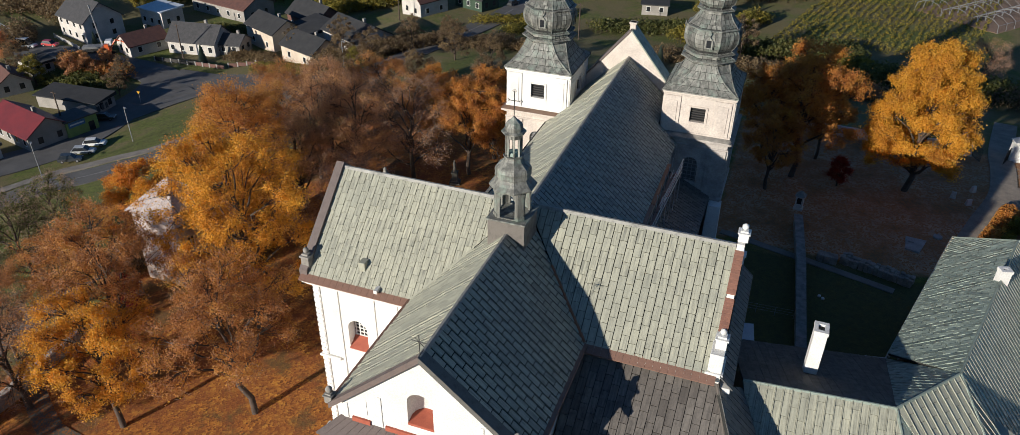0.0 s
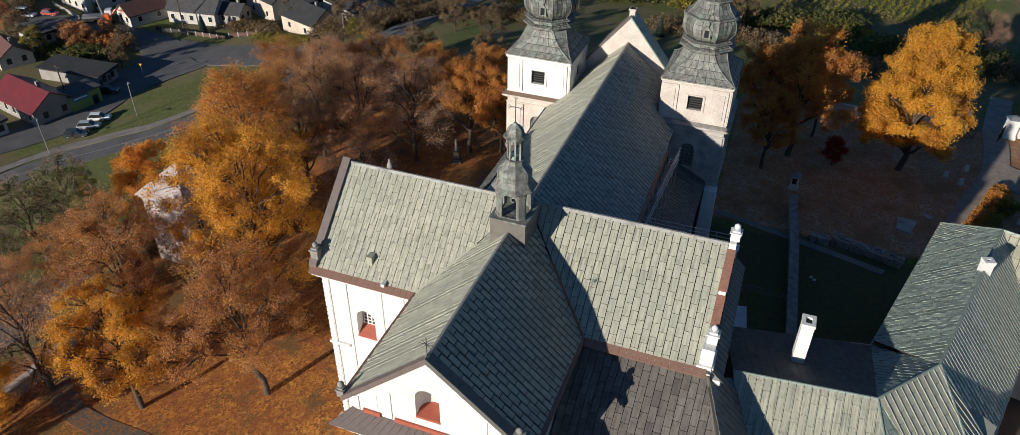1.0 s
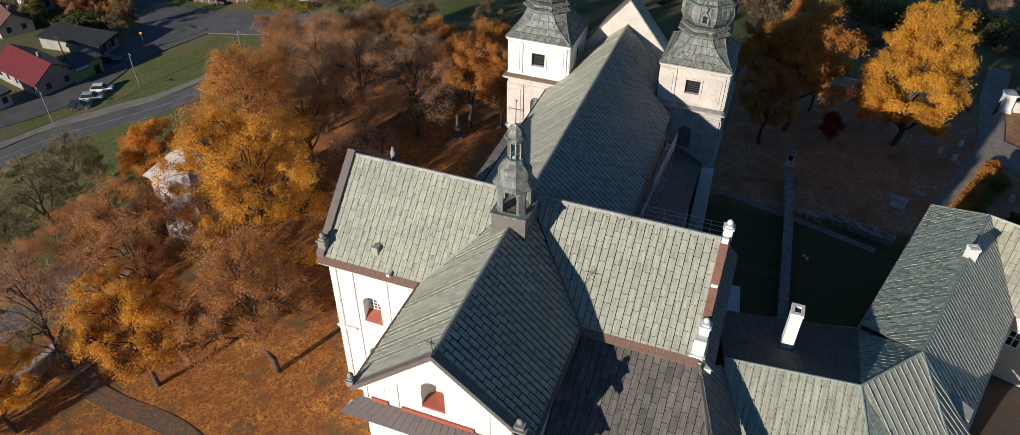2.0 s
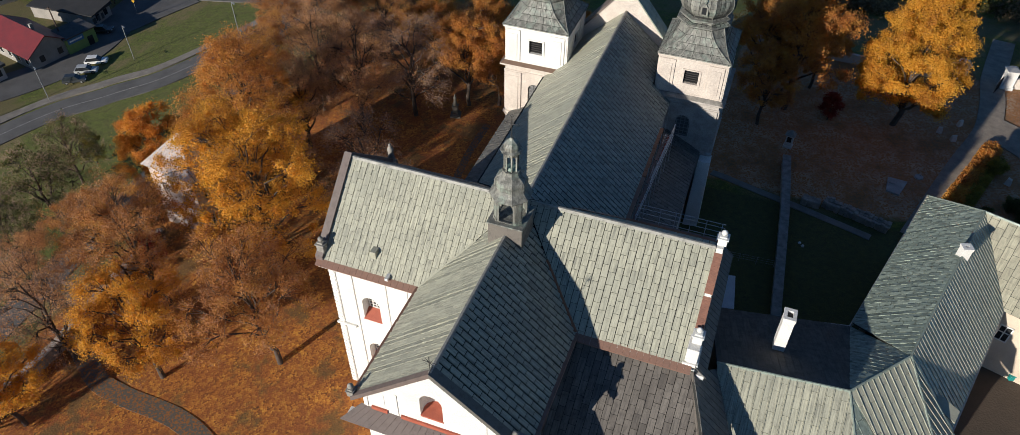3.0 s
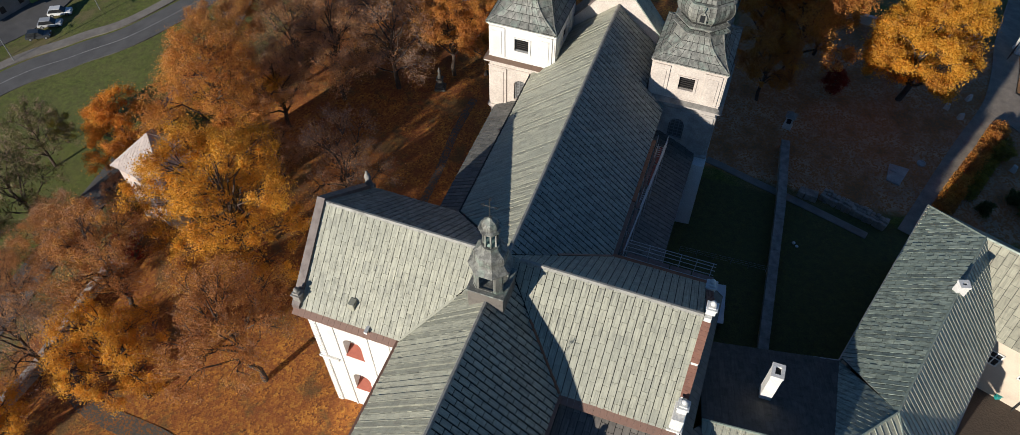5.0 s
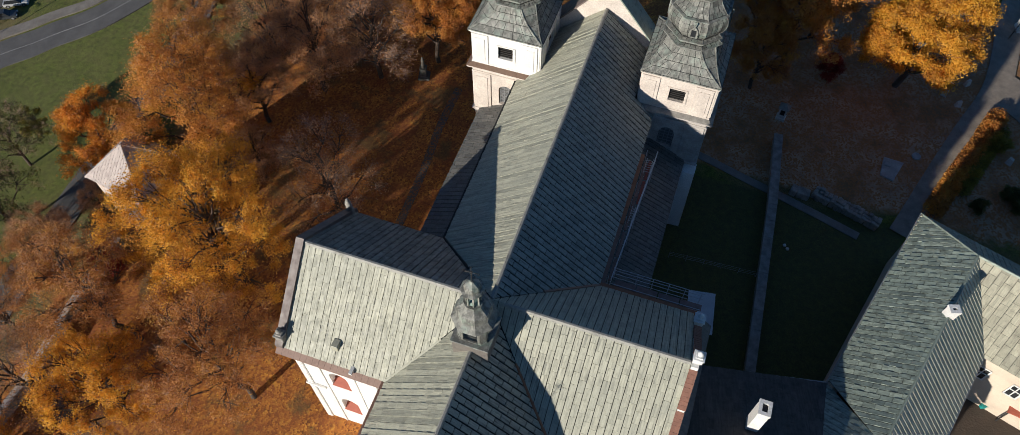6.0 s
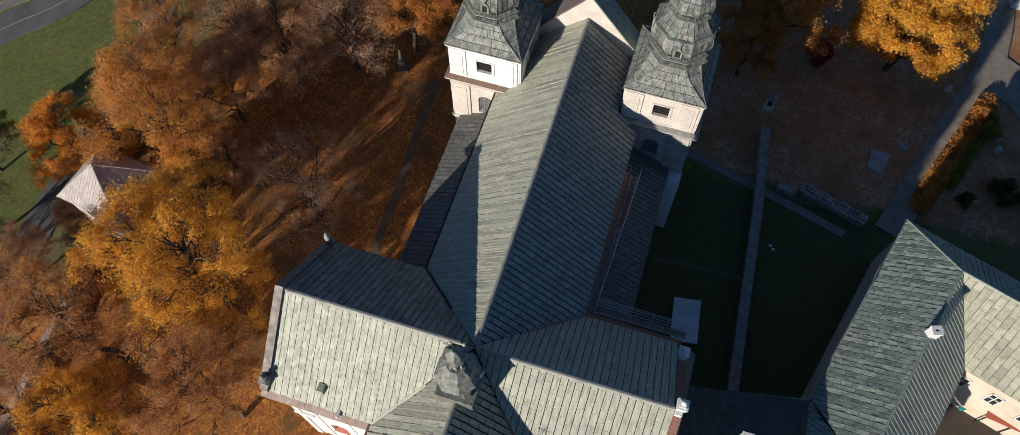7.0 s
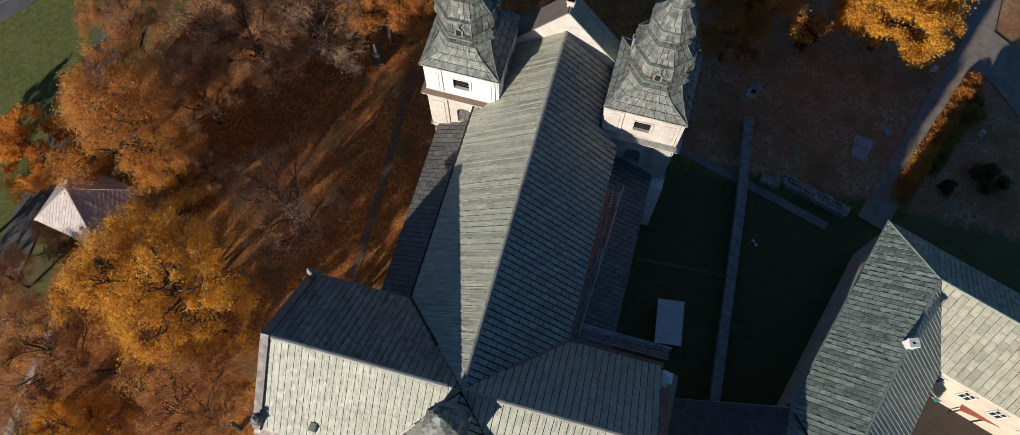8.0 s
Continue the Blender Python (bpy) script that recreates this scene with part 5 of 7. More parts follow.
tree_kind("brown", L_RUST, "tree with a thin crown of withered brown leaves and dark limbs", inner=L_GOLD, below=0.42, seed=14, height=19.5, radius=6.8, base=0.5, lobes=17, clumps=10, leaves=25000, leaf=0.09, size=0.38, lean=(-0.1, 0.0), twigs=12, clump_r=0.85)
tree_kind("lowgold", L_GOLD, "low spreading tree with golden autumn leaves", seed=31, height=15.5, radius=5.8, base=0.36, lobes=18, clumps=9, leaves=34000, leaf=0.095, size=0.4, clump_r=0.75, lean=(-0.06, 0))
tree_kind("dun", L_DUN, "half-bare tree with a haze of withered brown leaves", seed=44, height=17, radius=6.6, base=0.32, lobes=18, clumps=10, leaves=22000, leaf=0.095, size=0.4, twigs=22, twig=1.3, clump_r=0.9)
tree_kind("bare", L_DUN, "nearly leafless tree with dark limbs and fine branches", seed=15, height=17, radius=6.4, base=0.3, lobes=16, clumps=10, leaves=5000, leaf=0.10, size=0.42, twigs=28, twig=1.4, lean=(-0.06, 0.02), clump_r=1.2)
tree_kind("orange", L_ORANGE, "tree with dense orange autumn leaves on a bare trunk", seed=12, height=17, radius=6.0, base=0.4, lobes=18, clumps=10, leaves=40000, leaf=0.105, size=0.4, clump_r=0.75)
tree_kind("maple", L_MAPLE, "dense maple with orange-gold autumn leaves beside the drive", inner=L_GOLD, below=0.4, seed=23, height=23.5, radius=8.0, base=0.2, lobes=30, clumps=12, leaves=150000, leaf=0.13, size=0.33, clump_r=0.85, cone=0.25)
tree_kind("olive", L_OLIVE, "tree with yellowing green leaves", seed=16, height=13, radius=5.0, base=0.2, lobes=12, clumps=8, leaves=14000, leaf=0.16)
tree_kind("sparse", L_GREEN, "half-bare tree with a few dull green leaves", seed=22, height=15, radius=6.6, base=0.3, lobes=14, clumps=9, leaves=7000, leaf=0.13, size=0.42, twigs=40)
tree_kind("far_brown", L_THICKET, "small half-bare brown tree in the village", seed=51, height=17, radius=6.6, base=0.25, lobes=12, clumps=8, leaves=7000, leaf=0.2, twigs=14)
tree_kind("far_orange", L_DUN, "small rust-brown tree in the village", seed=52, height=17, radius=6.2, base=0.25, lobes=12, clumps=8, leaves=12000, leaf=0.22, clump_r=1.1, twigs=4)
tree_kind("shrub", L_OLIVE, "round yellow-green shrub by the lawn", category="shrub", seed=18, height=2.4, radius=1.4, base=0.2, lobes=8, clumps=6, leaves=5000, leaf=0.10, clump_r=0.35, twigs=2, twig=0.4)
tree_kind("darkshrub", L_GREEN, "low dark green garden shrub", category="shrub", seed=19, height=2.0, radius=1.2, base=0.2, lobes=8, clumps=6, leaves=4000, leaf=0.10, clump_r=0.3, twigs=2, twig=0.4)
tree_kind("crimson", L_RED, "small tree with crimson leaves", seed=20, height=6.0, radius=2.6, base=0.2, lobes=10, clumps=7, leaves=9000, leaf=0.12, clump_r=0.55, twigs=3, twig=0.7)

for key, x, y, s, turn in (
    # park south of the gatehouse
    # the lowgold at -53.5, -33.5 is unseen, added to shade the near corner
    ("rust", -25.7, -8.1, 1.0, 0), ("brown", -41.8, -6.2, 1.0, 0), ("lowgold", -36.8, -14.2, 1.0, 0), ("bare", -47.9, -15.3, 0.95, 60), ("lowgold", -46.6, -24.0, 0.9, 130), ("lowgold", -53.5, -33.5, 0.75, 40),
    ("brown", -51.5, -3.0, 0.75, 75), ("dun", -57.0, -9.5, 0.75, 215), ("dun", -58.5, 1.0, 0.6, 130), ("crimson", -50.2, 0.8, 0.85, 90),
    # round the gatehouse
    ("gold", -33.5, 3.5, 1.0, 200), ("amber", -46.6, 20.0, 1.0, 0), ("small", -62.0, 16.6, 1.12, 120), ("dun", -43.2, 11.4, 0.66, 150), ("dun", -39.2, 19.2, 0.55, 20), ("dun", -56.5, 8.0, 0.4, 260),
    # open ground beside the nave and beyond
    ("bare", -26.2, 16.2, 1.0, 0), ("bare", -32.1, 40.6, 1.1, 70), ("dun", -38.6, 35.6, 1.1, 10), ("bare", -46.5, 37.0, 0.95, 250), ("dun", -43.5, 28.0, 0.9, 130), ("rust", -56.5, 34.0, 0.85, 290),
    ("orange", -25.3, 46.0, 1.0, 80), ("orange", -20.9, 47.6, 0.85, 190), ("orange", -33.2, 50.8, 0.9, 300), ("orange", -23.6, 52.5, 0.95, 20), ("dun", -50.0, 46.0, 1.0, 170), ("rust", -43.0, 55.0, 0.85, 75), ("rust", -58.0, 48.0, 0.85, 15),
    ("sparse", -69.0, 3.0, 1.0, 0), ("sparse", -75.0, 13.0, 0.8, 140), ("sparse", -67.0, -5.0, 0.9, 80), ("olive", -77.0, 18.0, 0.45, 200),
    # yard by the drive
    ("maple", 37.4, 60.0, 1.0, 50), ("orange", 21.7, 58.5, 1.25, 200), ("orange", 25.0, 66.0, 0.75, 140), ("orange", 18.5, 53.0, 0.8, 330), ("orange", 17.0, 62.0, 0.95, 30), ("crimson", 28.2, 58.0, 0.75, 0),
    # street edge and village
    ("far_brown", -56.0, 60.0, 0.7, 15), ("far_brown", -30.0, 66.0, 0.7, 95), ("orange", -14.0, 62.0, 0.72, 140), ("far_brown", -45.0, 68.0, 0.65, 200),
    ("olive", -142.0, 66.5, 0.6, 10), ("far_orange", -160.5, 74.3, 0.5, 30), ("far_brown", -151.0, 70.0, 0.5, 200), ("far_brown", -120.2, 69.0, 0.42, 10), ("far_orange", -135.1, 74.5, 0.4, 60), ("far_brown", -95.0, 101.0, 0.45, 60),
    ("far_brown", -62.0, 99.0, 0.55, 10), ("far_brown", -54.0, 103.0, 0.5, 100), ("far_brown", -50.0, 96.0, 0.55, 200), ("far_brown", -66.0, 88.0, 0.55, 40), ("far_brown", -40.0, 92.0, 0.5, 260), ("olive", -72.0, 90.0, 0.4, 0),
):
    plant(key, x, y, s, turn)

# ---- ground, roads, paths ----
def axis(lo, a, b, hi, step):
    inner_c = np.arange(a, b + 0.01, step)
    left = [lo, lo * 0.5 + a * 0.5, a - 60, a - 25, a - 10]
    right = [b + 10, b + 25, b + 60, b * 0.5 + hi * 0.5, hi]
    return [*left, *inner_c.tolist(), *right]


def ground_material():
    m, nt, b = material("park_ground")
    g = nt.nodes.new("ShaderNodeNewGeometry")
    sep = nt.nodes.new("ShaderNodeSeparateXYZ")
    nt.links.new(g.outputs["Position"], sep.inputs[0])
    v = world_coords(nt)
    big = noise_tex(nt, v, 0.06, 5)
    midn = noise_tex(nt, v, 0.5, 5, 0.65)
    vor = node(nt, "TexVoronoi", Scale=4.6)
    nt.links.new(v, vor.inputs["Vector"])
    fine = noise_tex(nt, v, 7.0, 4, 0.7)
    litter = ramp(nt, vor.outputs["Color"], [(0.0, (0.09, 0.032, 0.01)), (0.35, (0.32, 0.11, 0.019)), (0.65, (0.53, 0.205, 0.029)), (1.0, (0.68, 0.35, 0.05))])
    litter = mix(nt, ramp(nt, midn, [(0.35, (0, 0, 0)), (0.7, (1, 1, 1))]), litter, (0.25, 0.078, 0.022))
    patch = noise_tex(nt, v, 0.17, 5, 0.7)
    litter = mix(nt, ramp(nt, patch, [(0.52, (0, 0, 0)), (0.62, (0.7, 0.7, 0.7))]), litter, mix(nt, fine, (0.06, 0.055, 0.02), (0.16, 0.11, 0.04)))
    lawn = ramp(nt, fine, [(0.25, (0.025, 0.033, 0.006)), (0.5, (0.095, 0.118, 0.013)), (0.75, (0.19, 0.20, 0.035))])
    lawn = mix(nt, 0.75, lawn, ramp(nt, noise_tex(nt, v, 1.3, 6, 0.75), [(0.35, (0.35, 0.35, 0.35)), (0.65, (1.3, 1.3, 1.2))]), "MULTIPLY")
    rough = ramp(nt, fine, [(0.25, (0.045, 0.038, 0.016)), (0.5, (0.13, 0.11, 0.04)), (0.8, (0.26, 0.20, 0.085))])
    bare = ramp(nt, midn, [(0.3, (0.24, 0.16, 0.105)), (0.7, (0.48, 0.33, 0.20))])

    def band(sock, lo, hi, soft):
        wob = nt.nodes.new("ShaderNodeMath")
        wob.operation = "MULTIPLY_ADD"
        nt.links.new(midn, wob.inputs[0])
        wob.inputs[1].default_value = soft * 2
        nt.links.new(sock, wob.inputs[2])
        out = None
        for edge, flip in ((lo, False), (hi, True)):
            mr = nt.nodes.new("ShaderNodeMapRange")
            nt.links.new(wob.outputs[0], mr.inputs[0])
            mr.inputs[1].default_value, mr.inputs[2].default_value = edge + soft - soft * 0.4, edge + soft + soft * 0.4
            mr.inputs[3].default_value, mr.inputs[4].default_value = (1, 0) if flip else (0, 1)
            if out is None:
                out = mr.outputs[0]
            else:
                mu = nt.nodes.new("ShaderNodeMath")
                mu.operation = "MULTIPLY"
                nt.links.new(out, mu.inputs[0])
                nt.links.new(mr.outputs[0], mu.inputs[1])
                out = mu.outputs[0]
        return out

    def both(p, q):
        mu = nt.nodes.new("ShaderNodeMath")
        mu.operation = "MULTIPLY"
        nt.links.new(p, mu.inputs[0])
        nt.links.new(q, mu.inputs[1])
        return mu.outputs[0]

    col = mix(nt, ramp(nt, noise_tex(nt, v, 0.09, 6, 0.7), [(0.46, (0, 0, 0)), (0.58, (1, 1, 1))]), rough, lawn)
    meadow = both(band(sep.outputs[0], -99, -64, 2.0), band(sep.outputs[1], -40, 74, 3.0))
    col = mix(nt, meadow, col, mix(nt, ramp(nt, midn, [(0.35, (0, 0, 0)), (0.65, (0.35, 0.35, 0.35))]), lawn, rough))
    park = both(band(sep.outputs[0], -56, 11, 2.5), band(sep.outputs[1], -60, 78, 3.0))
    col = mix(nt, park, col, litter)
    yard = both(band(sep.outputs[0], 13, 60, 1.0), band(sep.outputs[1], 38, 78, 1.5))
    col = mix(nt, yard, col, mix(nt, ramp(nt, vor.outputs["Color"], [(0.55, (0, 0, 0)), (0.62, (1, 1, 1))]), mix(nt, ramp(nt, patch, [(0.42, (0, 0, 0)), (0.6, (0.8, 0.8, 0.8))]), bare, litter), mix(nt, fine, (0.16, 0.07, 0.03), (0.44, 0.20, 0.06))))
    # shade painted into the ground: garden lawn mixed darker, court kept in deep browns
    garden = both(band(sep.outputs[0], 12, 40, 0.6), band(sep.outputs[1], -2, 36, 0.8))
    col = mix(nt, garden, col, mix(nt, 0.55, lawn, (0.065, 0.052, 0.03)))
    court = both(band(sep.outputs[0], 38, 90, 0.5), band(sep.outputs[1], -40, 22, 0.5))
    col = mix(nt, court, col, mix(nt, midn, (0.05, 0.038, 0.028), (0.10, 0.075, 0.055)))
    nt.links.new(col, b.inputs["Base Color"])
    b.inputs["Roughness"].default_value = 0.95
    bump(nt, b, vor.outputs["Distance"], 0.35, 0.06)
    return m


xs, ys = axis(-2500, -170, 110, 2500, 3.0), axis(-2500, -110, 210, 3500, 3.0)
gv = [(x, y, ground_z(x, y) + (0.12 * noise.noise((x * 0.15, y * 0.15, 0)) if -160 < x < 110 else 0)) for y in ys for x in xs]
nx = len(xs)
gf = [(j * nx + i, j * nx + i + 1, (j + 1) * nx + i + 1, (j + 1) * nx + i) for j in range(len(ys) - 1) for i in range(nx - 1)]
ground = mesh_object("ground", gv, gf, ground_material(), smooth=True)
tagged(ground, "park ground covered with orange fallen leaves and grass", "ground", kind="structure")

M_ASPHALT = simple("worn_asphalt", (0.135, 0.13, 0.127), (0.095, 0.092, 0.09), 0.3, 0.85, 0, 0.3, 18.0)
M_PAVE = simple("grey_paving", (0.26, 0.235, 0.205), (0.18, 0.16, 0.14), 0.5, 0.9, 0, 0.3, 8.0)
M_GRAVEL = simple("pale_gravel", (0.33, 0.28, 0.225), (0.22, 0.185, 0.15), 0.6, 0.95, 0, 0.5, 10.0)


def ribbon(name, pts, width, lift, mat, label, category="road", thick=0.4):
    """A strip of road or path that follows the ground, a real step above it."""
    pts = [Vector((*p, 0)) for p in pts]
    fine = []
    for i in range(len(pts) - 1):
        p0, p1, p2, p3 = pts[max(i - 1, 0)], pts[i], pts[i + 1], pts[min(i + 2, len(pts) - 1)]
        for k in range(12):
            t = k / 12
            fine.append(0.5 * ((2 * p1) + (p2 - p0) * t + (2 * p0 - 5 * p1 + 4 * p2 - p3) * t * t + (3 * p1 - p0 - 3 * p2 + p3) * t ** 3))
    fine.append(pts[-1])
    verts, faces = [], []
    for i, p in enumerate(fine):
        d = (fine[min(i + 1, len(fine) - 1)] - fine[max(i - 1, 0)]).normalized()
        s = Vector((d.y, -d.x, 0)) * width / 2
        for q, dz in ((p - s, -thick), (p - s, 0), (p, 0), (p + s, 0), (p + s, -thick)):
            verts.append((q.x, q.y, ground_z(q.x, q.y) + 0.14 + lift + dz))
    for i in range(len(fine) - 1):
        for k in range(4):
            faces.append((i * 5 + k, i * 5 + k + 1, (i + 1) * 5 + k + 1, (i + 1) * 5 + k))
    return tagged(mesh_object(name, verts, faces, mat), label, category, kind="structure")


ribbon("road", [(-120, -20), (-103.3, 24.3), (-93, 37), (-84, 46), (-72, 70), (-61, 108), (-55.5, 148), (-48, 220)], 7.2, 0.02, M_ASPHALT, "worn grey asphalt street with a pavement")
ribbon("road", [(-60, -40), (-63, 0), (-64, 14), (-66, 40), (-74, 66)], 5.0, 0.02, M_ASPHALT, "narrow asphalt lane beside the park")
ribbon("road", [(-122, 26), (-112, 44), (-113.5, 62), (-118, 80), (-136, 84), (-168, 84)], 9.5, 0.03, M_ASPHALT, "asphalt side street past the houses")
ribbon("road", [(-118, 81), (-108, 81.5), (-98, 81.5), (-86, 81), (-73, 78)], 12.0, 0.045, M_ASPHALT, "asphalt street along the garden fences")
ribbon("road", [(-113.5, 60), (-110.5, 68), (-106, 77)], 9.5, 0.06, M_ASPHALT, "asphalt street mouth beside the lawn")
M_LINE = simple("worn_road_paint", (0.36, 0.35, 0.34), (0.22, 0.215, 0.21), 1.2, 0.8)
ribbon("road_line", [(-120, -20), (-103.3, 24.3), (-93, 37), (-84, 46), (-72, 70), (-61, 108), (-55.5, 148)], 0.16, 0.03, M_LINE, "worn white line along the middle of the street", "road marking", thick=0.02)
ribbon("pavement", [(-125, -18), (-107.8, 27.5), (-97, 40.8), (-88, 49.8), (-76.6, 73)], 2.4, 0.1, M_PAVE, "grey paved footway beside the street", "pavement")
ribbon("road", [(40.2, 35), (42.0, 40), (44.3, 46.5), (47.1, 54), (50.6, 63), (52, 71), (53, 80), (57, 98)], 3.6, 0.0, M_GRAVEL, "pale gravel drive to the gate")
ribbon("road", [(50.5, 65), (56, 61), (64, 52), (80, 40)], 6.5, 0.012, M_GRAVEL, "pale gravel branch of the drive")
ribbon("path", [(14, 39.3), (20, 37.5), (26, 35.9), (35, 33.2)], 1.1, -0.02, M_PAVE, "narrow paved path across the yard", "path")
M_LEAFPATH, _nt, _b = material("leaf_strewn_gravel")
_v = world_coords(_nt)
_vor = node(_nt, "TexVoronoi", Scale=7.0)
_nt.links.new(_v, _vor.inputs["Vector"])
_pick = ramp(_nt, _vor.outputs["Color"], [(0.58, (0, 0, 0)), (0.64, (1, 1, 1))])
_stone = mix(_nt, noise_tex(_nt, _v, 5.0, 5), (0.05, 0.043, 0.035), (0.17, 0.145, 0.115))
_nt.links.new(mix(_nt, _pick, _stone, (0.28, 0.115, 0.03)), _b.inputs["Base Color"])
_b.inputs["Roughness"].default_value = 0.95
ribbon("path", [(-52, -12), (-44, -16.7), (-39.5, -17.7), (-30, -18.5), (-18, -24)], 2.3, -0.08, M_LEAFPATH, "grey path through fallen leaves", "path")

# yard wall with stone coping
M_RUBBLE = simple("rubble_stone", (0.42, 0.36, 0.30), (0.23, 0.195, 0.165), 0.9, 0.95, 0, 0.6, 5.0)
yard_wall = thing("garden_wall", "long rubble garden wall across the shaded yard", "wall")
for (xa, ya), (xb, yb) in (((25.3, 8.5), (24.2, 33.5)), ((24.2, 33.5), (23.3, 44.8))):
    d = (Vector((xb, yb, 0)) - Vector((xa, ya, 0)))
    n = 10
    for i in range(n):
        a, b = Vector((xa, ya, 0)) + d * i / n, Vector((xa, ya, 0)) + d * (i + 0.985) / n
        s = Vector((d.y, -d.x, 0)).normalized()
        for w, z0, z1 in ((0.42, -0.5, 1.35), (0.56, 1.35, 1.55)):
            bm = bmesh.new()
            hull_prism(bm, [a - s * w + Vector((0, 0, z0)), b - s * w + Vector((0, 0, z0)), b + s * w + Vector((0, 0, z0)), a + s * w + Vector((0, 0, z0))], [a - s * w + Vector((0, 0, z1)), b - s * w + Vector((0, 0, z1)), b + s * w + Vector((0, 0, z1)), a + s * w + Vector((0, 0, z1))])
            part("coping_stone" if z0 > 0 else "wall_length", bm, M_STONE if z0 > 0 else M_RUBBLE, yard_wall)

# ---- yard things ----
def on_ground(x, y):
    return (x, y, ground_z(x, y) + 0.08)


shed = thing("garden_shed", "small shed with a pale blue metal lean-to roof", "shed", at=(18.7, 16.1, 0), turn=6.5)
part("shed_wall", boxes((-1.3, 1.3, -2.3, 2.3, -0.3, 1.35)), M_DARKROOF, shed)
M_BLUEROOF = simple("pale_blue_sheet", (0.66, 0.70, 0.74), (0.56, 0.60, 0.65), 0.8, 0.5)
bm = bmesh.new()
hull_prism(bm, [(-1.5, -2.6, 1.4), (1.5, -2.6, 1.62), (1.5, 2.6, 1.62), (-1.5, 2.6, 1.4)], [(-1.5, -2.6, 1.46), (1.5, -2.6, 1.68), (1.5, 2.6, 1.68), (-1.5, 2.6, 1.46)])
part("shed_roof", bm, M_BLUEROOF, shed, "pale blue metal sheet")

M_CONCRETE = simple("weathered_concrete", (0.46, 0.44, 0.41), (0.31, 0.295, 0.28), 0.8, 0.9, 0, 0.3)
slab_t = thing("concrete_slab", "broken pale concrete slab lying in the yard", "slab", at=on_ground(38.0, 45.0), turn=-6)
bm = bmesh.new()
hull_prism(bm, [(-1.1, -1.6, -0.3), (0.6, -1.9, -0.3), (1.35, 1.6, -0.3), (-1.15, 1.5, -0.3)], [(-1.1, -1.6, 0.18), (0.6, -1.9, 0.2), (1.35, 1.6, 0.14), (-1.15, 1.5, 0.16)])
part("slab", bm, M_CONCRETE, slab_t)
part("broken_piece", boxes((-0.9, -0.1, 0.1, 0.9, 0.14, 0.3), bevel=0.05), M_CONCRETE, slab_t)
well = thing("drain_cover", "round concrete drain cover in the yard", "drain", at=on_ground(41.0, 48.2))
bm = bmesh.new()
lathe(bm, [(0.55, -0.2), (0.55, 0.12), (0.42, 0.14), (0.42, 0.06), (0.1, 0.05)], 14)
part("ring", bm, M_CONCRETE, well)

# ruined wall in lengths of rubble
rng = random.Random(5)
ruin = thing("ruined_wall", "low ruined rubble wall with a worn broad top", "wall")
pa, pb = Vector((29.0, 37.9, 0)), Vector((37.2, 35.4, 0))
dd = (pb - pa)
ss = Vector((-dd.y, dd.x, 0)).normalized()
cell_l, cell_w = 0.55, 0.5
for i in range(15):
    for k in range(3):
        c = pa + dd * (i + 0.5) / 15 + ss * (k - 1) * 0.52
        h = rng.uniform(0.85, 1.15)
        w, d = 0.28 * rng.uniform(0.8, 1.08), 0.26 * rng.uniform(0.8, 1.05)
        bm = boxes((-w, w, -d, d, -1.5, 0), bevel=0.06)
        bm.transform(Matrix.Translation((c.x, c.y, h)) @ pose(0, 0, 0, rng.uniform(-6, 6), rng.uniform(-6, 6), math.degrees(math.atan2(dd.y, dd.x)) + rng.uniform(-8, 8)))
        part("rubble_stone", bm, M_RUBBLE, ruin)
for i in range(3):
    c = Vector((26.6 + 0.75 * i, 37.3 - 0.1 * i, 0.7))
    bm = boxes((-0.42, 0.42, -0.6, 0.6, -1.0, 0.25), bevel=0.08)
    bm.transform(Matrix.Translation(c) @ pose(0, 0, 0, 0, 0, rng.uniform(-20, 20)))
    part("rubble_stone", bm, M_RUBBLE, ruin)

shrine = thing("wall_shrine", "small pale roofed shrine standing on the yard path", "shrine", at=on_ground(23.3, 49.0), turn=-10)
part("body", boxes((-0.5, 0.5, -0.4, 0.4, -0.3, 2.1), (-0.62, 0.62, -0.52, 0.52, -0.3, 0.3), bevel=0.03), M_CREAM, shrine)
bm = bmesh.new()
hull_prism(bm, [(-0.72, -0.62, 2.1), (0.72, -0.62, 2.1), (0.72, 0.62, 2.1), (-0.72, 0.62, 2.1)], [(-0.1, -0.1, 2.8), (0.1, -0.1, 2.8), (0.1, 0.1, 2.8), (-0.1, 0.1, 2.8)])
part("roof", bm, M_STONE, shrine)
part("niche", boxes((-0.3, 0.3, -0.42, -0.39, 0.9, 1.8)), M_GLASS, shrine)

M_DARKSTONE = simple("dark_mossy_stone", (0.17, 0.16, 0.14), (0.09, 0.088, 0.075), 2.0, 0.9, 0, 0.4)
monument = thing("monument", "dark mossy stone figure on a tall stepped pedestal among leaves", "monument", at=on_ground(-26.2, 42.6), turn=15)
part("base", boxes((-0.8, 0.8, -0.8, 0.8, -0.5, 0.3), (-0.58, 0.58, -0.58, 0.58, 0.3, 0.6), bevel=0.04), M_DARKSTONE, monument)
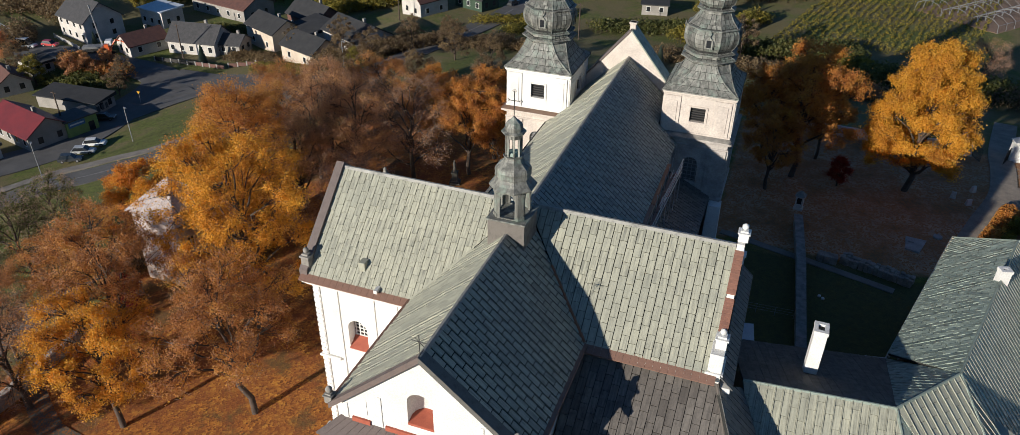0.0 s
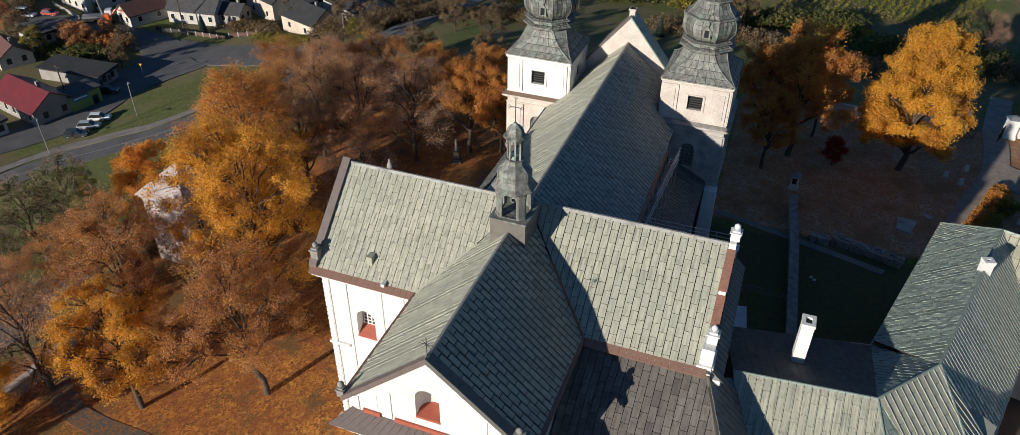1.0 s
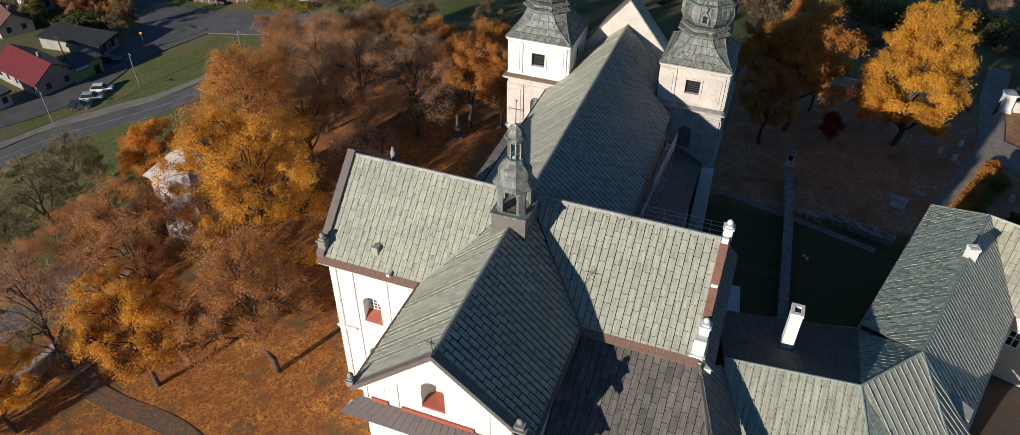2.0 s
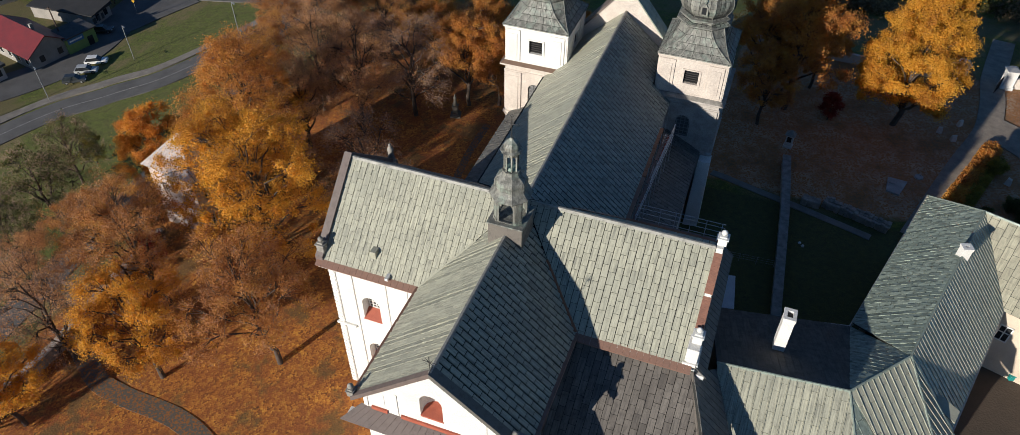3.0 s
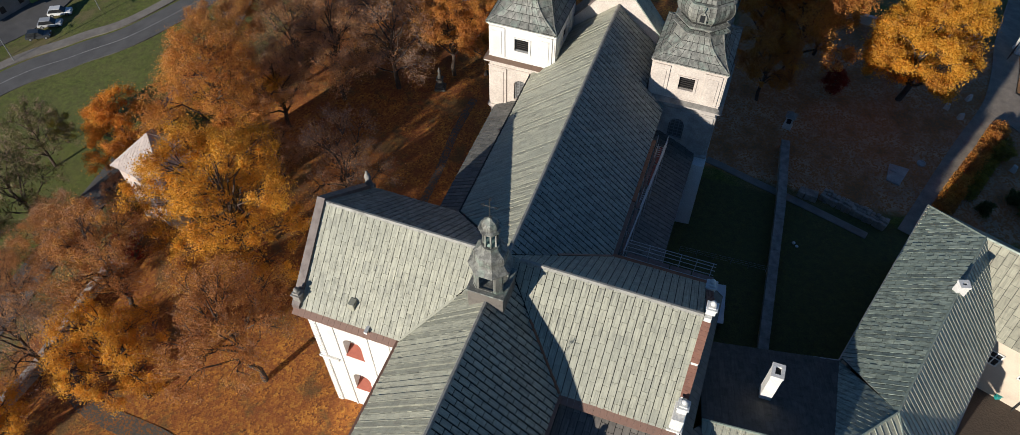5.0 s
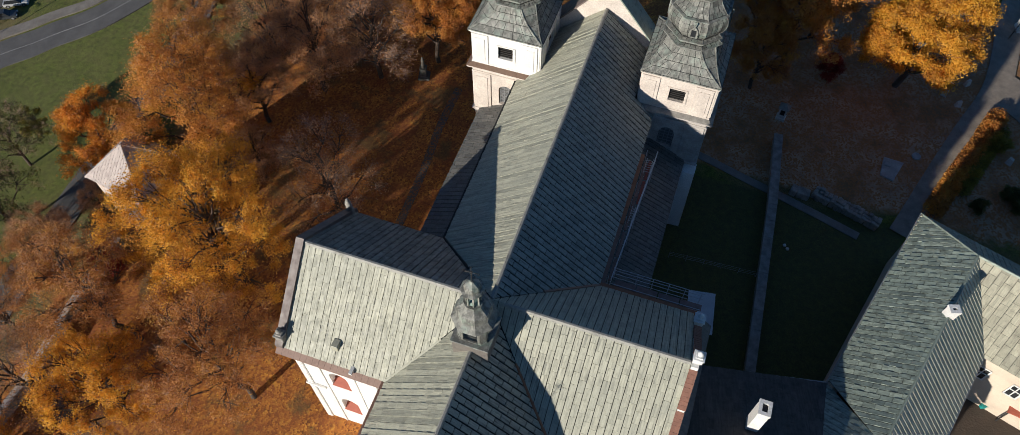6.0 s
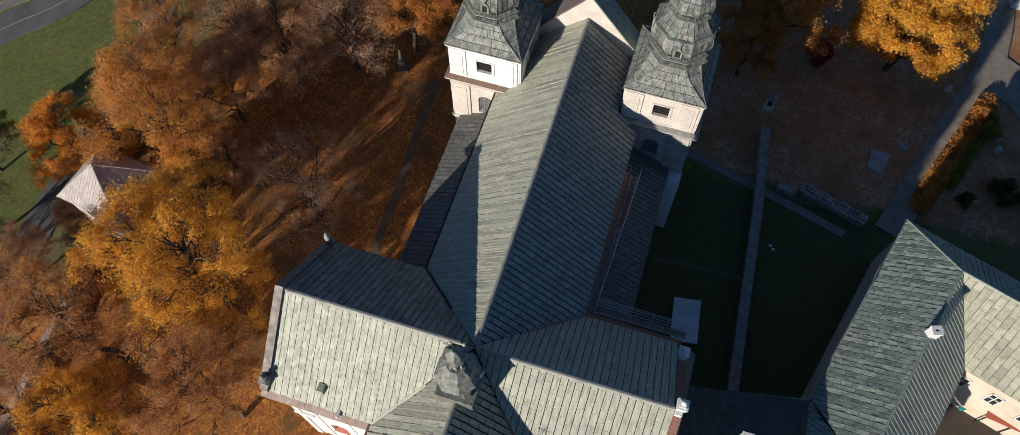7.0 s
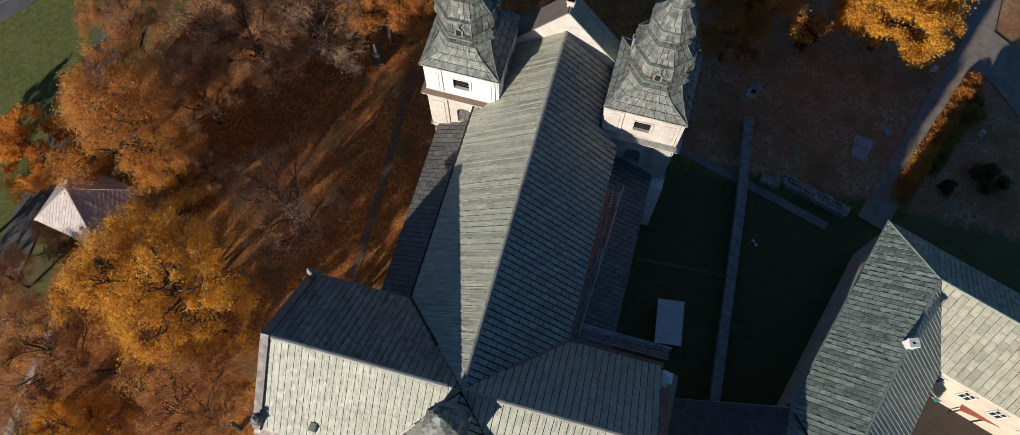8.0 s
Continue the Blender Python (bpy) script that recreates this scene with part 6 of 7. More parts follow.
part("pedestal", boxes((-0.42, 0.42, -0.42, 0.42, 0.6, 1.75), (-0.52, 0.52, -0.52, 0.52, 1.75, 1.92), bevel=0.03), M_DARKSTONE, monument)
bm = bmesh.new()
lathe(bm, [(0.3, 1.9), (0.3, 2.1), (0.24, 2.5), (0.2, 2.95), (0.25, 3.25), (0.2, 3.45), (0.09, 3.55), (0.13, 3.72), (0.1, 3.86), (0.02, 3.92)], 9)
part("figure", bm, M_DARKSTONE, monument, smooth=True)

# wire fence across the garden
fence = thing("wire_fence", "thin wire fence across the shaded garden", "fence")
for i in range(6):
    x = 13.8 + i * 2.05
    bm = bmesh.new()
    tube(bm, [(x, 22.9 + 0.12 * i, -0.3), (x, 22.9 + 0.12 * i, 1.25)], 0.03, 5)
    part("fence_post", bm, M_STEEL, fence)
for z in (0.5, 0.85, 1.2):
    bm = bmesh.new()
    tube(bm, [(13.8, 22.9, z), (24.05, 23.5, z)], 0.012, 4)
    part("wire", bm, M_STEEL, fence)
for x, y in ((26.7, 29.0), (27.1, 28.6)):
    st = thing("white_stone", "small pale stone on the dark lawn", "stone", "lawn stones", at=(x, y, 0.05))
    bm = bmesh.new()
    lathe(bm, [(0.14, -0.1), (0.2, 0.05), (0.16, 0.16), (0.05, 0.2)], 7)
    part("stone", bm, M_WHITEPAINT, st)

# gate: two white piers with iron leaves standing open
def gate_pier(x, y, turn):
    t = thing("gate_pier", "white plastered gate pier with a moulded cap", "gate pier", "gate piers", at=on_ground(x, y), turn=turn)
    part("shaft", boxes((-0.8, 0.8, -0.8, 0.8, -0.4, 3.0), (-0.92, 0.92, -0.92, 0.92, -0.4, 0.5), bevel=0.04), M_WHITE, t)
    part("cap", boxes((-1.0, 1.0, -1.0, 1.0, 3.0, 3.25), bevel=0.06), M_WHITE, t)
    bm = bmesh.new()
    hull_prism(bm, [(-0.95, -0.95, 3.25), (0.95, -0.95, 3.25), (0.95, 0.95, 3.25), (-0.95, 0.95, 3.25)], [(-0.3, -0.3, 3.75), (0.3, -0.3, 3.75), (0.3, 0.3, 3.75), (-0.3, 0.3, 3.75)])
    part("cap_roof", bm, M_STEEL, t)


def gate_leaf(x, y, turn, width=2.3):
    t = thing("gate_leaf", "black iron gate leaf standing open", "gate", "gate leaves", at=on_ground(x, y), turn=turn)
    part("frame", boxes((0, width, -0.03, 0.03, 0.15, 0.22), (0, width, -0.03, 0.03, 2.1, 2.17), (0, 0.06, -0.03, 0.03, 0.22, 2.1), (width - 0.06, width, -0.03, 0.03, 0.22, 2.1)), M_IRON, t)
    for i in range(12):
        part("bar", boxes((0.15 + i * 0.17, 0.18 + i * 0.17, -0.015, 0.015, 0.22, 2.35)), M_IRON, t)


gate_pier(47.3, 77.2, 8)
gate_pier(54.4, 77.6, 8)
gate_leaf(48.3, 76.4, -70)
gate_leaf(53.4, 76.8, -115)
gw = thing("park_wall", "white plastered boundary wall beside the gate", "wall")
for a, b in (((55.4, 77.9), (70, 80)), ((46.3, 77.1), (36, 76)), ((36, 76), (14, 78))):
    d = Vector((b[0] - a[0], b[1] - a[1], 0))
    s = Vector((d.y, -d.x, 0)).normalized() * 0.25
    zz = min(ground_z(*a), ground_z(*b))
    bm = bmesh.new()
    A, B = Vector((*a, 0)), Vector((*b, 0))
    hull_prism(bm, [p + Vector((0, 0, zz - 0.4)) for p in (A - s, B - s, B + s, A + s)], [p + Vector((0, 0, zz + 1.9)) for p in (A - s, B - s, B + s, A + s)])
    part("wall_length", bm, M_CREAM, gw)

# clipped hedge along the drive
def leaf_mass(name, label, category, pts, radius, height, mat, count, leaf, seed, base_z=None, kind=""):
    """A run of hedge or thicket: short stems and many small leaves, ragged at the rim."""
    r = random.Random(seed)
    t = thing(name, label, category, kind=kind)
    lv, lf, sv, sf = [], [], [], []
    for i in range(count):
        f = r.random() * (len(pts) - 1)
        k = min(int(f), len(pts) - 2)
        p = Vector((*pts[k], 0)).lerp(Vector((*pts[k + 1], 0)), f - k)
        wob = 0.75 + 0.35 * noise.noise((p.x * 0.35, p.y * 0.35, seed))
        a, q = r.uniform(0, 6.283), math.sqrt(r.random())
        x, y = p.x + math.cos(a) * radius * q, p.y + math.sin(a) * radius * q
        top = height * wob * (1 - 0.45 * q * q) * (0.85 + 0.4 * noise.noise((x * 0.9, y * 0.9, seed + 3.0)))
        z = (ground_z(x, y) if base_z is None else base_z) + top * r.random() ** 0.45
        c = Vector((x, y, z))
        u = Vector((r.gauss(0, 1), r.gauss(0, 1), r.gauss(0, 0.6))).normalized()
        w = u.cross(Vector((r.gauss(0, 1), r.gauss(0, 1), r.gauss(0, 1)))).normalized()
        s = leaf * r.uniform(0.6, 1.4)
        n0 = len(lv)
        lv += [c - u * s, c + w * s * 0.6, c + u * s, c - w * s * 0.6]
        lf += [(n0, n0 + 1, n0 + 2), (n0, n0 + 2, n0 + 3)]
        if i % 60 == 0:
            g = ground_z(x, y) if base_z is None else base_z
            n0 = len(sv)
            for h, rad in ((g - 0.2, 0.06), (z, 0.025)):
                for q4 in range(4):
                    sv.append((x + rad * math.cos(q4 * 1.57), y + rad * math.sin(q4 * 1.57), h))
            sf += [(n0 + q4, n0 + (q4 + 1) % 4, n0 + 4 + (q4 + 1) % 4, n0 + 4 + q4) for q4 in range(4)]
    ob = mesh_object("foliage", lv, lf, mat, t)
    ob["kind"] = "stuff"
    ob = mesh_object("stems", sv, sf, M_BARK, t)
    ob["kind"] = "stuff"
    return t


leaf_mass("hedge", "orange and green clipped hedge along the drive", "hedge", [(43.2, 39.5), (46.0, 46.5), (48.8, 53.0), (51.0, 58.6)], 1.35, 2.0, L_ORANGE, 15000, 0.13, 3)
leaf_mass("hedge", "green inner edge of the clipped hedge", "hedge", [(46.6, 44.0), (49.0, 50.0), (51.6, 56.0)], 1.0, 1.7, L_OLIVE, 5000, 0.13, 4)
plant("shrub", 50.8, 52.8, 1.0, 0, label="bright yellow-green shrub beside the hedge")
for x, y, s in ((48.5, 42.0, 0.9), (52.0, 45.0, 1.0), (53.6, 45.6, 0.9), (53.2, 43.3, 1.0), (55.0, 44.4, 0.85)):
    plant("darkshrub", x, y, s, x * 40)
for x, y in ((46.9, 63.4), (52.4, 51.0), (44.0, 60.5), (45.8, 59.0)):
    st = thing("garden_stone", "pale upright garden statue base", "stone", "garden stones", at=on_ground(x, y), turn=x * 20)
    bm = bmesh.new()
    hull_prism(bm, [(-0.4, -0.3, -0.2), (0.4, -0.3, -0.2), (0.4, 0.3, -0.2), (-0.4, 0.3, -0.2)], [(-0.25, -0.2, 0.9), (0.3, -0.15, 0.8), (0.25, 0.2, 0.85), (-0.3, 0.15, 0.95)])
    part("stone", bm, M_CREAM, st)

# courtyard awning and clutter
awn = thing("awning", "terracotta-red lean-to awning against the convent wall", "awning", at=(53.6, 15.2, 0), turn=-9)
bm = bmesh.new()
hull_prism(bm, [(-2.7, -1.1, 2.7), (2.7, -1.1, 2.7), (2.7, 1.15, 3.3), (-2.7, 1.15, 3.3)], [(-2.7, -1.1, 2.82), (2.7, -1.1, 2.82), (2.7, 1.15, 3.42), (-2.7, 1.15, 3.42)])
part("awning_roof", bm, M_TERRA, awn)
for x in (-2.5, 0, 2.5):
    part("post", boxes((x - 0.06, x + 0.06, -1.0, -0.88, 0, 2.7)), M_IRON, awn)
bin_t = thing("crate", "turquoise plastic crate in the courtyard", "crate", at=(49.6, 15.8, 0.05), turn=20)
M_TURQ = simple("turquoise_plastic", (0.03, 0.30, 0.28), (0.04, 0.24, 0.22), 3.0, 0.4)
part("bin", boxes((-0.35, 0.35, -0.3, 0.3, 0, 0.7), (-0.4, 0.4, -0.35, 0.35, 0.62, 0.72), bevel=0.04), M_TURQ, bin_t)
pot = thing("flower_pot", "round terracotta flower pot in the courtyard", "pot", at=(50.3, 16.6, 0.05))
bm = bmesh.new()
lathe(bm, [(0.25, 0), (0.36, 0.5), (0.4, 0.55), (0.34, 0.56), (0.3, 0.4)], 12)
part("pot", bm, M_TERRA, pot)

# ---- park side ----
M_PALETILE = copper("pale_lichen_tiles", (0.60, 0.52, 0.48), (0.47, 0.40, 0.37), (0.20, 0.165, 0.15), island=True, stain=0.45)
M_PINKPLASTER = simple("faded_pinkish_plaster", (0.62, 0.53, 0.48), (0.47, 0.39, 0.35), 0.6, 0.9, 0, 0.2, 5.0)
GH = (-49.3, 10.56)
cottage = thing("gatehouse", "square two-storey gatehouse with pale plaster walls and a pyramid roof", "house", at=(*GH, ground_z(*GH)), turn=-8.3)
GX, GY, GE = 3.9, 3.45, 9.5
for k, (half_w, half_d) in enumerate(((GX, GY), (GY, GX), (GX, GY), (GY, GX))):
    m = pose(0, 0, 0, 0, 0, 90 * k) @ facing(0, -half_d, 0)
    e = half_w - (0.002 if k % 2 == 0 else 0.42)
    holes = [rect(x - 0.5, x + 0.5, z, z + 1.6) for x in (-1.7, 1.7) for z in (1.4, 5.6)]
    wall_panel("wall", m, rect(-e, e, -1.5, GE), holes, 0.4, M_PINKPLASTER, cottage)
    for x in (-1.7, 1.7):
        for z in (1.4, 5.6):
            bm = boxes((x - 0.5, x + 0.5, z, z + 1.6, -0.3, -0.26))
            bm.transform(m)
            w = part("window", bm, M_GLASS, cottage)
            bm = boxes((x - 0.5, x - 0.42, z, z + 1.6, -0.25, -0.18), (x + 0.42, x + 0.5, z, z + 1.6, -0.25, -0.18), (x - 0.04, x + 0.04, z, z + 1.6, -0.25, -0.18), (x - 0.42, x + 0.42, z + 0.9, z + 1.0, -0.25, -0.19))
            bm.transform(m)
            part("frame", bm, M_WHITEPAINT, w)
part("eaves_cornice", boxes((-GX - 0.25, GX + 0.25, -GY - 0.25, GY + 0.25, GE - 0.35, GE), bevel=0.05), M_PINKPLASTER, cottage)
ov = 0.45
ring = [(-GX - ov, -GY - ov, GE), (GX + ov, -GY - ov, GE), (GX + ov, GY + ov, GE), (-GX - ov, GY + ov, GE)]
peak = (-0.7, 0.25, GE + 3.6)
for k in range(4):
    roof_slope("roof", [ring[k], ring[(k + 1) % 4], peak], cottage, M_PALETILE, M_PALETILE, w=0.4, l=0.55, gap=0.012, gap_v=0.012, seed=71 + k, label="pale lichen-covered tiles")
    ridge_cap("hip_cap", ring[k], peak, M_PALETILE, cottage, 0.3)

old_wall = thing("park_wall", "old park wall of pale rubble with a worn coping", "wall")
line = [(-51.8, 4.5), (-51.7, -6.0), (-50.6, -15.4), (-51.0, -20.0), (-54.0, -34.0)]
for a, b in zip(line, line[1:]):
    A, B = Vector((*a, 0)), Vector((*b, 0))
    n = 6
    for i in range(n):
        p, q = A.lerp(B, i / n), A.lerp(B, (i + 0.98) / n)
        s = Vector(((B - A).y, -(B - A).x, 0)).normalized()
        g = ground_z(p.x, p.y)
        for w, z0, z1, nm in ((0.3, -0.5, 1.6, "wall_length"), (0.4, 1.6, 1.8, "coping_stone")):
            bm = bmesh.new()
            hull_prism(bm, [e + Vector((0, 0, g + z0)) for e in (p - s * w, q - s * w, q + s * w, p + s * w)], [e + Vector((0, 0, g + z1)) for e in (p - s * w, q - s * w, q + s * w, p + s * w)])
            part(nm, bm, M_CREAM if nm == "coping_stone" else M_RUBBLE, old_wall)

# ---- houses ----
M_REDROOF = simple("dark_red_sheet_roof", (0.19, 0.028, 0.03), (0.14, 0.025, 0.028), 0.6, 0.5)
M_SLATE = simple("grey_roof_tiles", (0.075, 0.072, 0.075), (0.05, 0.05, 0.052), 1.2, 0.75, 0, 0.4, 4.0)
M_BROWNTILE = simple("brown_roof_tiles", (0.16, 0.075, 0.055), (0.11, 0.055, 0.045), 1.0, 0.75, 0, 0.4, 4.0)
M_FELT = simple("black_roofing_felt", (0.026, 0.027, 0.03), (0.04, 0.04, 0.042), 0.6, 0.9)
M_PLASTERW = simple("white_house_plaster", (0.62, 0.58, 0.53), (0.48, 0.45, 0.41), 0.4, 0.9)
M_PLASTERG = simple("grey_house_plaster", (0.36, 0.33, 0.30), (0.26, 0.245, 0.22), 0.4, 0.9)
M_LIME = simple("lime_green_paint", (0.25, 0.36, 0.10), (0.20, 0.30, 0.09), 1.0, 0.7)
M_DARKGREEN = simple("dark_green_paint", (0.035, 0.07, 0.04), (0.025, 0.05, 0.03), 1.0, 0.7)
M_BLUE = simple("blue_sign_paint", (0.05, 0.16, 0.38), (0.06, 0.18, 0.34), 1.0, 0.5)


def house(label, x, y, turn, length, width, wall_h, roof_h, wall_m, roof_m, z=None, hip=0.0, windows=3, storeys=1, flat=False):
    """A house: walls, a gabled, hipped or flat roof with overhang, window rows and a chimney."""
    g = ground_z(x, y) if z is None else z
    t = thing("house", label, "house", "village houses", at=(x, y, g), turn=turn)
    L, W = length / 2, width / 2
    bm = bmesh.new()
    box(bm, -L, L, -W, W, -2.5, wall_h)
    part("wall", bm, wall_m, t)
    e = 0.45
    if flat:
        bm = bmesh.new()
        hull_prism(bm, [(-L - e, -W - e, wall_h), (L + e, -W - e, wall_h), (L + e, W + e, wall_h), (-L - e, W + e, wall_h)], [(-L - e, -W - e, wall_h + 0.25), (L + e, -W - e, wall_h + 0.25), (L + e, W + e, wall_h + 0.25 + roof_h), (-L - e, W + e, wall_h + 0.25 + roof_h)])
        part("roof", bm, roof_m, t)
    else:
        if hip == 0:
            for s in (-1, 1):
                bm = bmesh.new()
                hull_prism(bm, [(s * L, -W, wall_h), (s * L, W, wall_h), (s * L, 0, wall_h + roof_h)], [(s * (L - 0.3), -W, wall_h), (s * (L - 0.3), W, wall_h), (s * (L - 0.3), 0, wall_h + roof_h)])
                part("gable", bm, wall_m, t)
        dz = e * roof_h / W
        for s in (-1, 1):
            a, b = Vector((-L - e, s * (W + e), wall_h - dz)), Vector((L + e, s * (W + e), wall_h - dz))
            c, d = Vector((L + e - hip, 0, wall_h + roof_h)), Vector((-L - e + hip, 0, wall_h + roof_h))
            bm = bmesh.new()
            up = Vector((0, 0, 0.22))
            hull_prism(bm, [a, b, c, d], [a + up, b + up, c + up, d + up])
            part("roof_slope", bm, roof_m, t)
            if hip:
                a, b = Vector((s * (L + e), -W - e, wall_h - dz)), Vector((s * (L + e), W + e, wall_h - dz))
                c = Vector((s * (L + e - hip), 0, wall_h + roof_h))
                bm = bmesh.new()
                hull_prism(bm, [a, b, c], [a + up, b + up, c + up])
                part("roof_slope", bm, roof_m, t)
        bm = boxes((L * 0.3, L * 0.3 + 0.6, 0.3, 0.9, wall_h + roof_h * 0.4, wall_h + roof_h + 0.9))
        part("chimney", bm, M_PLASTERG, t)
    for st in range(storeys):
        zc = 1.0 + st * 2.8
        for i in range(windows):
            u = -L + (i + 0.5) * length / windows
            for s in (-1, 1):
                w = part("window", boxes((u - 0.5, u + 0.5, s * W - 0.03, s * W + 0.03, zc, zc + 1.3)), M_GLASS, t)
                part("frame", boxes((u - 0.6, u + 0.6, s * W - 0.05, s * W + 0.05, zc - 0.1, zc), (u - 0.6, u + 0.6, s * W - 0.05, s * W + 0.05, zc + 1.3, zc + 1.4), (u - 0.6, u - 0.5, s * W - 0.05, s * W + 0.05, zc, zc + 1.3), (u + 0.5, u + 0.6, s * W - 0.05, s * W + 0.05, zc, zc + 1.3)), M_WHITEPAINT, w)
        for s in (-1, 1):
            for v in (-W * 0.45, W * 0.45):
                part("window", boxes((s * L - 0.03, s * L + 0.03, v - 0.5, v + 0.5, zc, zc + 1.3)), M_GLASS, t)
    return t


h = house("long low house with a dark red metal roof", -121.5, 47.0, -13, 14.5, 8.5, 3.0, 2.7, M_PLASTERG, M_REDROOF, windows=5)
shop = thing("shop", "small lime-green shop front with a blue sign", "shop", at=(-114.6, 52.0, -14), turn=-13)
part("wall", boxes((-2.6, 2.2, -3.2, 3.2, -1, 3.4)), M_LIME, shop)
part("roof", boxes((-3.0, 2.6, -3.6, 3.6, 3.4, 3.65)), M_SLATE, shop)
part("sign", boxes((2.2, 2.3, -2.8, 0.6, 2.1, 3.2)), M_BLUE, shop, "blue and white sign board")
part("sign_bar", boxes((2.3, 2.33, -2.5, 0.3, 2.5, 2.8)), M_WHITEPAINT, shop)
part("door", boxes((2.2, 2.26, 1.2, 2.4, 0, 2.1)), M_GLASS, shop)
g = house("long garage block with a black flat roof", -124.5, 61.3, 4, 15.5, 5.5, 2.6, 0.5, M_PLASTERG, M_FELT, flat=True, windows=0)
for i, (a, b) in enumerate(((-0.2, 0.9), (1.2, 2.1), (2.4, 3.3))):
    part("painted_bar", boxes((7.75, 7.79, -2.6 + a, -2.6 + b - 0.2, 0.7, 1.9)), M_SLATE, g)
house("white two-storey house with a grey tiled roof", -157.5, 99.0, -16, 13, 10.5, 5.6, 4.2, M_PLASTERW, M_SLATE, windows=4, storeys=2)
house("small garage with a brown tiled gable roof", -136.5, 94.5, 70, 10, 6.5, 3.0, 2.2, M_PLASTERW, M_BROWNTILE, windows=2)
house("white bungalow with a grey tiled roof", -123.5, 100.5, 8, 13, 8.5, 3.4, 3.4, M_PLASTERW, M_SLATE, windows=5)
house("annex of a bungalow with a low grey roof", -114.5, 102.5, 8, 6, 6, 2.8, 1.8, M_PLASTERG, M_SLATE, windows=2)
house("pale blue house with a flat roof", -147.5, 114.0, -10, 9, 7, 4.4, 0.3, M_PLASTERW, M_BLUEROOF, flat=True, windows=3)
house("long building with a reddish sheet roof", -136, 130.0, -12, 22, 11, 3.6, 2.6, M_PLASTERG, M_BROWNTILE, windows=5)
house("old workshop with a cream gable and black roof", -108.0, 111.0, -24, 13, 9, 5.0, 2.5, M_OCHRE, M_FELT, z=-13.8, windows=2)
house("workshop with a black gable roof", -89.5, 99.5, -20, 12, 8.5, 3.6, 2.6, M_OCHRE, M_FELT, z=-11.5, windows=2)
house("large shed with a black gable roof and white walls", -80.5, 106.5, -26, 15, 10, 4.6, 2.8, M_PLASTERW, M_FELT, z=-10.2, windows=2)
house("low building with a dark felt roof", -97.0, 112.5, -24, 10, 8, 4.2, 1.2, M_PLASTERW, M_FELT, z=-12.5, flat=True, windows=3)
house("brick house with a dark tiled roof", -104.0, 124.0, -24, 14, 9, 4.2, 3.4, M_BROWNTILE, M_FELT, windows=3)
house("white cottage with a steep tiled roof", -77.5, 137.5, 65, 9.5, 8, 4.2, 4.0, M_PLASTERW, M_BROWNTILE, z=-9.2, windows=2)
house("green-painted building with a dark roof", -66.0, 147.0, -20, 10, 7, 3.4, 2.4, M_DARKGREEN, M_FELT, windows=3)
house("small garden house with a flat roof", -18.5, 160.5, 10, 7, 5, 2.8, 0.3, M_PLASTERG, M_FELT, flat=True, windows=2)
house("house with a dark red roof at the village edge", -146.0, 63.0, -25, 9, 7, 2.6, 2.4, M_OCHRE, M_BROWNTILE, windows=3)
house("low shed with a light roof", -150.0, 74.0, -20, 8, 5, 2.6, 0.4, M_PLASTERW, M_FELT, flat=True, windows=1)
house("small white kiosk beside the street", -121.0, 36.0, -13, 5, 4, 2.8, 0.3, M_PLASTERW, M_SLATE, flat=True, windows=1)


# ---- vehicles ----
def paint(name, col):
    m, nt, b = material(name)
    b.inputs["Base Color"].default_value = (*col, 1)
    b.inputs["Roughness"].default_value, b.inputs["Coat Weight"].default_value = 0.35, 0.6
    n = noise_tex(nt, world_coords(nt), 2.0, 3)
    nt.links.new(ramp(nt, n, [(0.3, (0.28,) * 3), (0.7, (0.42,) * 3)]), b.inputs["Roughness"])
    return m


M_TYRE = simple("black_rubber", (0.02, 0.02, 0.02), (0.03, 0.03, 0.03), 5.0, 0.9)


